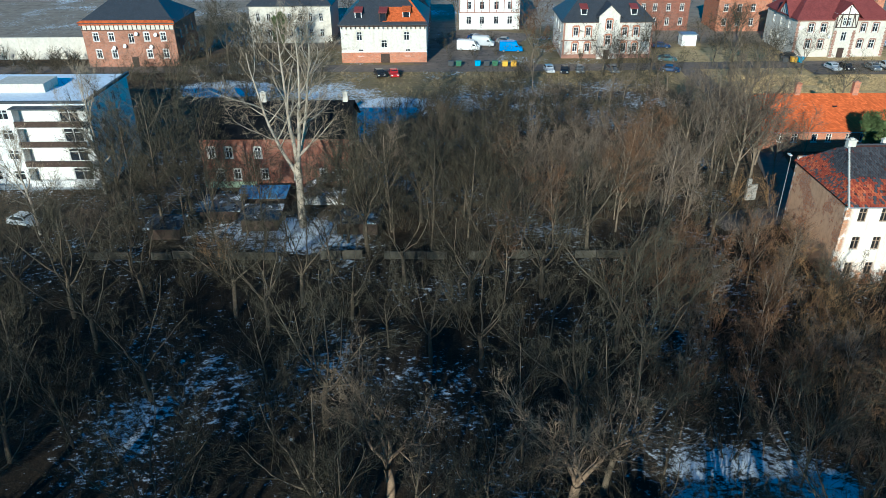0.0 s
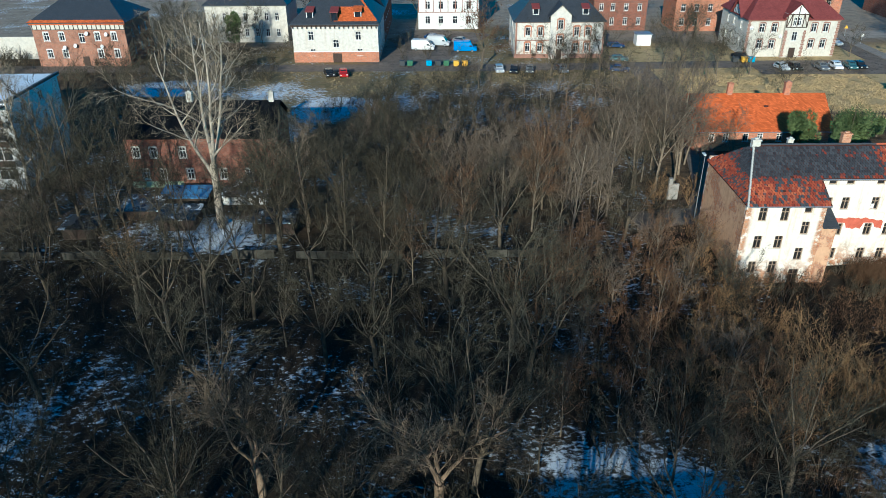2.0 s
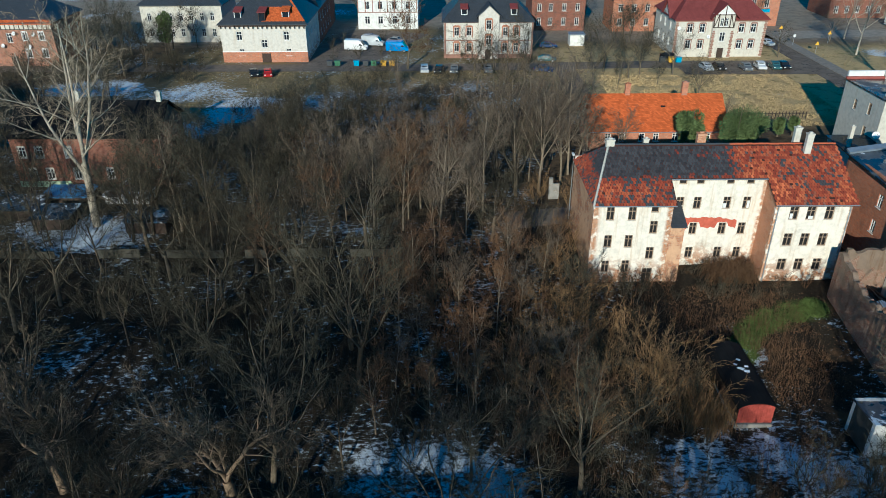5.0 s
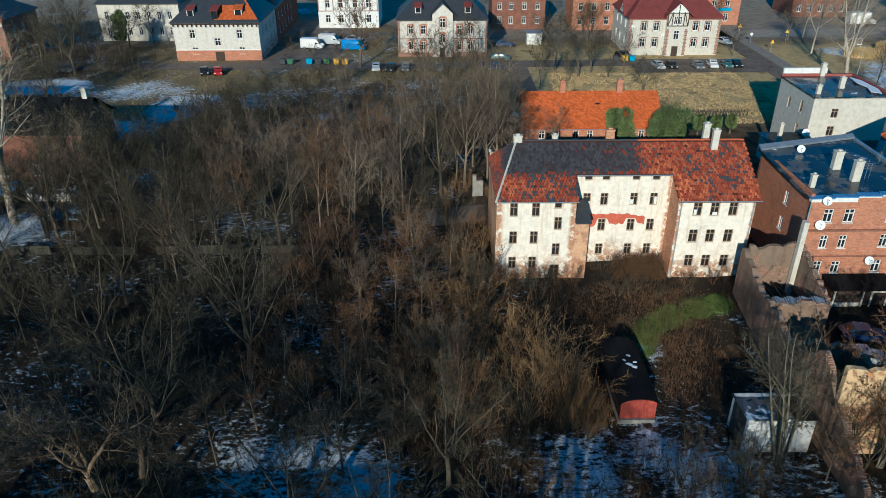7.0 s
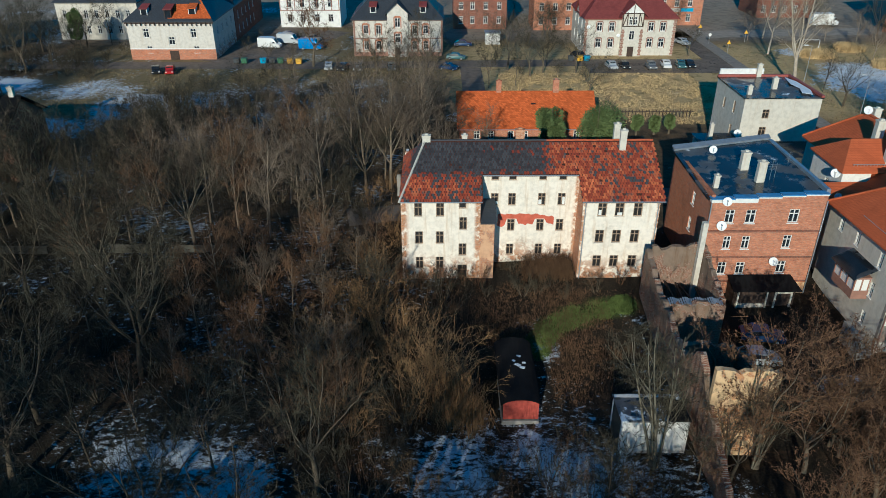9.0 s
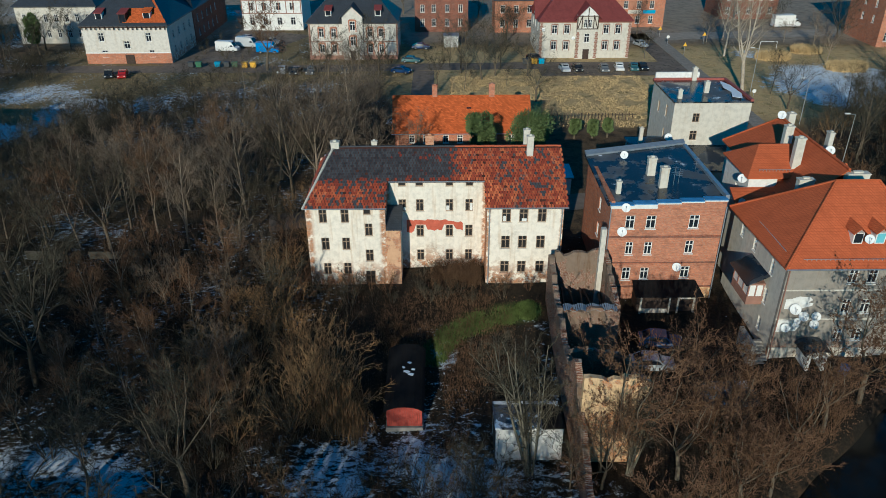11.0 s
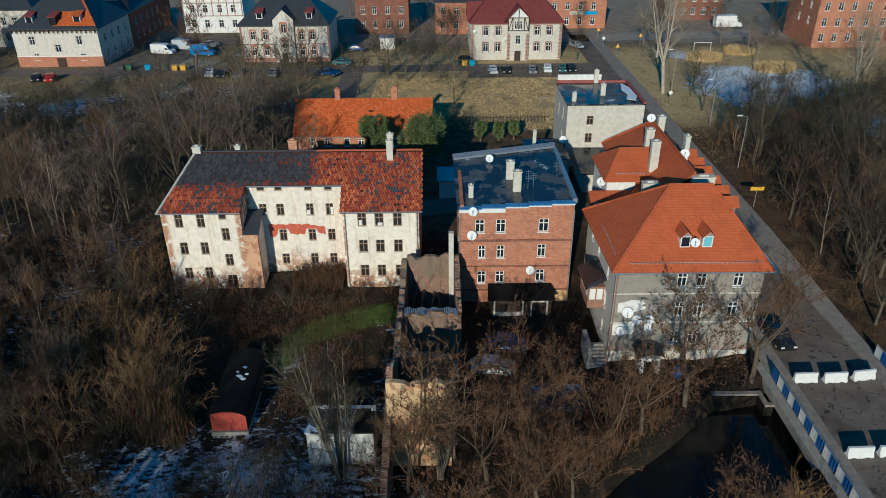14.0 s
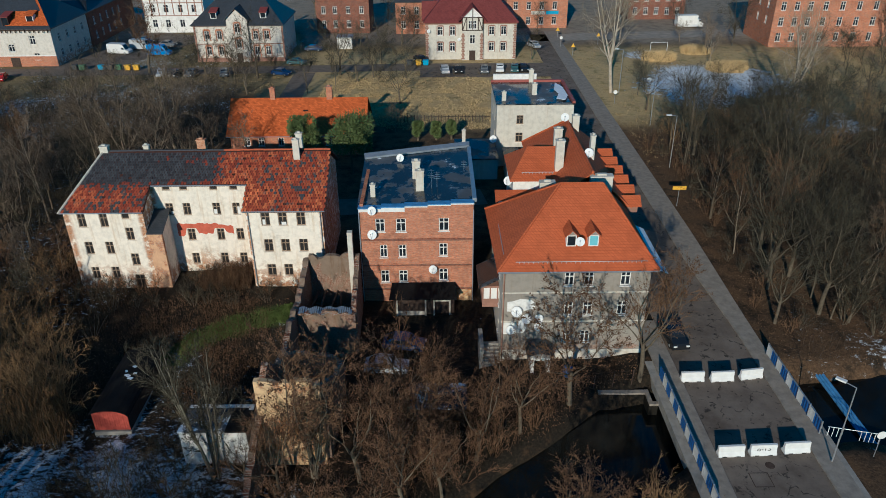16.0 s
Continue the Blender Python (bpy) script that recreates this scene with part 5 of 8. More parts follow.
for i in range(12):
    if i not in (4, 5, 6):
        Geo().tube((113.3 + i * .33, 43.2 - i * .09, -0.5), (113.3 + i * .33, 43.2 - i * .09, .45), .025, .025, 5).make("bar", M_TRIM, fence)
Geo().tube((113.2, 43.22, .45), (117.2, 42.2, .45), .03, .03, 5).make("handrail", M_METAL, fence)

BARRIER = [(-.3, 0), (.3, 0), (.3, .12), (.14, .42), (.1, .95), (-.1, .95), (-.14, .42), (-.3, .12)]


def barrier(x, y, turn):
    ob = thing("concrete_barrier", (x, y, road_height(y) + .004), "white concrete road barrier standing on asphalt", "barrier", "road barriers")
    o = new("body", Geo().prism([(-1.05, a, b) for a, b in BARRIER], 2.1, 0, 0).mesh("body", M_TRIM))
    o.parent = ob
    for sx in (-.55, .55):
        o = new("lifting_slot", Geo().box(sx - .18, -.306, .0, sx + .18, -.29, .07).mesh("lifting_slot", M_VOID))
        o.parent = ob
    ob.rotation_euler.z = radians(turn)
    return ob


for i, (x, y, r_) in enumerate(((104.55, 50.6, 2), (107.25, 50.6, 3), (110.0, 50.9, 8), (104.7, 41.3, 2), (107.3, 41.4, 2), (110.05, 41.6, 3))):
    bar = barrier(x, y, r_)
    if i == 4:
        cu = bpy.data.curves.new("lettering", "FONT")
        cu.body, cu.size, cu.extrude, cu.align_x = "B-13", 0.62, 0.002, "CENTER"
        tmp = new("lettering", cu)
        dg = bpy.context.evaluated_depsgraph_get()
        me = bpy.data.meshes.new_from_object(tmp.evaluated_get(dg))
        bpy.data.objects.remove(tmp)
        me.materials.clear()
        me.materials.append(M_VOID)
        o = new("lettering", me)
        o.parent = bar
        o.matrix_basis = pose(0, -.152, .38, 83, 0, 0)
        o["label"] = "black painted lettering"


mc = thing("manhole_cover", (107.4, 40.1, road_height(40)), "round dark iron manhole cover in the asphalt", "manhole cover")
Geo().lathe(Matrix.Translation((107.4, 40.1, road_height(40) + .002)), [(.01, .012), (.3, .012), (.36, .008), (.37, 0)], 18).make("lid", M_TIMBER, mc)
pj = thing("asphalt_patch", (106.1, 38.6, road_height(38)), "square repaired patch with dark tar joints in the asphalt", "road patch")
g = Geo()
for x0_, y0_, x1_, y1_ in ((105.4, 37.9, 106.9, 37.96), (105.4, 39.3, 106.9, 39.36), (105.4, 37.964, 105.46, 39.296), (106.84, 37.964, 106.9, 39.296)):
    g.box(x0_, y0_, road_height(38), x1_, y1_, road_height(38) + .006)
g.make("tar_joint", M_TIMBER, pj)


def street_lamp(x, y, h, arm, label, turn=0, base_z=None):
    z = ground_height(x, y) if base_z is None else base_z
    ob = thing("street_lamp", (x, y, z), label, "street lamp", "street lamps")
    top = Vector((x, y, z + h))
    Geo().tube((x, y, z - .2), top, .07, .04, 8).make("pole", M_METAL, ob)
    d = Vector((math.cos(radians(turn)), math.sin(radians(turn)), .12))
    Geo().tube(top, top + d * arm, .04, .035, 6).make("arm", M_METAL, ob)
    e = top + d * arm
    Geo().obox(Matrix.Translation(e) @ pose(0, 0, -.05, 0, 0, turn), .75, .3, .14).make("lamp_head", M_TRIM, ob)
    return ob


street_lamp(112.3, 40.3, 7.3, 1.1, "leaning grey street lamp on the bridge", 135, -.47)
street_lamp(42.3, 82.4, 8.6, .4, "slim grey street lamp by the lane", 90)
street_lamp(117.5, 138.7, 8.5, 1.2, "grey street lamp beside the road", 180), street_lamp(118.6, 119.2, 8.0, 1.2, "grey street lamp beside the road", 180), street_lamp(116.5, 100.0, 8.0, 1.2, "grey street lamp beside the road", 180)
pipe = thing("pipe", (117.5, 48, -2.8), "long blue pipe lying on the river bank", "pipe")
for k in range(3):
    Geo().tube((117.2 + k * .32, 53.4, -1.9), (117.7 + k * .32, 44.0, -2.4), .14, .14, 8).make("tube", M_BLUE_EDGE, pipe)


def sign(x, y, h, shape, mat, label):
    z = ground_height(x, y)
    ob = thing("road_sign", (x, y, z), label, "road sign", "road signs")
    Geo().tube((x, y, z - .1), (x, y, z + h), .035, .035, 6).make("post", M_METAL, ob)
    if shape == "triangle":
        Geo().prism([(x - .5, y - .06, z + h - .5), (x + .5, y - .06, z + h - .5), (x, y - .06, z + h + .4)], 0, .02, 0).make("plate", mat, ob)
    elif shape == "board":
        Geo().box(x - .9, y - .06, z + h - .5, x + .9, y - .04, z + h).make("plate", mat, ob)
    else:
        Geo().lathe(Matrix.Translation((x, y - .06, z + h)) @ pose(0, 0, 0, 90, 0, 0), [(.01, 0), (.38, 0), (.38, .02), (.01, .02)], 16).make("plate", mat, ob)
    return ob


M_YELLOW = plain("yellow_paint", (0.72, 0.42, 0.02), 0.12, 2.0, 0.5)
M_CYAN = plain("cyan_plastic", (0.04, 0.32, 0.55), 0.2, 2.0, 0.5)
M_GREENP = plain("green_plastic", (0.06, 0.16, 0.08), 0.2, 2.0, 0.5)
M_DARKP = plain("dark_plastic", (0.05, 0.055, 0.06), 0.2, 2.0, 0.6)
sign(113.6, 86.4, 2.9, "board", M_YELLOW, "yellow direction board with a thin post")
sign(113.4, 169.0, 2.6, "triangle", M_YELLOW, "yellow triangular warning sign"), sign(112.5, 187, 2.6, "triangle", M_YELLOW, "yellow triangular warning sign"), sign(121.5, 180, 2.6, "triangle", M_YELLOW, "yellow triangular warning sign")
sign(115.0, 131.4, 2.4, "round", M_TRIM, "round white road mirror on a post"), sign(116.0, 41.0, 2.3, "round", M_TRIM, "round white and red road sign")
sign(112.0, 178, 2.3, "round", M_TRIM, "round white sign on a post")


# ---- simple forms of the other houses ----
def simple_house(name, label, x0, x1, y0, y1, z0, z1, ridge, wall_m, roof_m, wins=(), left=(), right=(), style="white", over=0.5, kind="hip", inset=None):
    ob = thing(name, ((x0 + x1) / 2, y0, z0), label, "house")
    wall(ob, x0, x1, z0, z1, "front", y0, wall_m, wins, style)
    wall(ob, y0 + .384, y1 - .384, z0, z1, "left", x0, wall_m, left, style)
    wall(ob, y0 + .384, y1 - .384, z0, z1, "right", x1, wall_m, right, style)
    wall(ob, x0, x1, z0, z1, "back", y1, wall_m, [])
    a, b, c, d = x0 - over, x1 + over, y0 - over, y1 + over
    ym = (y0 + y1) / 2
    if kind == "flat":
        slab(ob, [[(a, c, ridge), (b, c, ridge), (b, d, ridge), (a, d, ridge)]], roof_m, 0.2)
        return ob
    i = inset if inset is not None else (y1 - y0) * 0.42
    if kind == "gable":
        i = 0.0
        for x in (x0, x1 - .38):
            Geo().prism([(x, y0, z1), (x, y1, z1), (x, ym, ridge - 0.3)], 0.38, 0, 0).make("gable_wall", wall_m, ob)
    slab(ob, [[(a, c, z1), (b, c, z1), (b - i, ym, ridge), (a + i, ym, ridge)], [(b, d, z1), (a, d, z1), (a + i, ym, ridge), (b - i, ym, ridge)]]
         + ([[(a, d, z1), (a, c, z1), (a + i, ym, ridge)], [(b, c, z1), (b, d, z1), (b - i, ym, ridge)]] if i else []), roof_m, 0.16)
    return ob


# ---- villas along the far street ----
def band(parent, x0, x1, y, z0, z1, mat, name="band", proud=0.05):
    Geo().box(x0 - proud, y - proud, z0, x1 + proud, y - .004, z1).make(name, mat, parent)


def quoins(parent, xs, y, z0, z1, mat):
    me = Geo().box(-.38, -.05, 0, .38, -.004, .36).mesh("quoin", mat)
    small = Geo().box(-.24, -.05, 0, .24, -.004, .36).mesh("quoin", mat)
    for x in xs:
        z, i = z0, 0
        while z < z1 - .4:
            o = new("quoin", small if i % 2 else me)
            o.parent = parent
            o.location = Vector((x, y, z)) - parent.location
            z, i = z + .42, i + 1


def roof_dormer(parent, x, y, z, w, h, depth, face, roof_m):
    Geo().box(x - w / 2, y, z, x + w / 2, y + depth, z + h).make("dormer", face, parent)
    Geo().box(x - w / 2 + .15, y - .03, z + .25, x + w / 2 - .15, y - .004, z + h - .15).make("dormer_pane", M_GLASS, parent)
    slab(parent, [[(x - w / 2 - .2, y - .3, z + h), (x + w / 2 + .2, y - .3, z + h), (x + w / 2 + .2, y + depth + .8, z + h + .7), (x - w / 2 - .2, y + depth + .8, z + h + .7)]], roof_m, .12, "dormer_roof")


M_RED_METAL = plain("red_sheet", (0.22, 0.045, 0.035), 0.25, 2.0, 0.6)
v = simple_house("villa", "pale rendered villa with slate and orange tile roof", -22.9, -3.9, 163.5, 182, 0, 8.4, 15.5, M_HOUSE, M_SLATE,
                 wins=[(-19.4, 4.9, -18.2, 6.8), (-14.0, 3.3, -12.7, 5.0), (-8.9, 4.9, -7.7, 6.8), (-19.2, 1.5, -18.0, 3.0), (-8.7, 1.5, -7.5, 3.0)],
                 right=win_rows((167, 171, 175, 179), (1.5, 4.9), 1.1, 1.8), left=win_rows((167, 171, 175), (1.5, 4.9), 1.1, 1.8))
band(v, -22.9, -3.9, 163.5, 0, 2.3, M_BRICK, "plinth"), band(v, -22.9, -3.9, 163.5, 2.3, 2.5, M_TRIM, "plinth_cap", .08), band(v, -22.9, -3.9, 163.5, 7.9, 8.38, M_TIMBER, "cornice", .25)
Geo().box(-14.2, 163.36, 0.02, -12.2, 163.44, 2.0).make("door", M_TIMBER, v)
for i in range(19):
    Geo().box(-22.7 + i * 1.02, 163.0, 7.5, -22.55 + i * 1.02, 163.24, 8.3).make("bracket", M_TIMBER, v)
slab(v, [[(-13.5, 163.6, 9.03), (-3.9, 163.6, 9.03), (-8.6, 170.6, 13.75), (-12.6, 170.6, 13.75)]], M_ORANGE_TILES, .06, "tile_field", "patch of new orange tiles")
roof_dormer(v, -18.9, 164.6, 9.2, 1.5, 1.7, 1.6, M_TRIM, M_RED_METAL), roof_dormer(v, -13.4, 163.7, 8.5, 1.5, 2.4, 2.2, M_TIMBER, M_RED_METAL), roof_dormer(v, -8.3, 164.6, 9.4, 1.6, 1.6, 1.6, M_TRIM, M_ORANGE_TILES)
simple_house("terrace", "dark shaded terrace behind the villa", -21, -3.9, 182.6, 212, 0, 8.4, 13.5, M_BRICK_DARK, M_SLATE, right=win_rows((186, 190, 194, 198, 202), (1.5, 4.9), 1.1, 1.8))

bh = simple_house("brick_house", "red brick house with slate roof and orange eaves", -79.0, -58.8, 161, 176, 0, 9.5, 14.2, M_BRICK_OLD, M_SLATE,
                  wins=win_rows((-76.2, -72.8, -65.0, -61.4), (5.6, 1.9), 1.1, 1.8) + [(-69.1, 5.2, -67.9, 7.2)], right=win_rows((165, 169, 173), (1.9, 5.6), 1.1, 1.8))
band(bh, -79, -58.8, 161, 7.9, 8.05, M_TIMBER), band(bh, -79, -58.8, 161, 9.05, 9.4, M_ORANGE_TILES, "eaves", .3)
for i in range(21):
    Geo().box(-78.9 + i * 1.0, 160.93, 8.054, -78.7 + i * 1.0, 160.996, 9.04).make("stud", M_TIMBER, bh)
Geo().box(-78.95, 160.95, 8.054, -58.85, 160.999, 9.04).make("frieze", M_PALE, bh)
Geo().box(-69.2, 160.9, 0, -67.8, 160.99, 2.2).make("door", M_TIMBER, bh)
slab(bh, [[(-79.5, 160.5, 9.62), (-58.3, 160.5, 9.62), (-58.9, 161.2, 10.0), (-78.9, 161.2, 10.0)]], M_ORANGE_TILES, .05, "tile_edge")
for x, z in ((-72.4, 4.2), (-67.0, 7.2), (-64.2, 4.4), (-70.0, 4.6), (-62.8, 7.0)):
    dish((x, 160.9, z), -14, .45)

gb = simple_house("gabled_house", "pale house with slate roof and front gable", 26.8, 46.8, 166.5, 182, 0, 8.2, 14.5, M_HOUSE, M_SLATE,
                  wins=[(a - .55, z, a + .55, z + 1.9) for a in (29.7, 32.5, 40.7, 43.2) for z in (1.5, 5.0)], left=win_rows((170, 174, 178), (1.5, 5.0), 1.1, 1.9))
wall(gb, 34.6, 39.2, 0, 9.6, "front", 165.8, M_HOUSE, [(36.3, 6.6, 37.5, 8.6), (36.3, 3.2, 37.5, 5.2)])
Geo().box(34.6, 166.184, 0, 34.98, 166.496, 9.6).box(38.82, 166.184, 0, 39.2, 166.496, 9.6).make("side_wall", M_HOUSE, gb)
Geo().prism([(34.6, 165.8, 9.604), (39.2, 165.8, 9.604), (36.9, 165.8, 11.7)], 0, 4, 0).make("gable", M_HOUSE, gb)
slab(gb, [[(34.0, 165.3, 9.3), (36.9, 165.3, 12.0), (36.9, 171.5, 12.0), (34.0, 168.3, 9.3)], [(39.8, 168.3, 9.3), (36.9, 171.5, 12.0), (36.9, 165.3, 12.0), (39.8, 165.3, 9.3)]], M_SLATE, .15, "gable_roof")
Geo().box(36.2, 165.7, 0, 37.4, 165.79, 2.1).make("door", M_TIMBER, gb)
band(gb, 26.8, 46.8, 166.5, 3.9, 4.1, M_TRIM_RED), band(gb, 26.8, 46.8, 166.5, 7.9, 8.15, M_TRIM_RED, "cornice", .2), band(gb, 26.8, 46.8, 166.5, 0, .9, M_TRIM_RED, "plinth")
for x in (26.9, 46.65):
    band(gb, x, x + .3, 166.44, .9, 7.9, M_TRIM_RED, "corner_strip")
roof_dormer(gb, 31.4, 167.6, 9.3, 1.4, 1.5, 1.5, M_TRIM, M_RED_METAL), roof_dormer(gb, 42.6, 167.6, 9.3, 1.4, 1.5, 1.5, M_TRIM, M_RED_METAL)
chimney(gb, 31, 174, 13.5, 16, .9, .7, M_BRICK)

mh = simple_house("manor_house", "cream house with brown quoins and maroon tile roof", 79.2, 99.8, 166.7, 183.5, 0, 8.4, 15.0, M_PALE, M_MAROON_TILES,
                  wins=[(a - .6, z, a + .6, z + 1.9) for a in (82.5, 85.3, 94.2, 96.9) for z in (1.9, 5.5)], left=win_rows((170.5, 175, 179), (1.9, 5.5), 1.1, 1.8), right=win_rows((170.5, 175, 179), (1.9, 5.5), 1.1, 1.8), inset=6.5)
wall(mh, 87.4, 92.2, 0, 9.6, "front", 165.9, M_PALE, [(88.9, 7.0, 89.7, 8.8), (89.9, 7.0, 90.7, 8.8), (89.2, 3.7, 90.4, 5.7)])
Geo().box(87.4, 166.284, 0, 87.78, 166.696, 9.6).box(91.82, 166.284, 0, 92.2, 166.696, 9.6).make("side_wall", M_PALE, mh)
Geo().prism([(87.4, 165.9, 9.604), (92.2, 165.9, 9.604), (89.8, 165.9, 11.6)], 0, 4, 0).make("gable", M_WHITE, mh)
g = Geo()
for x in (87.4, 88.4, 89.72, 91.0, 92.0):
    g.box(x, 165.84, 6.6, x + .2, 165.896, 9.7 + (1.6 if x == 89.72 else 0))
for z in (6.6, 9.4):
    g.box(87.4, 165.845, z, 92.2, 165.892, z + .2)
for s in (-1, 1):
    g.prism([(89.8 + s * 2.3, 165.84, 6.8), (89.8 + s * 2.1, 165.84, 6.8), (89.8 + s * 1.3, 165.84, 9.4), (89.8 + s * 1.5, 165.84, 9.4)], 0, .05, 0)
g.make("timber_frame", M_TIMBER, mh, "dark half-timber framing")
slab(mh, [[(86.6, 165.3, 8.8), (89.8, 165.3, 12.0), (89.8, 172.5, 12.0), (86.6, 168.8, 8.8)], [(93.0, 168.8, 8.8), (89.8, 172.5, 12.0), (89.8, 165.3, 12.0), (93.0, 165.3, 8.8)]], M_MAROON_TILES, .15, "gable_roof")
Geo().box(89.1, 165.8, 0, 90.5, 165.89, 2.2).make("door", M_TIMBER, mh)
quoins(mh, (79.5, 99.5), 166.7, .2, 8.2, M_TRIM_RED), quoins(mh, (87.7, 91.9), 165.9, .2, 6.4, M_TRIM_RED)
band(mh, 79.2, 87.3, 166.7, 7.9, 8.3, M_TRIM_RED, "cornice", .12), band(mh, 92.3, 99.8, 166.7, 7.9, 8.3, M_TRIM_RED, "cornice", .12)
Geo().prism([(78.8, 170.0, 8.4), (78.8, 176.0, 8.4), (78.8, 173.0, 11.6)], 3.0, 0, 0).make("side_gable", M_WHITE, mh)
for k in range(6):
    Geo().box(78.74, 170.4 + k, 8.4, 78.796, 170.58 + k, 8.7 + 2.6 * (1 - abs(k - 2.6) / 3.2)).make("timber_stud", M_TIMBER, mh)
slab(mh, [[(78.3, 169.5, 8.3), (78.3, 173, 12.0), (85, 173, 12.0), (81.5, 169.5, 8.3)], [(81.5, 176.5, 8.3), (85, 173, 12.0), (78.3, 173, 12.0), (78.3, 176.5, 8.3)]], M_MAROON_TILES, .14, "gable_roof")
dish((80.0, 166.6, 6.5), -14, .4), dish((86.9, 166.6, 4.6), -14, .4)

def surrounds(parent, wins, y, mat, t=.2):
    """A proud moulding round each window."""
    for a, c, b, d in wins:
        Geo().box(a - t, y - .06, c - t, a - .02, y - .004, d + t).box(b + .02, y - .06, c - t, b + t, y - .004, d + t).box(a - .018, y - .06, d + .02, b + .018, y - .004, d + t * 1.6).make("window_surround", mat, parent)


surrounds(gb, [(a - .55, z, a + .55, z + 1.9) for a in (29.7, 32.5, 40.7, 43.2) for z in (1.5, 5.0)], 166.5, M_BRICK, .28)
surrounds(gb, [(36.3, 6.6, 37.5, 8.6), (36.3, 3.2, 37.5, 5.2)], 165.8, M_BRICK, .28)
surrounds(mh, [(a - .6, z, a + .6, z + 1.9) for a in (82.5, 85.3, 94.2, 96.9) for z in (1.9, 5.5)], 166.7, M_TRIM_RED)
surrounds(v, [(-19.4, 4.9, -18.2, 6.8), (-14.0, 3.3, -12.7, 5.0), (-8.9, 4.9, -7.7, 6.8)], 163.5, M_PALE)
surrounds(bh, [(x - .55, z, x + .55, z + 1.8) for x in (-76.2, -72.8, -65.0, -61.4) for z in (5.6, 1.9)], 161, M_TRIM, .14)

# half-timbered house, brick rows and the tall tenement behind
ht = simple_house("timbered_house", "white half-timbered house behind the yard", 4.0, 20.0, 198.5, 212, 0, 9.5, 15, M_WHITE, M_RED_TILES, wins=win_rows((6.5, 10, 13.8, 17.4), (1.4, 5.2), 1.3, 2.0))
g = Geo()
for i in range(9):
    g.box(4.0 + i * 1.95, 198.43, 4.3, 4.22 + i * 1.95, 198.496, 9.4)
for z in (4.3, 7.6, 9.2):
    g.box(4.0, 198.44, z, 20, 198.492, z + .2)
g.make("timber_frame", M_TRIM_RED, ht, "brown timber framing")
simple_house("brick_terrace", "red brick row with slate roof", 71.0, 84.5, 194.5, 206, 0, 8.2, 13, M_BRICK, M_SLATE, wins=win_rows((73, 76.5, 80), (1.4, 5.0), 1.2, 1.9))
bs = simple_house("brick_shop", "red brick row with pale shop signs", 100.5, 117.0, 200.5, 212, 0, 8.6, 13, M_BRICK, M_SLATE, wins=win_rows((103, 106.5, 110, 113.5), (1.0, 4.9), 1.2, 2.0))
Geo().box(107.2, 200.38, 3.6, 110.9, 200.49, 4.5).make("sign_board", M_PALE, bs, "beige shop sign"), Geo().box(111.2, 200.38, 3.6, 114.6, 200.49, 4.5).make("sign_board", M_CYAN, bs, "blue shop sign")
simple_house("brick_block", "brick house behind the bare trees", 136, 152, 211, 224, 0, 9, 14, M_BRICK_DARK, M_SLATE, wins=win_rows((138, 141, 144, 147, 150), (1.4, 5), 1.2, 1.9))
tb = simple_house("tall_tenement", "tall red brick tenement with white windows", 162, 196, 176, 192, 0, 15, 19, M_BRICK, M_SLATE, wins=win_rows((164, 167.2, 170.4, 174, 178, 182, 186), (1.4, 5.0, 8.6, 12), 1.2, 2.0), left=win_rows((180, 185), (5, 8.6), 1.1, 1.8))
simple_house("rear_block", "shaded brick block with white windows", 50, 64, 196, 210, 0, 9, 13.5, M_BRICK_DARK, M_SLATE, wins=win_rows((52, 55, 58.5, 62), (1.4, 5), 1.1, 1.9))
simple_house("rear_villa", "pale old villa behind the trees", -48, -28, 184, 198, 0, 9, 14, M_PALE, M_SLATE, wins=win_rows((-46, -43.4, -40.8, -38.2, -35.6, -33, -30.4), (1.4, 5.2), 1.0, 1.9))
simple_house("kiosk", "small pale kiosk with a flat roof", 57.5, 61, 178, 181, 0, 2.6, 2.8, M_WHITE, M_ZINC, kind="flat", over=.2)
ww = thing("yard_wall", (-95, 168, 0), "long pale yard wall beside the brick house", "wall")
Geo().box(-110, 168, 0, -80, 168.3, 5).make("wall", M_PALE, ww)
bw_ = thing("boundary_wall", (-12, 73.2, -.6), "low weathered concrete boundary wall in the wood", "wall")
g = Geo()
me = Geo().box(-1.2, -.06, 0, 1.2, .06, 1.45).mesh("slab", M_OLD_CONCRETE)
rng = random.Random(3)
for i in range(26):
    x = -40 + i * 2.46
    if i in (2, 5, 9, 10, 13, 17, 19, 22):
        continue
    o = new("slab", me)
    o.parent = bw_
    o.location = Vector((x, 73.2 + rng.uniform(-.1, .1), ground_height(x, 73.2) - .35 + rng.uniform(-.15, .05))) - bw_.location
    o.rotation_euler = (rng.uniform(-.05, .05), 0, rng.uniform(-.02, .02))

# ---- long low house with orange roof ----
ch = simple_house("cottage_row", "long low brick house with bright orange tile roof", 49.4, 70.2, 106.4, 117, 0, 3.3, 7.7, M_BRICK, M_ORANGE_TILES,
                  wins=win_rows((52, 54.2, 57.3, 59.5, 62.5, 64.7, 67.5), (1.6,), .9, 1.3), kind="gable")
chimney(ch, 55.6, 111.7, 7.2, 9.2, .8, .6, M_BRICK), chimney(ch, 64.6, 111.7, 7.2, 9.4, .9, .7, M_BRICK)
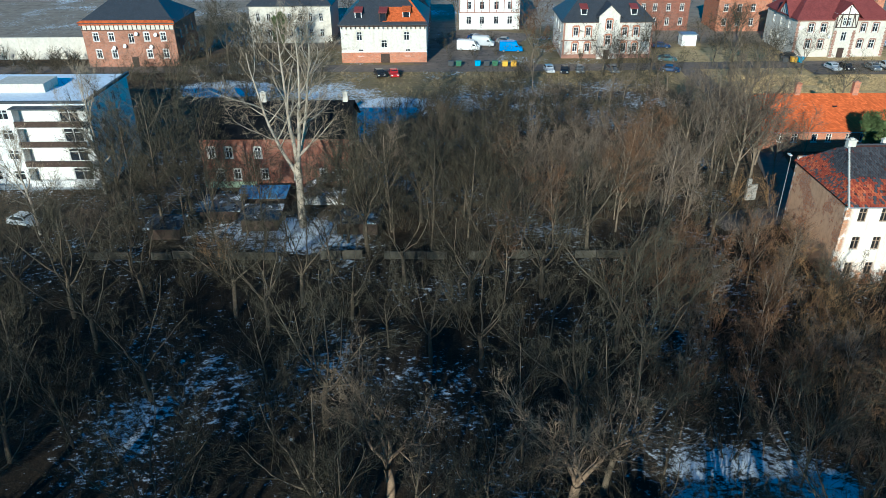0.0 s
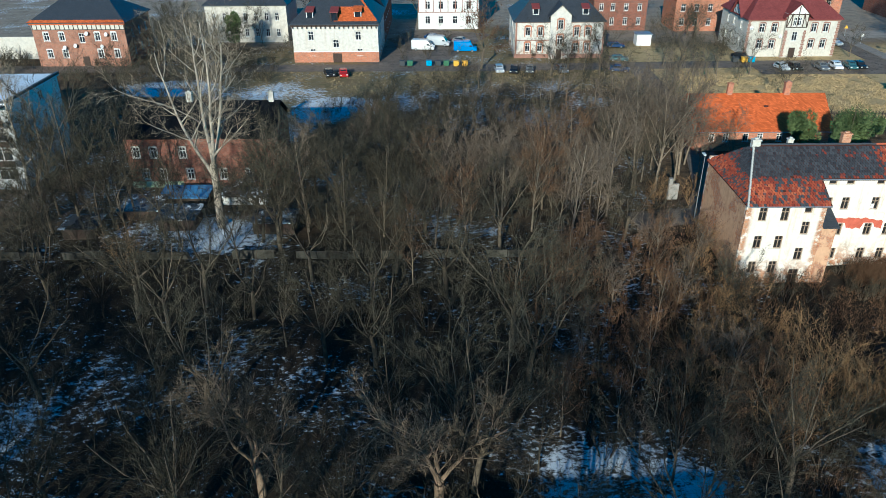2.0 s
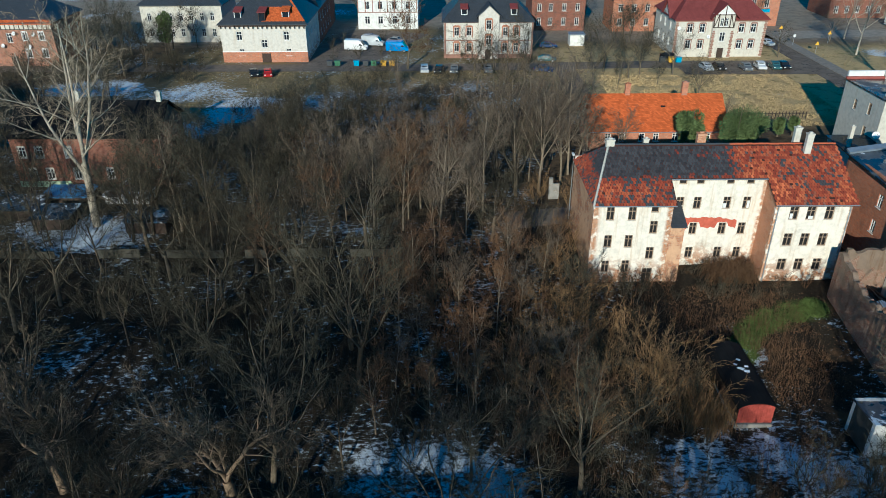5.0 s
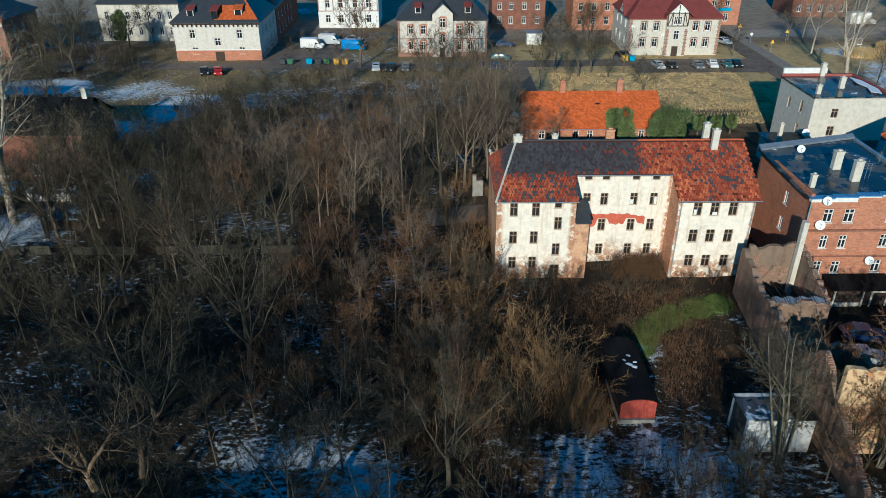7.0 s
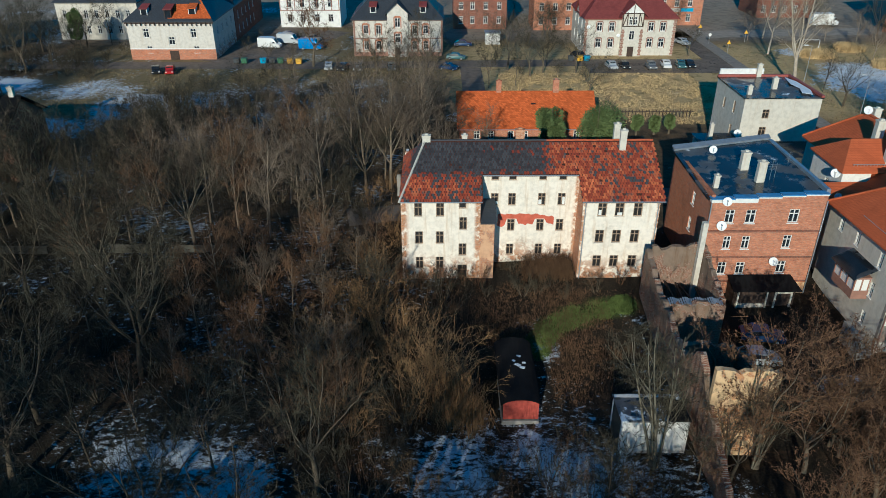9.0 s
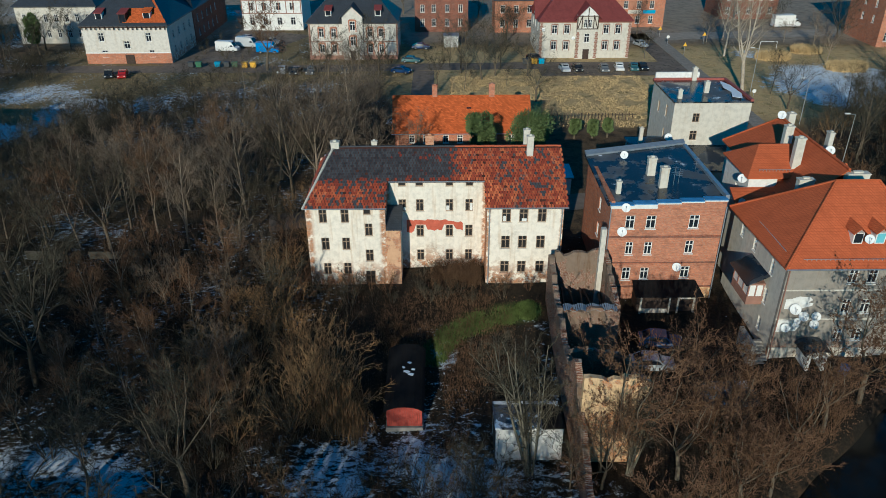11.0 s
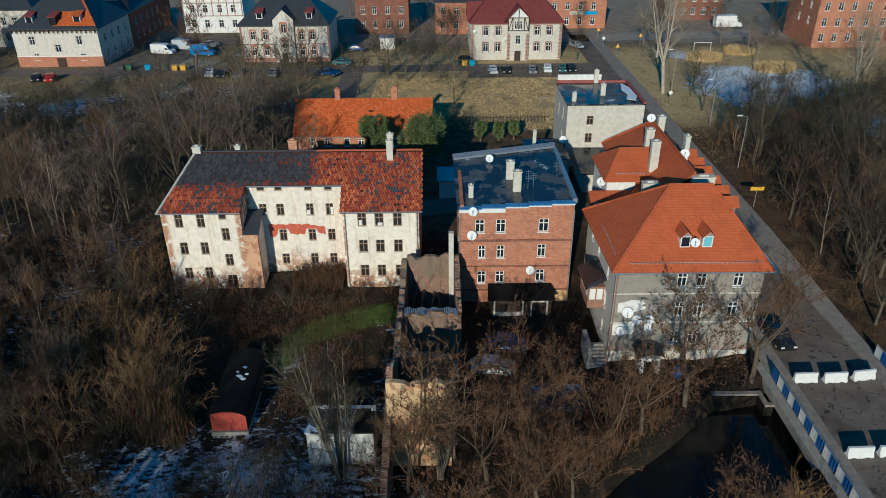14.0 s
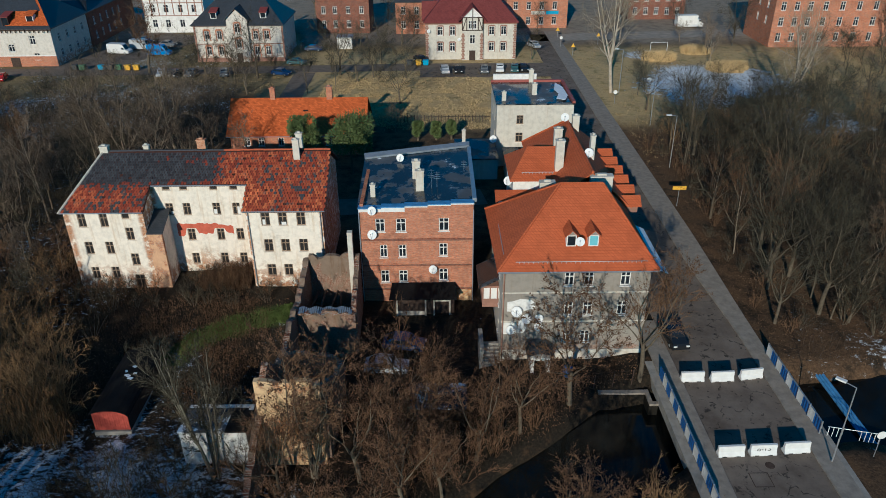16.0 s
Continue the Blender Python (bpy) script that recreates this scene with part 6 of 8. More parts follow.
slab(ch, [[(62.3, 108.0, 4.46), (66.8, 108.0, 4.46), (66.8, 110.0, 6.02), (62.3, 110.0, 6.02)]], M_ZINC, .04, "panel", "striped metal roof panel")
Geo().box(60.6, 109.6, 5.55, 61.3, 110.3, 6.3).make("skylight", M_GLASS, ch)
gutter(ch, (48.9, 105.85, 3.25), (70.7, 105.85, 3.25))

# ---- pale house with the flat roof ----
fh = simple_house("flat_roof_house", "pale rendered house with a dark flat felt roof", 90.4, 101.6, 101, 112.5, 0, 9.7, 9.72, M_PALE, M_FELT_ICE, wins=[(93.3, 6.6, 94.3, 7.95), (93.25, 3.85, 94.3, 5.3)],
                  left=[(104, 6.4, 104.8, 8.2), (108, 6.0, 108.8, 7.6), (104, 3, 104.8, 4.6)], style="old", kind="flat", over=.15)
M_RED_EDGE = plain("red_brown_flashing", (0.3, 0.08, 0.06), 0.2, 2.0, .6)
Geo().box(101.3, 100.85, 9.73, 101.75, 112.6, 10.05).box(90.25, 112.2, 9.73, 101.29, 112.65, 10.05).make("roof_edge", M_RED_EDGE, fh, "red-brown metal roof edge")
Geo().box(90.6, 112.66, 9.0, 97.5, 113.0, 10.9).make("parapet", M_WHITE, fh)
Geo().prism([(99.2, 102.6, 9.925), (100.4, 101.8, 9.925), (101.1, 104.0, 9.925), (101.0, 108.6, 9.925), (100.2, 111.0, 9.925), (99.5, 107.2, 9.925), (99.9, 105.0, 9.925)], 0, 0, .05).make("snow_strip", M_SNOW, fh, "strip of old snow")
chimney(fh, 96.3, 105.5, 9.7, 11.3, .7, .6), chimney(fh, 91.5, 102.6, 9.7, 10.9, .6, .5), chimney(fh, 96.6, 112.3, 9.7, 11.6, .7, .5)
ann = thing("annex", (86, 99, 0), "low dark annex with a felt roof between the houses", "shed")
Geo().box(84.5, 96, -.3, 90.3, 103, 3.2).make("wall", M_PALE, ann)
slab(ann, [[(84.2, 95.7, 3.3), (90.36, 95.7, 3.3), (90.36, 103.3, 3.6), (84.2, 103.3, 3.6)]], M_FELT, .14, "roof")
chimney(ann, 85.5, 99, 3.3, 6.4, .5, .5)
sh2 = thing("yard_shed", (94, 93, 0), "long pale lean-to with a grey roof", "shed")
Geo().box(91.5, 91.5, -.3, 101.5, 99.5, 2.8).make("wall", M_PALE, sh2)
slab(sh2, [[(91.2, 91.2, 2.9), (101.8, 91.2, 2.9), (101.8, 99.8, 3.5), (91.2, 99.8, 3.5)]], M_FELT, .14, "roof")
dish((90.0, 100.6, 4.6), -14, .55)
wh = thing("garden_hut", (72.6, 92, 0), "small white garden hut behind the tenements", "shed")
Geo().box(71.6, 90, -.3, 74.2, 94, 2.6).make("wall", M_TRIM, wh)
slab(wh, [[(71.3, 89.7, 2.7), (74.5, 89.7, 2.7), (74.5, 94.3, 2.9), (71.3, 94.3, 2.9)]], M_ZINC, .12, "roof")

# ---- sooty brick house and white block among the trees ----
sb = simple_house("sooty_house", "sooty red brick house with a dark roof among trees", -33.2, -12.8, 93.4, 104, -.6, 7.4, 10.9, M_BRICK_DARK, M_BLACK_FELT,
                  wins=win_rows((-31.8, -29.4, -25.4), (4.4,), .9, 1.5) + win_rows((-31.0, -28.6, -24.8, -20.2, -16.6, -14.4), (1.2,), .9, 1.5), kind="gable")
chimney(sb, -13.6, 98.7, 10.2, 12.0, .7, .6), chimney(sb, -25, 98.7, 10.2, 12.0, .8, .6)
surrounds(sb, [(x - .45, z, x + .45, z + 1.5) for x, z in ((-31.8, 4.4), (-29.4, 4.4), (-25.4, 4.4), (-31.0, 1.2), (-28.6, 1.2), (-24.8, 1.2), (-20.2, 1.2), (-16.6, 1.2), (-14.4, 1.2))], 93.4, M_PALE, .14)
band(sb, -33.2, -26, 93.4, -.6, .9, plain("pale_green_paint", (0.5, 0.62, 0.42), .2, 2.0), "painted_plinth")
cano = thing("canopy", (-16, 91, 0), "bent corrugated canopy dusted with snow", "canopy")
g = Geo()
for i in range(13):
    k = i / 12
    x_, z_ = -20.5 + 7.5 * k, -.2 + 2.9 * k + .45 * math.sin(math.pi * k)
    g.v += [(x_, 90.2, z_), (x_, 93.2, z_ + .2), (x_, 90.2, z_ - .07), (x_, 93.2, z_ + .13)]
for i in range(12):
    a = 4 * i
    g.f += [(a, a + 4, a + 5, a + 1), (a + 2, a + 3, a + 7, a + 6), (a, a + 2, a + 6, a + 4), (a + 1, a + 5, a + 7, a + 3)]
g.make("sheet", M_SNOWY, cano)
for x, z in ((-19.5, .4), (-16, 1.6), (-13.4, 2.5)):
    Geo().box(x, 90.4, -.8, x + .12, 90.52, z).make("post", M_TIMBER, cano)
gar = thing("garage", (-16, 88, -.6), "low white garage by the sooty house", "garage")
Geo().box(-19, 87.5, -.8, -13.2, 90.0, 1.2).make("wall", M_WHITE, gar)
slab(gar, [[(-19.3, 87.2, 1.3), (-12.9, 87.2, 1.3), (-12.9, 90.1, 1.45), (-19.3, 90.1, 1.45)]], M_SNOWY, .12, "roof")
for k, (x, y, w, d) in enumerate(((-31, 83, 5, 4), (-25, 80, 4.5, 3.5), (-27, 87, 6, 3), (-13, 79, 5, 3), (-36, 78, 4, 3))):
    s_ = thing("garden_shed", (x, y, -.6), "low garden shed with snow on its roof", "shed", "garden sheds")
    Geo().box(x, y, -1, x + w, y + d, 1.2 + .2 * (k % 2)).make("wall", M_TIMBER, s_)
    slab(s_, [[(x - .3, y - .3, 1.35 + .2 * (k % 2)), (x + w + .3, y - .3, 1.35 + .2 * (k % 2)), (x + w + .3, y + d + .3, 1.7 + .2 * (k % 2)), (x - .3, y + d + .3, 1.7 + .2 * (k % 2))]], M_SNOWY if k != 2 else M_BLUE_EDGE, .1, "roof")

wb = thing("apartment_block", (-55, 93, -.6), "white rendered apartment block with dark balconies", "apartment block")
wall(wb, -75, -47.5, -.6, 12.2, "front", 93, M_WHITE, win_rows((-72.5, -69, -65.5, -62, -58.8), (1.4, 4.4, 7.3, 10.1), 1.5, 1.4) + [(-51.2, z, -48.6, z + 2.0) for z in (1.4, 4.2, 7.0, 9.8)], "white")
wall(wb, 93.384, 107, -.6, 12.2, "right", -47.5, M_WHITE, win_rows((97, 102), (1.4, 4.4, 7.3, 10.1), 1.2, 1.4))
wall(wb, 93.384, 107, -.6, 12.2, "left", -75, M_WHITE), wall(wb, -75, -47.5, -.6, 12.2, "back", 107.384, M_WHITE)
slab(wb, [[(-75.3, 92.7, 12.4), (-47.2, 92.7, 12.4), (-47.2, 107.7, 12.4), (-75.3, 107.7, 12.4)]], M_SNOW, .2, "roof", "flat roof covered with snow")
Geo().box(-75.3, 92.6, 12.41, -47.2, 92.95, 12.75).box(-47.5, 92.96, 12.41, -47.1, 107.7, 12.75).make("roof_edge", M_SLATE, wb)
Geo().box(-62, 98, 12.4, -55, 102, 13.6).make("roof_hatch", M_PALE, wb)
for z in (1.0, 3.8, 6.6, 9.4):
    bal = new("balcony", Geo().box(-56.6, 91.4, z, -47.6, 92.99, z + .16).mesh("balcony", M_WHITE))
    bal.parent = wb
    bal.data.transform(Matrix.Translation(-wb.location))
    g = Geo()
    g.box(-56.6, 91.4, z + .16, -47.6, 91.46, z + 1.0)
    o = g.make("parapet", M_TRIM if z < 3 else M_TIMBER, bal)
    Geo().box(-56.6, 91.47, z + .17, -56.48, 92.98, z + 2.7).make("side_screen", M_WHITE, bal)
Geo().box(-56.8, 91.2, 12.0, -47.4, 92.68, 12.15).make("canopy", M_SLATE, wb)
Geo().box(-75, 92.9, -.6, -47.5, 92.996, .9).make("plinth", M_ZINC, wb)


# ---- parked vehicles and bins ----
def paint(name, c):
    return plain(name, c, 0.06, 1.0, 0.25, 0.1, 0.02)


M_TYRE = plain("tyre_rubber", (0.02, 0.02, 0.02), .2, 5)
M_LAMP = plain("lamp_glass", (0.7, 0.7, 0.68), .1, 3, .2)
M_TAIL = plain("red_lamp", (0.4, 0.02, 0.02), .1, 3, .3)


def make_car(kind, colour, label):
    """A parked vehicle, its nose towards -y, on its own origin."""
    ob = thing(kind, (0, 0, 0), label, "car" if kind == "car" else kind, "parked vehicles")
    L, W, H = {"car": (4.2, 1.75, 1.45), "van": (5.4, 2.0, 2.5), "box_truck": (7.2, 2.3, 3.3)}[kind]
    prof = {"car": [(-.5, .2), (-.5, .48), (-.45, .58), (-.24, .66), (-.12, .97), (.0, 1.0), (.24, .98), (.42, .68), (.5, .62), (.5, .2)],
            "van": [(-.5, .14), (-.5, .36), (-.36, .5), (-.24, .93), (-.16, 1.0), (.48, 1.0), (.5, .95), (.5, .14)],
            "box_truck": [(-.5, .12), (-.5, .36), (-.44, .42), (-.38, .68), (-.28, .7), (-.27, .3), (.5, .3), (.5, .12)]}[kind]
    g = Geo()
    n = len(prof)
    ring = []
    for x, top in ((-W / 2, .86), (-W / 2 + .14, 1.0), (W / 2 - .14, 1.0), (W / 2, .86)):
        ring.append(len(g.v))
        g.v += [(x * (1 if z < .55 else top + .02), y * L, max(.2, z * H * (top if z > .6 else 1))) for y, z in prof]
    for a, b in zip(ring, ring[1:]):
        g.f += [(a + i, b + i, b + (i + 1) % n, a + (i + 1) % n) for i in range(n)]
    g.f += [tuple(range(ring[0], ring[0] + n)), tuple(range(ring[-1] + n - 1, ring[-1] - 1, -1))]
    g.make("body", colour, ob)
    if kind == "box_truck":
        Geo().box(-1.2, -1.9, 1.0, 1.2, 3.6, 3.3).make("cargo_box", M_TRIM, ob)
    def pane(*pts):
        g = Geo()
        g.prism(pts, 0, 0, .012)
        g.make("window", M_GLASS, ob)

    if kind == "car":
        pane((-.66, -.95, .98), (.66, -.95, .98), (.58, -.56, 1.36), (-.58, -.56, 1.36))
        pane((.62, 1.72, 1.02), (-.62, 1.72, 1.02), (-.56, 1.08, 1.4), (.56, 1.08, 1.4))
        for s in (-1, 1):
            pane((s * .885, -.8, .96), (s * .885, 1.5, .96), (s * .79, 1.05, 1.32), (s * .79, -.45, 1.32))
    else:
        y = -.36 * L if kind == "van" else -.44 * L
        pane((-.8, y - .05, H * .5), (.8, y - .05, H * .5), (.75, y + .12 * L * .9, H * (.9 if kind == "van" else .68)), (-.75, y + .12 * L * .9, H * (.9 if kind == "van" else .68)))
        for s in (-1, 1):
            pane((s * (W / 2 + .02), y + .15, H * .52), (s * (W / 2 + .02), y + .95, H * .52), (s * (W / 2 + .01), y + .95, H * .66), (s * (W / 2 + .01), y + .45, H * .66))
    for sx in (-1, 1):
        for y in (-.31 * L, .31 * L):
            o = new("wheel", Geo().tube((sx * (W / 2 - .2), y, .32), (sx * (W / 2 + .01), y, .32), .32, .32, 14).mesh("wheel", M_TYRE))
            o.parent = ob
            r_ = new("rim", Geo().tube((sx * (W / 2 - .0), y, .32), (sx * (W / 2 + .03), y, .32), .19, .17, 10).mesh("rim", M_METAL))
            r_.parent = o
        Geo().box(sx * .62 - .17, -L / 2 - .02, .58, sx * .62 + .17, -L / 2 + .06, .74).make("headlight", M_LAMP, ob)
        Geo().box(sx * .66 - .13, L / 2 - .06, .62, sx * .66 + .13, L / 2 + .02, .82).make("tail_light", M_TAIL, ob)
    return ob


PAINTS = {n: paint(n, c) for n, c in (("silver_paint", (.5, .52, .54)), ("black_paint", (.02, .022, .025)), ("red_car_paint", (.4, .02, .02)), ("white_car_paint", (.75, .75, .74)),
                                      ("blue_car_paint", (.02, .05, .14)), ("bright_blue_paint", (.03, .22, .6)), ("grey_paint", (.15, .16, .17)), ("teal_paint", (.06, .13, .14)))}
CAR_MODELS = {}


def park(kind, colour, x, y, turn, lift=.05):
    word = colour.split("_")[0]
    key = (kind, colour)
    m = pose(x, y, ground_height(x, y) + lift, 0, 0, turn)
    if key in CAR_MODELS:
        return copy_thing(CAR_MODELS[key], m)
    ob = make_car(kind, PAINTS[colour], f"{word} {kind.replace('_', ' ')} parked on the street side" if kind == "car" else f"{word} {kind.replace('_', ' ')} parked in the yard")
    CAR_MODELS[key] = ob
    ob.matrix_basis = m
    return ob


for c, x, y, r_ in (("silver_paint", 83.4, 155.2, 6), ("black_paint", 86.2, 155.2, 4), ("grey_paint", 91.9, 155.0, 0), ("white_car_paint", 95.4, 156, -4), ("teal_paint", 98.6, 156, -5), ("red_car_paint", -10.6, 151.8, 12), ("black_paint", -13.6, 151.8, 18),
                    ("silver_paint", 22.5, 154.6, 4), ("black_paint", 25.7, 153.8, -10), ("grey_paint", 29, 154, -6), ("blue_car_paint", 48.2, 154, 70), ("teal_paint", 50, 163, 80), ("white_car_paint", 49.4, 119, 60), ("black_paint", 78.0, 164.5, 30),
                    ("blue_car_paint", 52, 176, 85), ("grey_paint", 15, 182, 70), ("blue_car_paint", 8, 186, 60), ("blue_car_paint", 78.2, 58.1, 80), ("silver_paint", 76.6, 54.9, 85), ("black_paint", 104.6, 56.8, 5), ("silver_paint", -8, 190, 85), ("grey_paint", -44, 154, 80), ("silver_paint", -53, 82, 75),
                    ("grey_paint", 36.0, 154.2, 8), ("silver_paint", 105.5, 178, 20), ("black_paint", 100.5, 156.2, 4)):
    park("car", c, x, y, r_, .09)
park("van", "white_car_paint", 5.8, 174.6, 82), park("van", "bright_blue_paint", 15.8, 173.0, 85), park("van", "silver_paint", 9.5, 179, 80), park("box_truck", "white_car_paint", 150.0, 199.6, 92)


def make_bin(mat, label):
    ob = thing("waste_bin", (0, 0, 0), label, "bin", "waste bins")
    g = Geo()
    g.prism([(-.55, -.42, .12), (.55, -.42, .12), (.62, -.5, 1.1), (-.62, -.5, 1.1)], 0, .95, 0)
    g.make("body", mat, ob)
    Geo().box(-.66, -.56, 1.102, .66, .56, 1.22).make("lid", mat, ob)
    for x in (-.45, .45):
        for y in (-.3, .35):
            Geo().tube((x - .05, y, .1), (x + .05, y, .1), .1, .1, 8).make("castor", M_TYRE, ob)
    return ob


BINS = {}
for n, x, y in (("dark", 1.5, 159.6), ("green", 3.2, 159.6), ("cyan", 7.4, 159.6), ("dark", 9.4, 159.6), ("green", 11.2, 159.6), ("yellow", 13.4, 159.2), ("yellow", 15.3, 159.2), ("dark", 75.6, 161.3), ("yellow", 77.6, 161.3), ("cyan", 79.2, 161.3)):
    m = pose(x, y, .06, 0, 0, 0)
    mat = {"dark": M_DARKP, "green": M_GREENP, "cyan": M_CYAN, "yellow": M_YELLOW}[n]
    if n in BINS:
        copy_thing(BINS[n], m)
    else:
        BINS[n] = make_bin(mat, f"{'dark grey' if n == 'dark' else n} wheeled plastic waste container beside the street")
        BINS[n].matrix_basis = m
goal = thing("goal_frame", (134.8, 173.5, 0), "white metal goal frame on the grass", "goal")
Geo().tube((132.8, 173.5, 0), (132.8, 173.5, 2), .06, .06, 6).make("post", M_TRIM, goal), Geo().tube((136.8, 173.5, 0), (136.8, 173.5, 2), .06, .06, 6).make("post", M_TRIM, goal), Geo().tube((132.8, 173.5, 2), (136.8, 173.5, 2), .06, .06, 6).make("crossbar", M_TRIM, goal)
gw = thing("gate_pillars", (41.5, 88.6, 0), "weathered concrete gate wall beside the lane", "wall")
Geo().box(40.5, 88.4, -.5, 41.0, 88.9, 3.0).box(41.004, 88.5, -.5, 41.9, 88.8, 2.2).make("wall", M_CONCRETE, gw)
yf = thing("yard_fence", (85.5, 122, 0), "dark picket fence round the yard", "fence")
for i in range(28):
    Geo().box(74 + i * .6, 121.9, -.1, 74.12 + i * .6, 122.0, 1.3).make("picket", M_TIMBER, yf)
Geo().box(74, 122.004, .9, 91, 122.05, 1.0).make("rail", M_TIMBER, yf)

# garden fence and bank edge below the hipped house
gf = thing("garden_fence", (92.5, 50.6, -1.6), "dark wire fence on leaning posts in the garden", "fence")
for i in range(9):
    x = 85.5 + i * 1.7
    Geo().tube((x, 50.6, ground_height(x, 50.6) - .2), (x + .06, 50.55, ground_height(x, 50.6) + 1.5), .05, .045, 5).make("post", M_TIMBER, gf)
for z in (.5, 1.0, 1.4):
    Geo().tube((85.5, 50.58, ground_height(85.5, 50.6) + z), (99.1, 50.58, ground_height(99.1, 50.6) + z), .008, .008, 4).make("wire", M_TIMBER, gf)
be = thing("bank_edge", (98, 49.9, -1.2), "pale crumbling concrete edge of the river bank", "wall")
Geo().box(96.0, 49.75, -1.5, 100.2, 50.2, -1.3).box(100.204, 48.2, -1.5, 100.55, 50.2, -1.28).box(100.554, 48.2, -1.5, 101.0, 48.55, -1.26).make("ledge", M_PAVING, be)
Geo().box(96.2, 49.9, -5.4, 100.2, 50.18, -1.504).box(100.204, 48.3, -5.4, 100.5, 50.18, -1.504).box(100.504, 48.3, -5.4, 101.0, 48.5, -1.504).make("retaining_wall", M_DARK_STONE, be, "very dark stone retaining wall")
bb = thing("water_butt", (93.2, 52.0, -1.5), "blue plastic water butt by the porch", "barrel")
Geo().lathe(Matrix.Translation((93.6, 52.4, ground_height(93.6, 52.4) - .05)), [(.01, 0), (.42, 0), (.48, .5), (.42, 1.0), (.01, 1.0)], 14).make("body", M_BLUE, bb, smooth=True)


# ---- trees ----
def limb(g, p, d, length, r0, r1, segs, sides, rng, wob=0.25, lift=0.0):
    """A bent, tapered branch; returns points along it as (place, direction, radius)."""
    pts = [(p.copy(), d.copy(), r0)]
    rings = []
    for i in range(segs + 1):
        k = i / segs
        r = r0 + (r1 - r0) * k
        a = d.orthogonal().normalized()
        b = d.cross(a)
        n = len(g.v)
        for j in range(sides):
            w = 2 * math.pi * j / sides
            g.v.append(tuple(p + (a * math.cos(w) + b * math.sin(w)) * r))
        rings.append(n)
        if i < segs:
            p = p + d * (length / segs)
            d = (d + Vector((rng.uniform(-wob, wob), rng.uniform(-wob, wob), rng.uniform(-wob, wob) + lift))).normalized()
            pts.append((p.copy(), d.copy(), r0 + (r1 - r0) * (i + 1) / segs))
    for n, m in zip(rings, rings[1:]):
        g.f += [(n + j, n + (j + 1) % sides, m + (j + 1) % sides, m + j) for j in range(sides)]
    return pts


def twig(g, p, d, length, r):
    a = d.orthogonal().normalized() * r
    b = d.cross(a)
    n = len(g.v)
    g.v += [tuple(p + a), tuple(p - a * 0.5 + b * 0.87), tuple(p - a * 0.5 - b * 0.87), tuple(p + d * length)]
    g.f += [(n, n + 1, n + 3), (n + 1, n + 2, n + 3), (n + 2, n, n + 3)]


def hair(g, p, d, length, r, rng):
    """The finest twig: one sliver."""
    a = spray(d, rng, 90) * r
    n = len(g.v)
    g.v += [tuple(p + a), tuple(p - a), tuple(p + d * length)]
    g.f.append((n, n + 1, n + 2))


def along(pts, k):
    i = min(int(k * (len(pts) - 1)), len(pts) - 2)
    f = k * (len(pts) - 1) - i
    return pts[i][0].lerp(pts[i + 1][0], f), pts[i][1], pts[i][2] * (1 - f) + pts[i + 1][2] * f


def spray(d, rng, angle):
    """A direction that leaves d by about that many degrees, any way round."""
    a = d.orthogonal().normalized()
    b = d.cross(a)
    w = rng.uniform(0, 2 * math.pi)
    t = radians(angle * rng.uniform(0.75, 1.25))
    return (d * math.cos(t) + (a * math.cos(w) + b * math.sin(w)) * math.sin(t)).normalized()


def leaf(g, p, rng, s):
    a = Vector((rng.uniform(-1, 1), rng.uniform(-1, 1), rng.uniform(-1, 1))).normalized()
    b = a.orthogonal().normalized()
    n = len(g.v)
    g.v += [tuple(p), tuple(p + a * s * .5 + b * s * .4), tuple(p + a * s), tuple(p + a * s * .5 - b * s * .4)]
    g.f.append((n, n + 1, n + 2, n + 3))


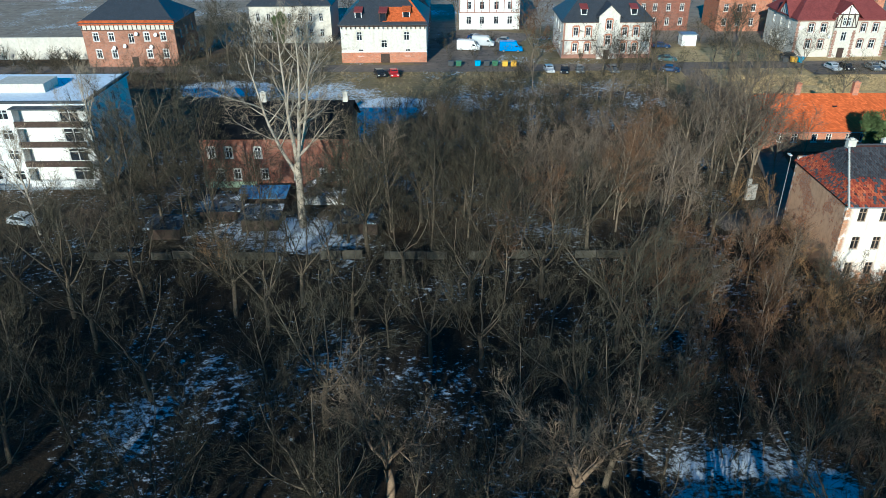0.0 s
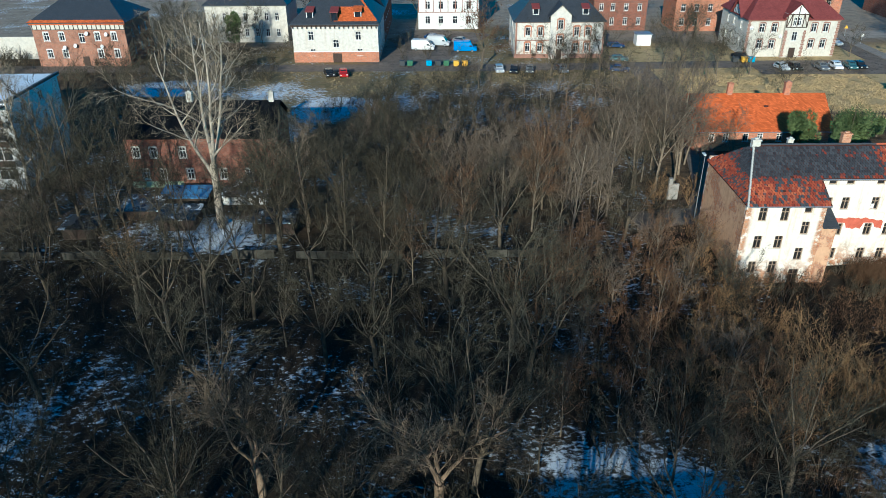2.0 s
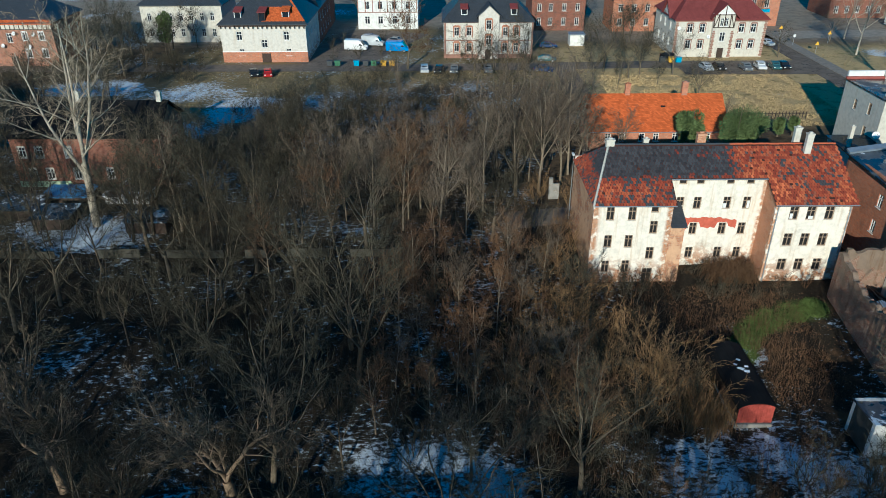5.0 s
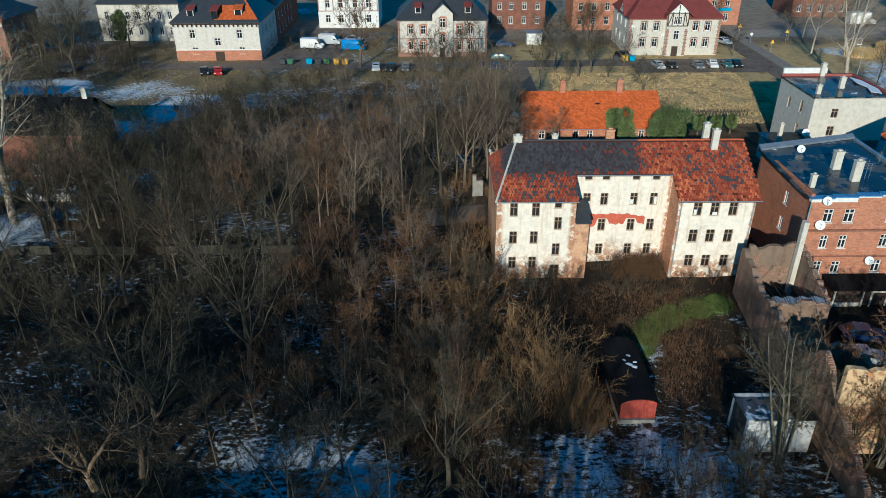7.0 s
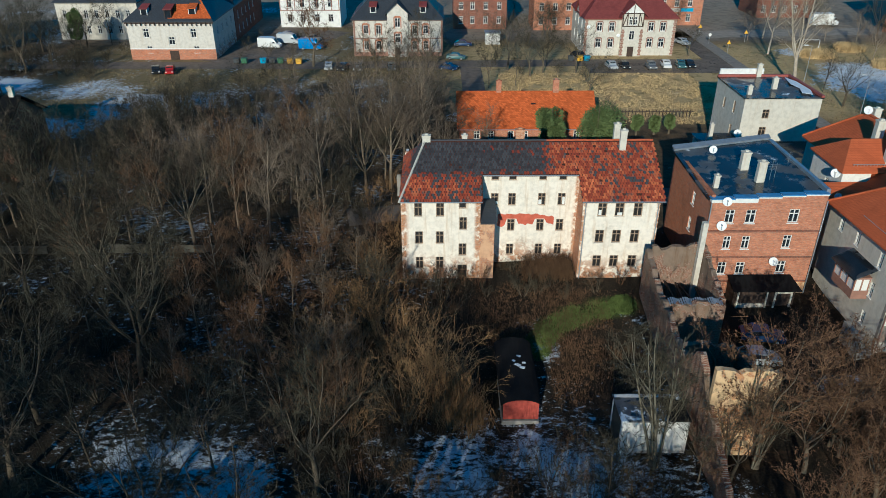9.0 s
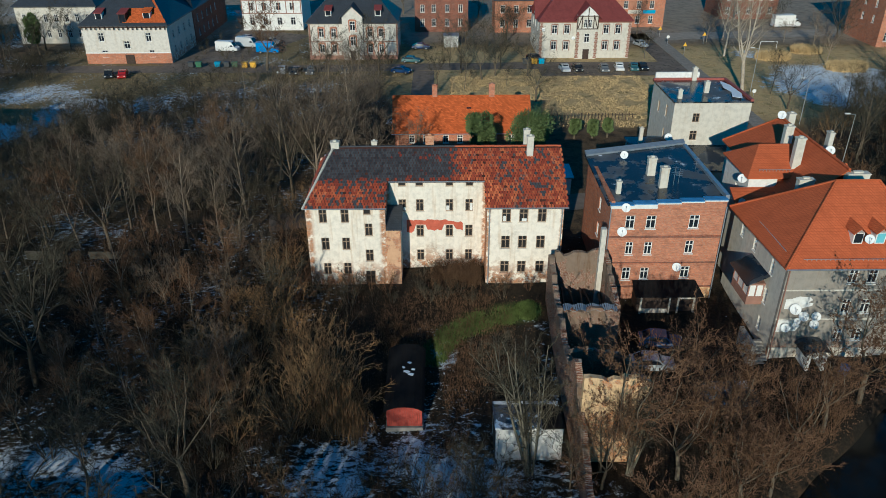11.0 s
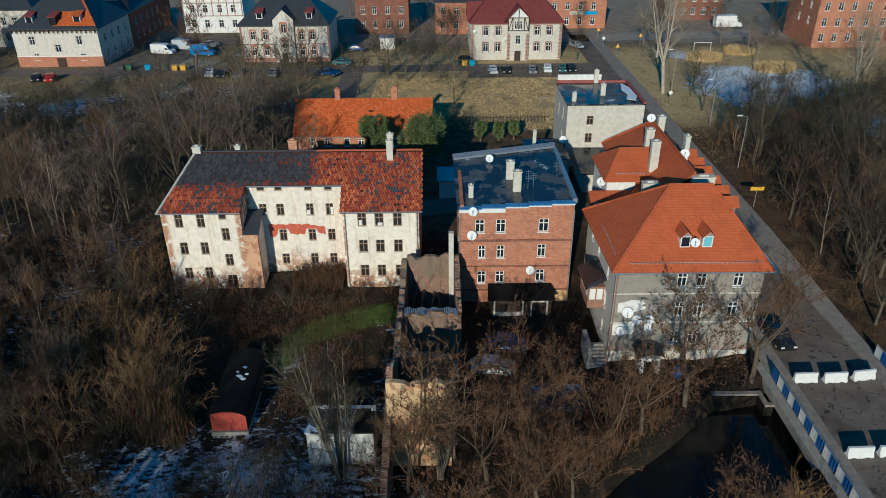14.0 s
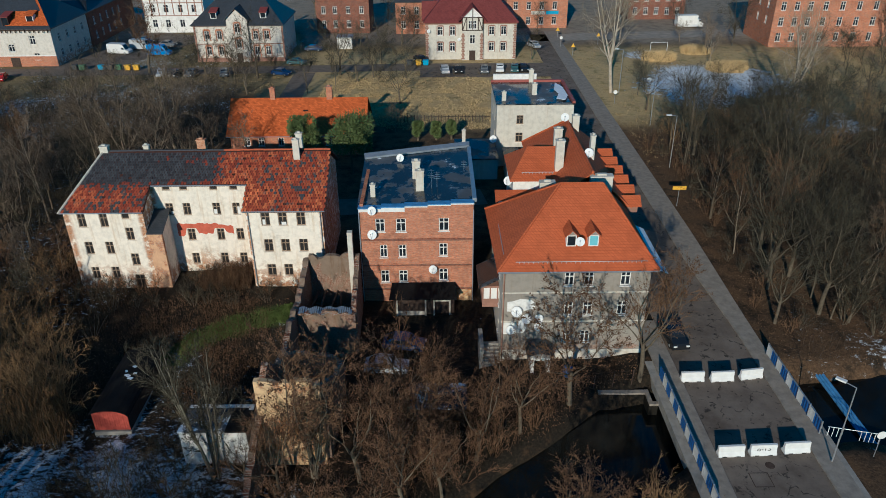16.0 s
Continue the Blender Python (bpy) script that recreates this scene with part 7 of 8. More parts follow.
def make_tree(kind, seed, height, r, label, bark=None, twigs=None, leaves=None, leaf_n=0):
    rng = random.Random(seed)
    trunk, crown, fol = Geo(), Geo(), Geo()
    up = Vector((rng.uniform(-.06, .06), rng.uniform(-.06, .06), 1)).normalized()
    limbs = []
    if kind == "spread":
        t = limb(trunk, Vector((0, 0, -0.4)), up, height * 0.34, r, r * 0.75, 4, 8, rng, 0.08)
        top, d, rr = t[-1]
        n = rng.randint(4, 6)
        for i in range(n):
            w = 2 * math.pi * (i + rng.uniform(-.3, .3)) / n
            out = Vector((math.cos(w), math.sin(w), rng.uniform(0.9, 1.9))).normalized()
            limbs.append(limb(trunk, top - d * rng.uniform(0, height * .08), out, height * rng.uniform(.5, .66), rr * rng.uniform(.38, .56), 0.025, 8, 6, rng, 0.24, 0.1))
        n1, n2, n3, l1, a1, fine = 9, 6, 8, height * 0.22, 42, 0.0125
    elif kind == "upright":
        t = limb(trunk, Vector((0, 0, -0.4)), up, height, r, 0.02, 8, 6, rng, 0.05, 0.03)
        limbs = [t]
        for i in range(9):
            k = 0.22 + 0.6 * i / 9
            p, d, rr = along(t, k)
            limbs.append(limb(trunk, p, spray(d, rng, 34), height * (0.42 - 0.25 * k) * rng.uniform(.8, 1.3), rr * .55, 0.015, 4, 5, rng, 0.1, 0.12))
        n1, n2, n3, l1, a1, fine = 6, 5, 7, height * 0.18, 34, 0.0125
    elif kind == "fork":
        t = limb(trunk, Vector((0, 0, -0.4)), up, height * 0.3, r, r * 0.82, 5, 9, rng, 0.06)
        top, d, rr = t[-1]
        for i in range(4):
            w = 2 * math.pi * (i + rng.uniform(-.3, .3)) / 4
            out = Vector((math.cos(w), math.sin(w), rng.uniform(2.3, 5.0))).normalized()
            limbs.append(limb(trunk, top - d * rng.uniform(0, 2.0), out, height * rng.uniform(.56, .72), rr * rng.uniform(.5, .75), 0.04, 9, 7, rng, 0.12, 0.07))
        for lb in list(limbs):
            for i in range(8):
                p, d2, r2 = along(lb, rng.uniform(.12, .85))
                limbs.append(limb(trunk, p, spray(d2, rng, 46), height * rng.uniform(.13, .26), r2 * .55, 0.022, 6, 5, rng, 0.17, 0.06))
        n1, n2, n3, l1, a1, fine = 6, 6, 4, height * 0.09, 42, 0.014
    elif kind == "stems":
        for i in range(7):
            w, o = 6.283 * (i + rng.uniform(-.3, .3)) / 7, rng.uniform(.04, .17)
            d = Vector((math.cos(w) * o, math.sin(w) * o, 1)).normalized()
            limbs.append(limb(trunk, Vector((math.cos(w) * .2, math.sin(w) * .2, -0.3)), d, height * rng.uniform(.75, 1.05), r * rng.uniform(.6, 1), 0.02, 8, 6, rng, 0.06, 0.03))
        for lb in list(limbs):
            for i in range(6):
                p, d2, r2 = along(lb, rng.uniform(.3, .85))
                limbs.append(limb(trunk, p, spray(d2, rng, 30), height * rng.uniform(.12, .25), r2 * .5, 0.015, 4, 5, rng, 0.1, 0.1))
        n1, n2, n3, l1, a1, fine = 5, 5, 6, height * 0.1, 36, 0.012
    elif kind == "poplar":
        t = limb(trunk, Vector((0, 0, -0.4)), up, height * 0.95, r, 0.04, 10, 8, rng, 0.04, 0.02)
        limbs = [t]
        for i in range(13):
            k = 0.26 + 0.68 * i / 13
            p, d, rr = along(t, k)
            limbs.append(limb(trunk, p, spray(d, rng, 40), height * (0.5 - 0.34 * k) * rng.uniform(.85, 1.2), rr * .6, 0.025, 6, 6, rng, 0.1, 0.1))
        n1, n2, n3, l1, a1, fine = 9, 6, 7, height * 0.1, 42, 0.014
    elif kind == "dome":
        t = limb(trunk, Vector((0, 0, -0.4)), up, height * 0.26, r, r * 0.85, 4, 9, rng, 0.1)
        top, d, rr = t[-1]
        for i in range(4):
            w = 2 * math.pi * (i + rng.uniform(-.25, .25)) / 4
            out = Vector((math.cos(w), math.sin(w), rng.uniform(2.2, 3.8))).normalized()
            limbs.append(limb(trunk, top - d * rng.uniform(0, height * .05), out, height * rng.uniform(.5, .6), rr * rng.uniform(.45, .62), 0.03, 8, 6, rng, 0.26, 0.06))
        for lb in list(limbs):
            for i in range(7):
                p, d2, r2 = along(lb, .3 + .62 * (i + rng.random()) / 7)
                limbs.append(limb(trunk, p, spray(d2, rng, 52), height * rng.uniform(.17, .3), max(.03, r2 * .55), 0.016, 5, 5, rng, 0.24, 0.07))
        n1, n2, n3, l1, a1, fine = 7, 5, 6, height * 0.11, 44, 0.012
    elif kind == "round":
        t = limb(trunk, Vector((0, 0, -0.4)), up, height * 0.5, r, r * 0.5, 5, 6, rng, 0.07)
        for i in range(8):
            p, d, rr = along(t, 0.45 + 0.54 * (i + rng.random()) / 8)
            w = 2.4 * i + rng.uniform(-.4, .4)
            out = Vector((math.cos(w), math.sin(w), rng.uniform(.7, 2.2))).normalized()
            limbs.append(limb(trunk, p, out, height * rng.uniform(.32, .5), rr * .6, 0.014, 5, 4, rng, 0.2, 0.1))
        n1, n2, n3, l1, a1, fine = 8, 5, 7, height * 0.16, 42, 0.0125
    elif kind == "bank":
        t = limb(trunk, Vector((0, 0, -0.4)), up, height * 0.4, r, r * 0.7, 3, 5, rng, 0.08)
        top, d, rr = t[-1]
        for i in range(6):
            w = 2 * math.pi * (i + rng.uniform(-.3, .3)) / 6
            out = Vector((math.cos(w), math.sin(w), rng.uniform(0.8, 2.2))).normalized()
            limbs.append(limb(trunk, top - d * rng.uniform(0, height * .15), out, height * rng.uniform(.45, .62), rr * .45, 0.03, 4, 4, rng, 0.2, 0.1))
        n1, n2, n3, l1, a1, fine = 6, 4, 3, height * 0.24, 44, 0.034
    else:  # bush
        for i in range(rng.randint(9, 13)):
            w, o = rng.uniform(0, 6.28), rng.uniform(0.15, 0.75)
            d = Vector((math.cos(w) * o, math.sin(w) * o, 1)).normalized()
            limbs.append(limb(trunk, Vector((math.cos(w) * .25, math.sin(w) * .25, -0.2)), d, height * rng.uniform(.7, 1.05), r, 0.01, 4, 4, rng, 0.12, 0.03))
        n1, n2, n3, l1, a1, fine = 4, 4, 5, height * 0.3, 30, 0.015
    for lb in limbs:
        for i in range(n1):
            p, d, rr = along(lb, 0.25 + 0.74 * (i + rng.random()) / n1)
            b1 = limb(crown, p, spray(d, rng, a1), l1 * rng.uniform(.6, 1.25), max(0.019, rr * .5), 0.01, 2, 3, rng, 0.22, 0.08)
            for j in range(n2):
                q, e, r2 = along(b1, 0.2 + 0.79 * (j + rng.random()) / n2)
                e2 = spray(e, rng, 38)
                e2 = (e2 + Vector((0, 0, 0.15))).normalized()
                l2 = l1 * rng.uniform(.3, .6)
                hair(crown, q, e2, l2, fine * 1.25, rng)
                for k in range(n3):
                    f = rng.uniform(.08, .95)
                    tip = q + e2 * l2 * f
                    hair(crown, tip, spray(e2, rng, 38), l2 * rng.uniform(.4, .85), fine, rng)
                    if leaves and rng.random() < leaf_n:
                        leaf(fol, tip + e2 * l2 * .2, rng, rng.uniform(.1, .19))
    ob = thing("bush" if kind == "bush" else "tree", (0, 0, 0), label, "bush" if kind == "bush" else "tree", "bushes" if kind == "bush" else "bare trees")
    trunk.make("stem" if kind == "bush" else "trunk", bark or M_BARK, ob, smooth=True)
    crown.make("crown", twigs or M_TWIG, ob)
    if leaves:
        fol.make("foliage", leaves, ob, "withered brown leaves")
    return ob


# tan bark paled so the front trunk looks struck by the sun
M_FRONT_BARK = plain("sunlit_tan_bark", (0.27, 0.2, 0.135), 0.45, 2.0, 0.9)
M_FRONT_TWIG = plain("brown_twigs", (0.17, 0.13, 0.085), 0.4, 0.7, 0.95)
M_STEM = plain("grey_green_bark", (0.17, 0.155, 0.115), 0.4, 2.0, 0.9)
MODELS = {
    "spread": [make_tree("spread", s, 13, 0.24, "bare broad-crowned tree in the winter wood") for s in (1, 2, 3, 4, 5)],
    "upright": [make_tree("round" if s < 13 else "upright", s, 11, 0.12, "slender bare tree in the winter wood") for s in (11, 12, 13, 14)],
    "bush": [make_tree("bush", s, 3.4, 0.03, "leafless brown bush in the undergrowth") for s in (21, 22, 23)],
    "dry": [make_tree("spread", s, 11, 0.22, "tree with withered brown leaves", twigs=M_RUST_TWIG, leaves=M_DRY_LEAF, leaf_n=0.85) for s in (31, 32, 33)],
    "dry_bush": [make_tree("bush", s, 4.4, 0.035, "bush with withered brown leaves", M_BRUSH, M_RUST_TWIG, M_DRY_LEAF, 0.6) for s in (34, 35)],
    "gold": [make_tree("bush", s, 5.5, 0.04, "tall golden-brown bush of dry stems", M_GOLD, M_GOLD) for s in (41, 42)],
    "light": [make_tree("round" if s < 63 else "upright", s, 10.5, 0.13, "slender grey-brown tree in painted sunlit tones", M_SUNLIT_BARK, M_SUNLIT_TWIG) for s in (60, 61, 62, 63)],
    "rust": [make_tree("upright", s, 11, 0.11, "slender bare tree with red-brown twigs", M_SUNLIT_BARK, M_RUST_TWIG) for s in (64, 65)],
    "rust_bush": [make_tree("bush", s, 3.6, 0.03, "dense red-brown leafless thicket bush", M_RUST_TWIG, M_RUST_TWIG) for s in (24, 25)],
    "front": [make_tree("dome", 5, 12.5, 0.34, "bare tree with its trunk coloured as sunlit", M_FRONT_BARK, M_FRONT_TWIG)],
    "stems": [make_tree("stems", s, 12.5, 0.13, "tall tree of many grey-green stems", M_STEM, M_TWIG) for s in (71, 72)],
    "bank": [make_tree("bank", s, 14, 0.25, "unseen bare tree added to cast shade") for s in (81, 82, 83)],
    "poplar": [make_tree("poplar", 51, 27, 0.36, "tall pale-barked poplar without leaves", M_PALE_BARK, M_PALE_TWIG)],
    "fork": [make_tree("fork", 57, 27, 0.46, "great pale-barked forked tree without leaves", M_PALE_BARK, M_PALE_TWIG)],
}
USED = set()


def plant(kind, x, y, scale=1.0, which=None, rng=random.Random(77)):
    i = rng.randrange(len(MODELS[kind])) if which is None else which
    m = pose(x, y, ground_height(x, y), rng.uniform(-3, 3), rng.uniform(-3, 3), rng.uniform(0, 360))
    src = MODELS[kind][i]
    if (kind, i) not in USED:
        USED.add((kind, i))
        ob = src
        ob.matrix_basis = m
    else:
        ob = copy_thing(src, m)
    ob.scale = (scale, scale, scale * rng.uniform(.92, 1.1))
    return ob


BUILT = [(40, 52.2, 66, 83), (52.2, 61, 70.6, 83), (61, 71, 66, 83), (72, 87, 63.5, 82), (85.5, 103, 53, 90), (88, 104, 99, 114), (47, 72, 104, 119), (-37, -9, 88, 106), (-66, -44, 84, 115), (99, 116, 20, 170), (64, 78, 36, 68), (50, 56.5, 45, 57), (59, 68, 41, 50),
         (38, 56, 80, 92), (49, 58, 84, 160)]


def free(x, y, pad=0.5):
    return not any(a - pad < x < b + pad and c - pad < y < d + pad for a, b, c, d in BUILT) and not (x > 70 and river_distance(x, y) < 6)


def scatter(kind_weights, n, x0, x1, y0, y1, smin, smax, seed, gap=2.0, test=None):
    rng = random.Random(seed)
    done = []
    tries = 0
    while len(done) < n and tries < n * 30:
        tries += 1
        x, y = rng.uniform(x0, x1), rng.uniform(y0, y1)
        if not free(x, y) or (test and not test(x, y)) or any((x - a) ** 2 + (y - b) ** 2 < gap * gap for a, b in done):
            continue
        done.append((x, y))
        kind = rng.choices([k for k, _ in kind_weights], [w for _, w in kind_weights])[0]
        plant(kind, x, y, rng.uniform(smin, smax), rng=rng)



def conifer(x, y, height, width, seed):
    rng = random.Random(seed)
    z = ground_height(x, y)
    ob = thing("conifer", (x, y, z), "dense round green conifer behind the tenement", "tree", "conifers")
    Geo().tube((x, y, z - .3), (x, y, z + height * .9), .22, .04, 8).make("trunk", M_BARK, ob)
    g = Geo()
    lobes = [(Vector((x + rng.uniform(-.5, .5) * width * .7, y + rng.uniform(-.5, .5) * width * .7, z + height * rng.uniform(.3, .82))), width * rng.uniform(.2, .34)) for _ in range(16)]
    lobes.append((Vector((x, y, z + height * .6)), width * .38))
    for c, r in lobes:
        for _ in range(420):
            d = Vector((rng.gauss(0, 1), rng.gauss(0, 1), rng.gauss(0, 1))).normalized()
            p = c + d * r * rng.uniform(.7, 1.08)
            e = (d + Vector((rng.uniform(-.6, .6), rng.uniform(-.6, .6), rng.uniform(-.2, .8)))).normalized()
            s = e.orthogonal().normalized() * rng.uniform(.05, .1)
            n = len(g.v)
            l = rng.uniform(.25, .5)
            g.v += [tuple(p - s), tuple(p + s), tuple(p + e * l)]
            g.f.append((n, n + 1, n + 2))
    g.make("crown", M_NEEDLES, ob)
    return ob


def weeping(x, y, height, width, seed):
    """A tall mound of golden stems that hang down."""
    rng = random.Random(seed)
    z = ground_height(x, y)
    ob = thing("weeping_bush", (x, y, z), "tall mound of golden-brown hanging stems", "bush", "bushes")
    st, hang = Geo(), Geo()
    for i in range(26):
        w = rng.uniform(0, 6.28)
        o = rng.uniform(.1, .5) * width
        top = Vector((x + math.cos(w) * o, y + math.sin(w) * o, z + height * rng.uniform(.55, 1.0) * (1 - .25 * o / width)))
        st.tube((x + math.cos(w) * .3, y + math.sin(w) * .3, z - .2), top, .05, .02, 4, False)
        for j in range(55):
            p = top + Vector((rng.gauss(0, .5), rng.gauss(0, .5), rng.uniform(-.8, .3)))
            d = Vector((rng.gauss(0, .3), rng.gauss(0, .3), rng.choice((-1, -1, -1, .9)))).normalized()
            hair(hang, p, d, rng.uniform(.8, 2.6) * height / 6, .022, rng)
    st.make("stem", M_BARK, ob)
    hang.make("crown", M_HANG, ob)


def joined_wood(name, label, kinds, n, x0, x1, y0, y1, smin, smax, seed, gap, test=None):
    """Trees too far off or too hidden to count, in one mesh a material."""
    rng = random.Random(seed)
    spots, packs, tries = [], {}, 0
    while len(spots) < n and tries < n * 40:
        tries += 1
        x, y = rng.uniform(x0, x1), rng.uniform(y0, y1)
        if not free(x, y) or (test and not test(x, y)) or any((x - a) ** 2 + (y - b) ** 2 < gap * gap for a, b in spots):
            continue
        spots.append((x, y))
        k = rng.uniform(smin, smax)
        m = pose(x, y, ground_height(x, y), rng.uniform(-3, 3), rng.uniform(-3, 3), rng.uniform(0, 360)) @ Matrix.Diagonal((k, k, k, 1))
        mm = np.array(m)
        for part_ in rng.choice(MODELS[rng.choice(kinds)]).children:
            me = part_.data
            co = np.empty(len(me.vertices) * 3)
            me.vertices.foreach_get("co", co)
            co = co.reshape(-1, 3) @ mm[:3, :3].T + mm[:3, 3]
            g = packs.setdefault(me.materials[0].name, (me.materials[0], Geo()))[1]
            n0 = len(g.v)
            g.v += [tuple(c) for c in co]
            g.f += [tuple(n0 + i for i in p.vertices) for p in me.polygons]
    for mat, g in packs.values():
        tagged(g.make(name, mat), label, "trees", kind="stuff")


def blades(name, label, n, x0, x1, y0, y1, h, mat, seed, test=None, width=.05):
    """Rough grass: single blades in tufts."""
    rng = random.Random(seed)
    g = Geo()
    k = 0
    while k < n:
        x, y = rng.uniform(x0, x1), rng.uniform(y0, y1)
        k += .2
        if (test and not test(x, y)) or noise.noise(Vector((x * .3, y * .3, 7))) < rng.uniform(-.5, .3):
            continue
        z = ground_height(x, y)
        for _ in range(5):
            k += .2
            p = Vector((x + rng.gauss(0, .15), y + rng.gauss(0, .15), z))
            d = Vector((rng.gauss(0, .35), rng.gauss(0, .35), 1)).normalized()
            hair(g, p, d, h * rng.uniform(.5, 1.3), width, rng)
    tagged(g.make(name, mat), label, "grass", kind="stuff")


plant("fork", -17.5, 81.0, 1.12)
# trees out of view, added so their shadows fall on the near wood
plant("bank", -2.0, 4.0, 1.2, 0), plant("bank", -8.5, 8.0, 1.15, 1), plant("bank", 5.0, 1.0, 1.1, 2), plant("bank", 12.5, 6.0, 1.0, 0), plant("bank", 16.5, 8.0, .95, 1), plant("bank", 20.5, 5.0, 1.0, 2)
plant("front", 9.8, 38.8, 1.22), plant("front", -3.9, 40.3, 1.1, 0), plant("upright", 3.0, 36.0, 1.0)
plant("fork", 116.0, 139.1, .85), plant("poplar", 122.5, 168, .7), plant("fork", 146.5, 125.3, .75), plant("poplar", 142, 119, .58), plant("poplar", 128, 185, .6), plant("poplar", -46.8, 91.5, .68), plant("upright", -35.2, 80.9, 1.6), plant("upright", -27.6, 77.0, 1.3), plant("upright", -39.5, 84.5, 1.5), plant("upright", -31.5, 79.0, 1.35), plant("upright", -43.0, 88.0, 1.45), plant("light", -6.3, 79.7, 1.35), plant("poplar", -49.7, 79.1, .55), plant("upright", -9.5, 82, 1.35), plant("upright", -24.0, 79.0, 1.2), plant("upright", -21.2, 76.4, 1.1), plant("upright", -33.0, 85.5, 1.35), plant("upright", -12.2, 78.0, 1.1), plant("upright", -29.4, 84.0, 1.3)
plant("dry", 18.8, 157.0, 1.35, 0), plant("spread", 60.9, 153.8, .95), plant("spread", 74.6, 132.9, .75), plant("upright", 56, 140, 1.0), plant("upright", 58.5, 158, .9), plant("spread", 37.5, 156, .7)
plant("dry", 93.2, 48.6, 1.2, 1), plant("dry", 100.0, 51.2, 1.1, 2), plant("stems", 63.4, 42.0, 1.18, 0), plant("stems", 71.4, 41.8, .7, 1), plant("upright", 66.4, 40.2, .7, 1), plant("upright", 58.6, 37.4, .6, 2), plant("upright", 69.2, 42.0, .8, 0)
plant("spread", 33.0, 150.5, .9), plant("spread", 43.5, 152.0, 1.0), plant("upright", 39.5, 149.0, .95), plant("light", 53.5, 101.0, .8), plant("dry", 71.6, 41.8, 1.25), plant("dry", 75.2, 41.2, .95), plant("dry", 78.5, 44.0, .9), plant("dry", 68.9, 40.2, .7), plant("light", 74.5, 117, .6), plant("spread", 103.5, 166, .6), plant("spread", 101, 128, .5)
conifer(62.4, 99.5, 9.6, 3.8, 1), conifer(69.0, 99.0, 10.8, 5.6, 2), conifer(78.5, 112.5, 3.6, 1.3, 4), conifer(81.5, 112.8, 3.4, 1.2, 5), conifer(84, 113, 3.6, 1.1, 6), conifer(-38, 172, 11, 3.2, 7)
joined_wood("woodland", "belt of small bare trees before the lawn", ["upright", "upright", "spread", "light"], 34, 0, 47, 108, 146, .5, .8, 151, 3.4, lambda x, y: y < 132 or x > 12)
scatter([("bush", 1)], 9, 52.5, 60.5, 68.6, 70.3, .3, .5, 141, .9)
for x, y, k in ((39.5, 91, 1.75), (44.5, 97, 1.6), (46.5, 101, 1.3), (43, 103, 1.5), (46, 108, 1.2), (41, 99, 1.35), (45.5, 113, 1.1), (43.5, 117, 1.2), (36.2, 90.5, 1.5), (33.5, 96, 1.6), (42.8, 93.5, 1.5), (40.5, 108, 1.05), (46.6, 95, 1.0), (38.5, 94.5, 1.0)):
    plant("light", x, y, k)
for x, y, k in ((43.0, 86.4, .55), (38.6, 86.8, .6), (44.6, 90.5, .6), (39.8, 89.8, .55), (37.2, 84.2, .6), (41.2, 74.5, .6), (40.4, 78.0, .65), (39.6, 71.0, .7)):
    plant("gold", x, y, k)
plant("gold", 97.5, 35.5, .7), plant("gold", 99.0, 34.2, .6)
weeping(47.2, 46.4, 5.4, 4.2, 1), weeping(48.8, 45.6, 4.4, 2.4, 3)
for x, y, k in ((45.9, 48.6, 1.25), (44.3, 50.5, 1.2), (47.2, 50.6, 1.0), (45.5, 53.2, 1.1), (43.2, 47.2, 1.05), (47.8, 47.8, .95), (42.5, 53.5, .9)):
    plant("gold", x, y, k)
scatter([("spread", 5), ("upright", 2)], 84, -72, 40, 22, 71, 0.85, 1.2, 101, 4.4, lambda x, y: not (x > 22 and y > 42) and y < 71)
scatter([("rust", 3), ("light", 2), ("upright", 1)], 34, 20, 40, 42, 72, 0.5, 0.85, 121, 2.5)
scatter([("rust_bush", 3), ("bush", 1)], 44, 18, 42, 52, 74, 0.7, 1.2, 124, 1.8)
scatter([("spread", 2), ("upright", 3)], 18, -11, 8, 75, 91, 0.85, 1.2, 102, 3.3)
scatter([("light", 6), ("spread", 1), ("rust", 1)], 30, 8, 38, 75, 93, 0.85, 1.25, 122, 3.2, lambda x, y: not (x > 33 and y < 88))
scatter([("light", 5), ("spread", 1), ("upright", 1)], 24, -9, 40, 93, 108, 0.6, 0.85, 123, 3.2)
joined_wood("woodland", "far side of the bare wood", ["light", "light", "spread"], 10, -2, 42, 100, 110, .5, .75, 137, 3.4)
joined_wood("woodland", "low brush before the lawn", ["bush"], 40, -10, 46, 112, 128, .7, 1.3, 138, 1.8)
# these four woods stand below the view, added as shadow casters
joined_wood("woodland", "unseen bare wood added to shade the near ground", ["bank"], 40, -100, 16, -16, 13, 1.0, 1.3, 131, 5.0)
joined_wood("woodland", "unseen bare wood added to shade the near ground", ["bank"], 7, 16, 50, -16, 10, .9, 1.2, 141, 6)
joined_wood("woodland", "unseen bare wood added to shade the near ground", ["bank"], 22, -100, -24, -8, 14, 1.0, 1.3, 144, 5.0)
joined_wood("woodland", "unseen bare trees added to shade the sheds", ["upright", "spread"], 16, 38, 78, 14, 29, .6, .85, 132, 3.5)
joined_wood("woodland", "thicket of bare trees between the villas", ["spread", "bush", "upright"], 24, -57, -25, 150, 182, .75, 1.1, 133, 2.6)
joined_wood("woodland", "thicket of bare trees between the villas", ["spread", "bush", "upright"], 14, 55, 76, 138, 192, .5, .85, 134, 3.0)
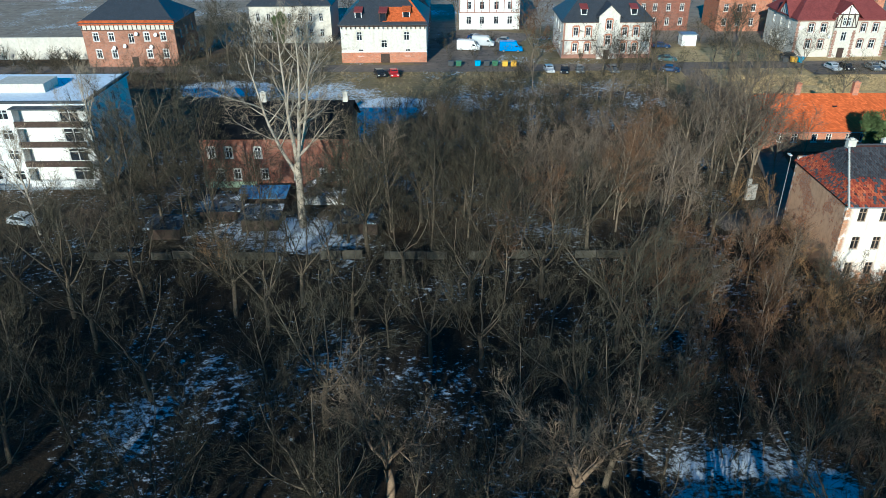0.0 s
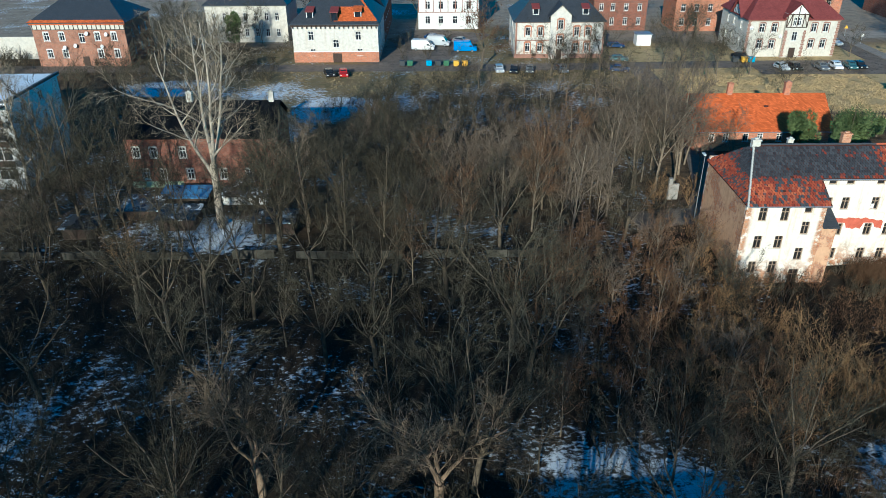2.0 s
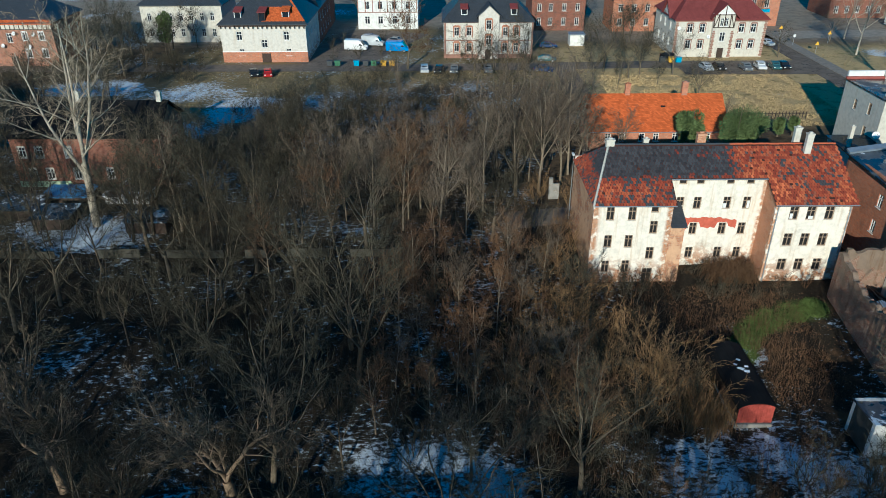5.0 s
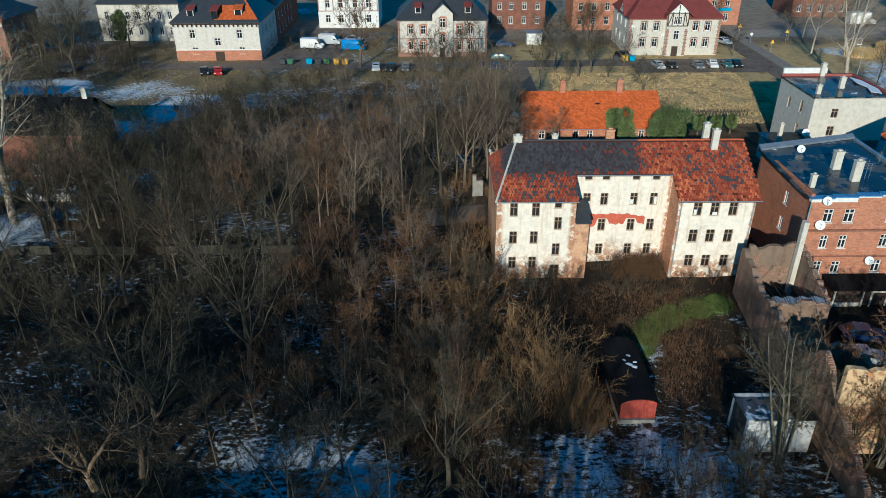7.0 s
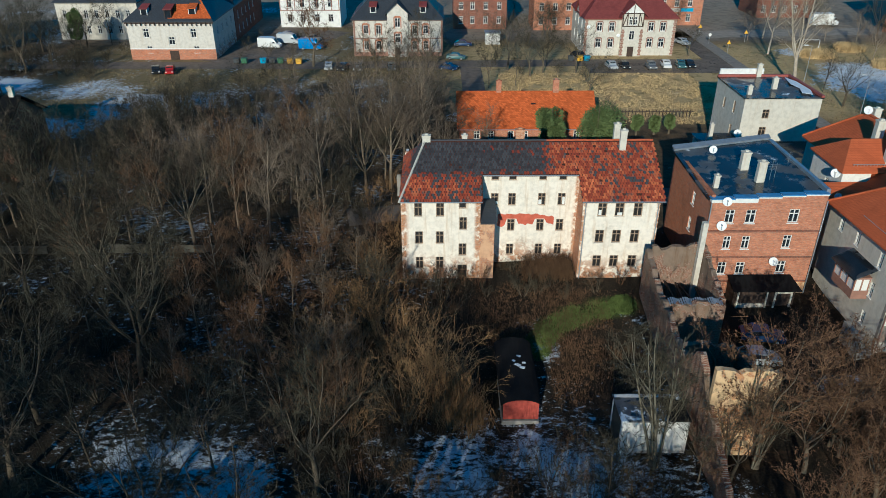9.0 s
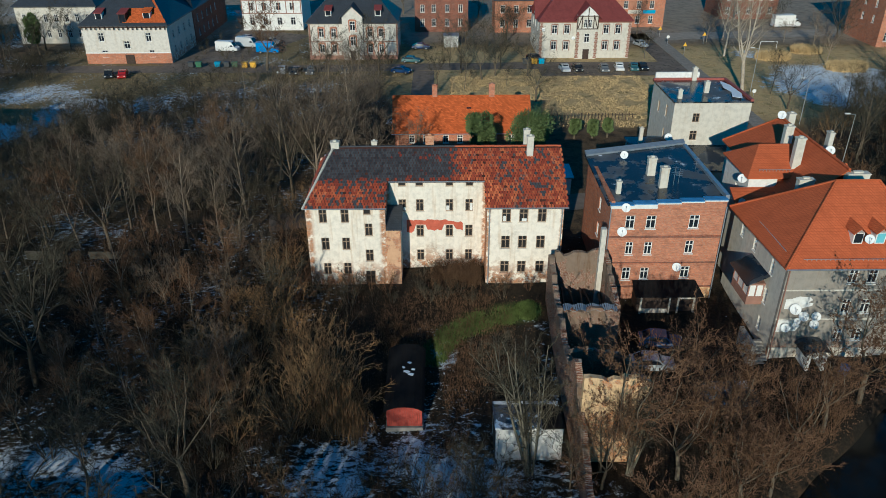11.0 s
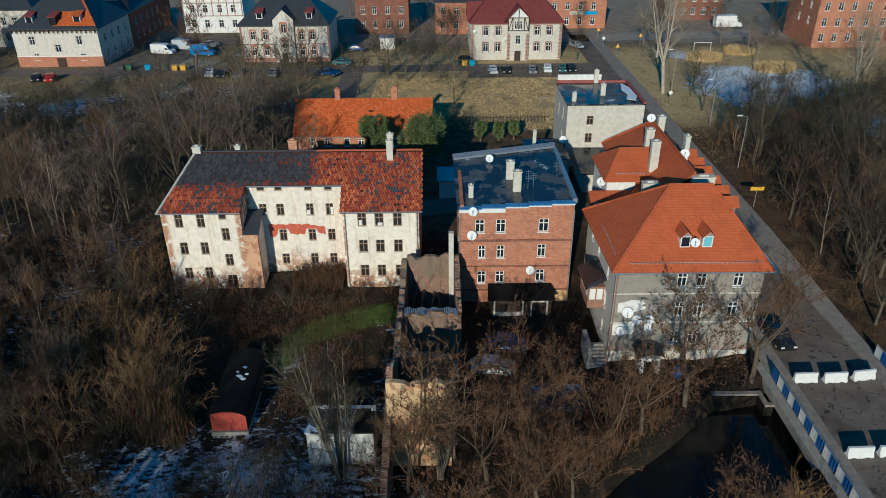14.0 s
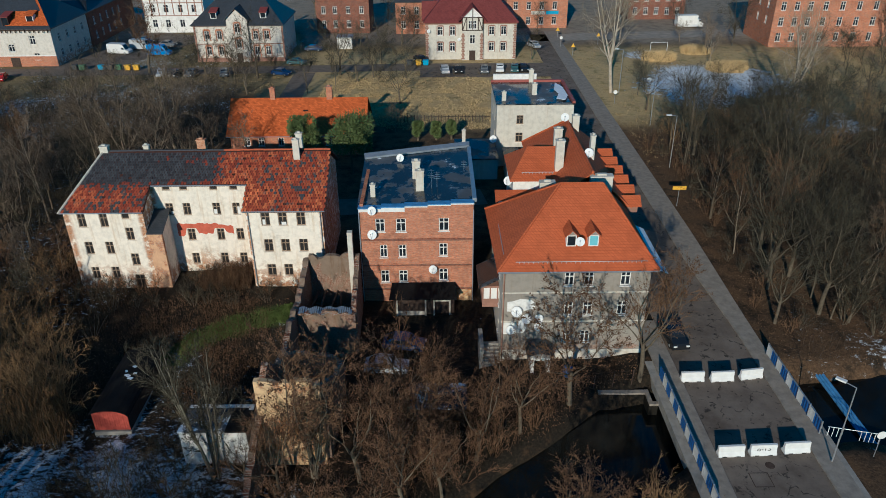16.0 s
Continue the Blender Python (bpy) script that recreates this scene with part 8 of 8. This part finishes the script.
joined_wood("woodland", "bare trees round the sooty house", ["upright", "light", "spread"], 16, -46, -9, 74, 92, .6, 1.0, 135, 2.6, lambda x, y: not -34 < x < -13.5)
joined_wood("woodland", "dark hedge of bushes beside the far street", ["bush"], 46, -66, -25, 145, 161, .6, 1.15, 142, 1.6)
joined_wood("woodland", "dark hedge of bushes beside the brick house", ["bush"], 24, -108, -81, 150, 166, .8, 1.3, 143, 1.8)
joined_wood("woodland", "bare trees behind the sooty house", ["upright", "spread"], 16, -70, -30, 104, 140, .7, 1.0, 136, 4.0)
scatter([("dry", 5), ("upright", 1)], 26, 72, 92, 27, 49, 0.6, 1.0, 104, 3.2, lambda x, y: not (81 < x < 92.5 and y > 45.5))
scatter([("upright", 4), ("spread", 4)], 46, 117.5, 175, 56, 122, 0.75, 1.15, 105, 4.0)
plant("gold", -25.0, 70.0, 1.1, 0), plant("rust", 7.0, 68.0, .8, 0)
rng = random.Random(95)
for i in range(18):
    plant(rng.choice(("bush", "bush", "rust_bush")), rng.uniform(114.6, 118.5), 57 + i * 3.0 + rng.uniform(-1, 1), rng.uniform(.35, .8))
plant("spread", 115.8, 59.5, .75, 1), plant("spread", 117.6, 66.0, .85, 2), plant("rust", 116.6, 73.5, .9, 0), plant("spread", 116.8, 82.5, .8, 3)
scatter([("dry_bush", 1)], 22, 73, 93, 29, 46, .6, 1.05, 155, 2.2)
scatter([("spread", 3), ("rust", 2), ("upright", 2)], 24, 117, 134, 55, 104, .7, 1.1, 156, 2.8)
scatter([("upright", 3), ("spread", 2), ("light", 1)], 22, 117.5, 138, 52, 116, .8, 1.15, 154, 3.4)
joined_wood("woodland", "thin bare trees round the snowy field", ["upright", "spread", "light"], 30, 119, 190, 112, 190, 0.65, 1.05, 115, 5.0, lambda x, y: not (128 < x < 148 and 135 < y < 158))
scatter([("bush", 1)], 60, -60, 58, 22, 72, 0.8, 1.5, 106, 2.2)
scatter([("bush", 1)], 50, -8, 42, 76, 130, 0.8, 1.4, 109, 2.2)
scatter([("gold", 2), ("bush", 4)], 34, 33, 48.5, 42, 66.5, 0.7, 1.15, 107, 1.7)
scatter([("bush", 3), ("gold", 1)], 46, 114, 165, 56, 125, 0.8, 1.4, 108, 2.5)
scatter([("bush", 3), ("gold", 1)], 24, 42, 66, 31, 40, .45, .85, 152, 1.7)
scatter([("gold", 3), ("bush", 2)], 14, 35, 42, 56, 72, .6, .95, 153, 1.8)
scatter([("bush", 1)], 16, 54, 100, 32, 44, 0.7, 1.2, 110, 2.5)
scatter([("bush", 3), ("spread", 1)], 26, -60, 60, 160, 200, .5, .9, 111, 4)
joined_wood("woodland", "bare trees between the far houses", ["spread", "upright"], 12, -60, 160, 184, 240, .7, 1.0, 112, 6)
scatter([("bush", 1)], 10, 43, 66, 64.5, 67.3, .45, .8, 113, 1.5)
for x, y, k in ((42.3, 66.6, .7), (44.0, 66.2, .62), (45.4, 66.9, .6), (47.1, 66.3, .66), (48.8, 66.8, .6), (50.6, 66.2, .7), (41.2, 67.6, .8), (63.0, 66.6, .45), (66.0, 66.8, .5)):
    plant("rust_bush", x, y, k)

# undergrowth: saplings, brambles and dead stalks that nobody could count
rng = random.Random(61)


def undergrowth(name, label, n, x0, x1, y0, y1, hmin, hmax, mat, thick=.012, side=4):
    g = Geo()
    k = 0
    while k < n:
        x, y = rng.uniform(x0, x1), rng.uniform(y0, y1)
        if noise.noise(Vector((x * .16, y * .16, 3))) < -.12 + rng.uniform(-.25, .25) or not free(x, y, .2):
            k += .25
            continue
        k += 1
        p = Vector((x, y, ground_height(x, y) - .05))
        h = rng.uniform(hmin, hmax)
        d = Vector((rng.uniform(-.22, .22), rng.uniform(-.22, .22), 1)).normalized()
        twig(g, p, d, h, thick)
        for _ in range(side):
            hair(g, p + d * h * rng.uniform(.2, .9), spray(d, rng, 35), h * rng.uniform(.25, .5), thick * .7, rng)
    tagged(g.make(name, mat), label, "undergrowth", kind="stuff")


undergrowth("saplings", "thin bare saplings under the trees", 6000, -70, 46, 18, 74, .8, 3.0, M_SHADED_SAPLING)
undergrowth("saplings", "thin bare saplings under the trees", 4000, -12, 42, 74, 132, 1.0, 3.4, M_TWIG)
undergrowth("saplings", "thin bare saplings beside the road", 5500, 116, 185, 40, 130, .8, 3.2, M_SHADED_SAPLING)
undergrowth("dry_stalks", "brown dead stalks and brambles", 5000, 30, 66, 38, 66, .5, 1.8, M_BRUSH)
undergrowth("dry_stalks", "brown dead stalks on the river bank", 2200, 72, 101, 30, 52, .5, 1.6, M_BRUSH)
undergrowth("dry_stalks", "dry rank grass inside the ruin", 1400, 67.9, 73.0, 44, 64, .6, 3.0, M_BRUSH)


def on_lawn(x, y):
    return not (0 < x < 48 and y < 140) and not (5 < x < 15 and y > 158) and not any(a - .5 < x < b + .5 and c - .5 < y < d + .5 for a, b, c, d in BUILT) and not 155.0 < y < 162.5


def fallen_leaves(name, label, n, x0, x1, y0, y1, mat, seed):
    """Dead leaves lying singly on the ground."""
    rng = random.Random(seed)
    g = Geo()
    for _ in range(n):
        x, y = rng.uniform(x0, x1), rng.uniform(y0, y1)
        if 70 < x < 120 and river_distance(x, y) < 5.2 or 102 < x < 113.3:
            continue
        leaf(g, Vector((x, y, ground_height(x, y) + .05)), rng, rng.uniform(.08, .18))
    tagged(g.make(name, mat), label, "leaves", kind="stuff")


fallen_leaves("fallen_leaves", "brown fallen leaves on the wooded verge", 9000, 113.3, 136, 53, 122, M_LITTER, 91)
fallen_leaves("fallen_leaves", "brown fallen leaves on the river bank", 3500, 84, 101, 44, 54.5, M_LITTER, 92)
fallen_leaves("fallen_leaves", "brown fallen leaves in the yard", 3500, 42, 67, 38, 66, M_LITTER, 93)
blades("dry_grass", "long dry yellow grass on the far lawn", 7000, -30, 108, 122, 155, .28, M_STRAW, 71, on_lawn, .03)
blades("dry_grass", "dry yellow grass beside the parked cars", 9000, 56, 106, 118, 151, .28, M_HAY, 72, on_lawn, .03)
blades("green_grass", "fresh green grass before the derelict house", 9000, 54, 68, 55, 66, .28, M_GREEN, 73, lambda x, y: min((x - a) ** 2 + (y - b) ** 2 for a, b in ((55.5, 56.5), (56.3, 58), (57.2, 59.5), (58.8, 60.8), (60.5, 62), (63, 62.8), (65.5, 63.5))) < 1.9, .04)
blades("dry_grass", "tufts of dry grass on the yard", 5000, 50, 68, 40, 67, .35, M_BRUSH, 74, lambda x, y: free(x, y, .1), .02)
blades("dry_grass", "dry grass on the road verge", 5000, 114, 180, 100, 172, .3, M_STRAW, 75, lambda x, y: x > 114, .025)
for i, (x, y, r) in enumerate(((132.5, 165, 3.6), (145, 155.5, 4.6), (143, 171, 3.4))):
    blades("reed_mound", "mound of tall yellow dry reeds", 1500, x - r, x + r, y - r * .6, y + r * .6, 1.6, M_HAY, 80 + i, lambda a, b: (a - x) ** 2 + (b - y) ** 2 * 2.5 < r * r, .09)

undergrowth("dry_stalks", "brown dry brush against the derelict house", 1500, 52.4, 61, 67.0, 70.4, .4, 1.9, M_BRUSH, .02, 9)
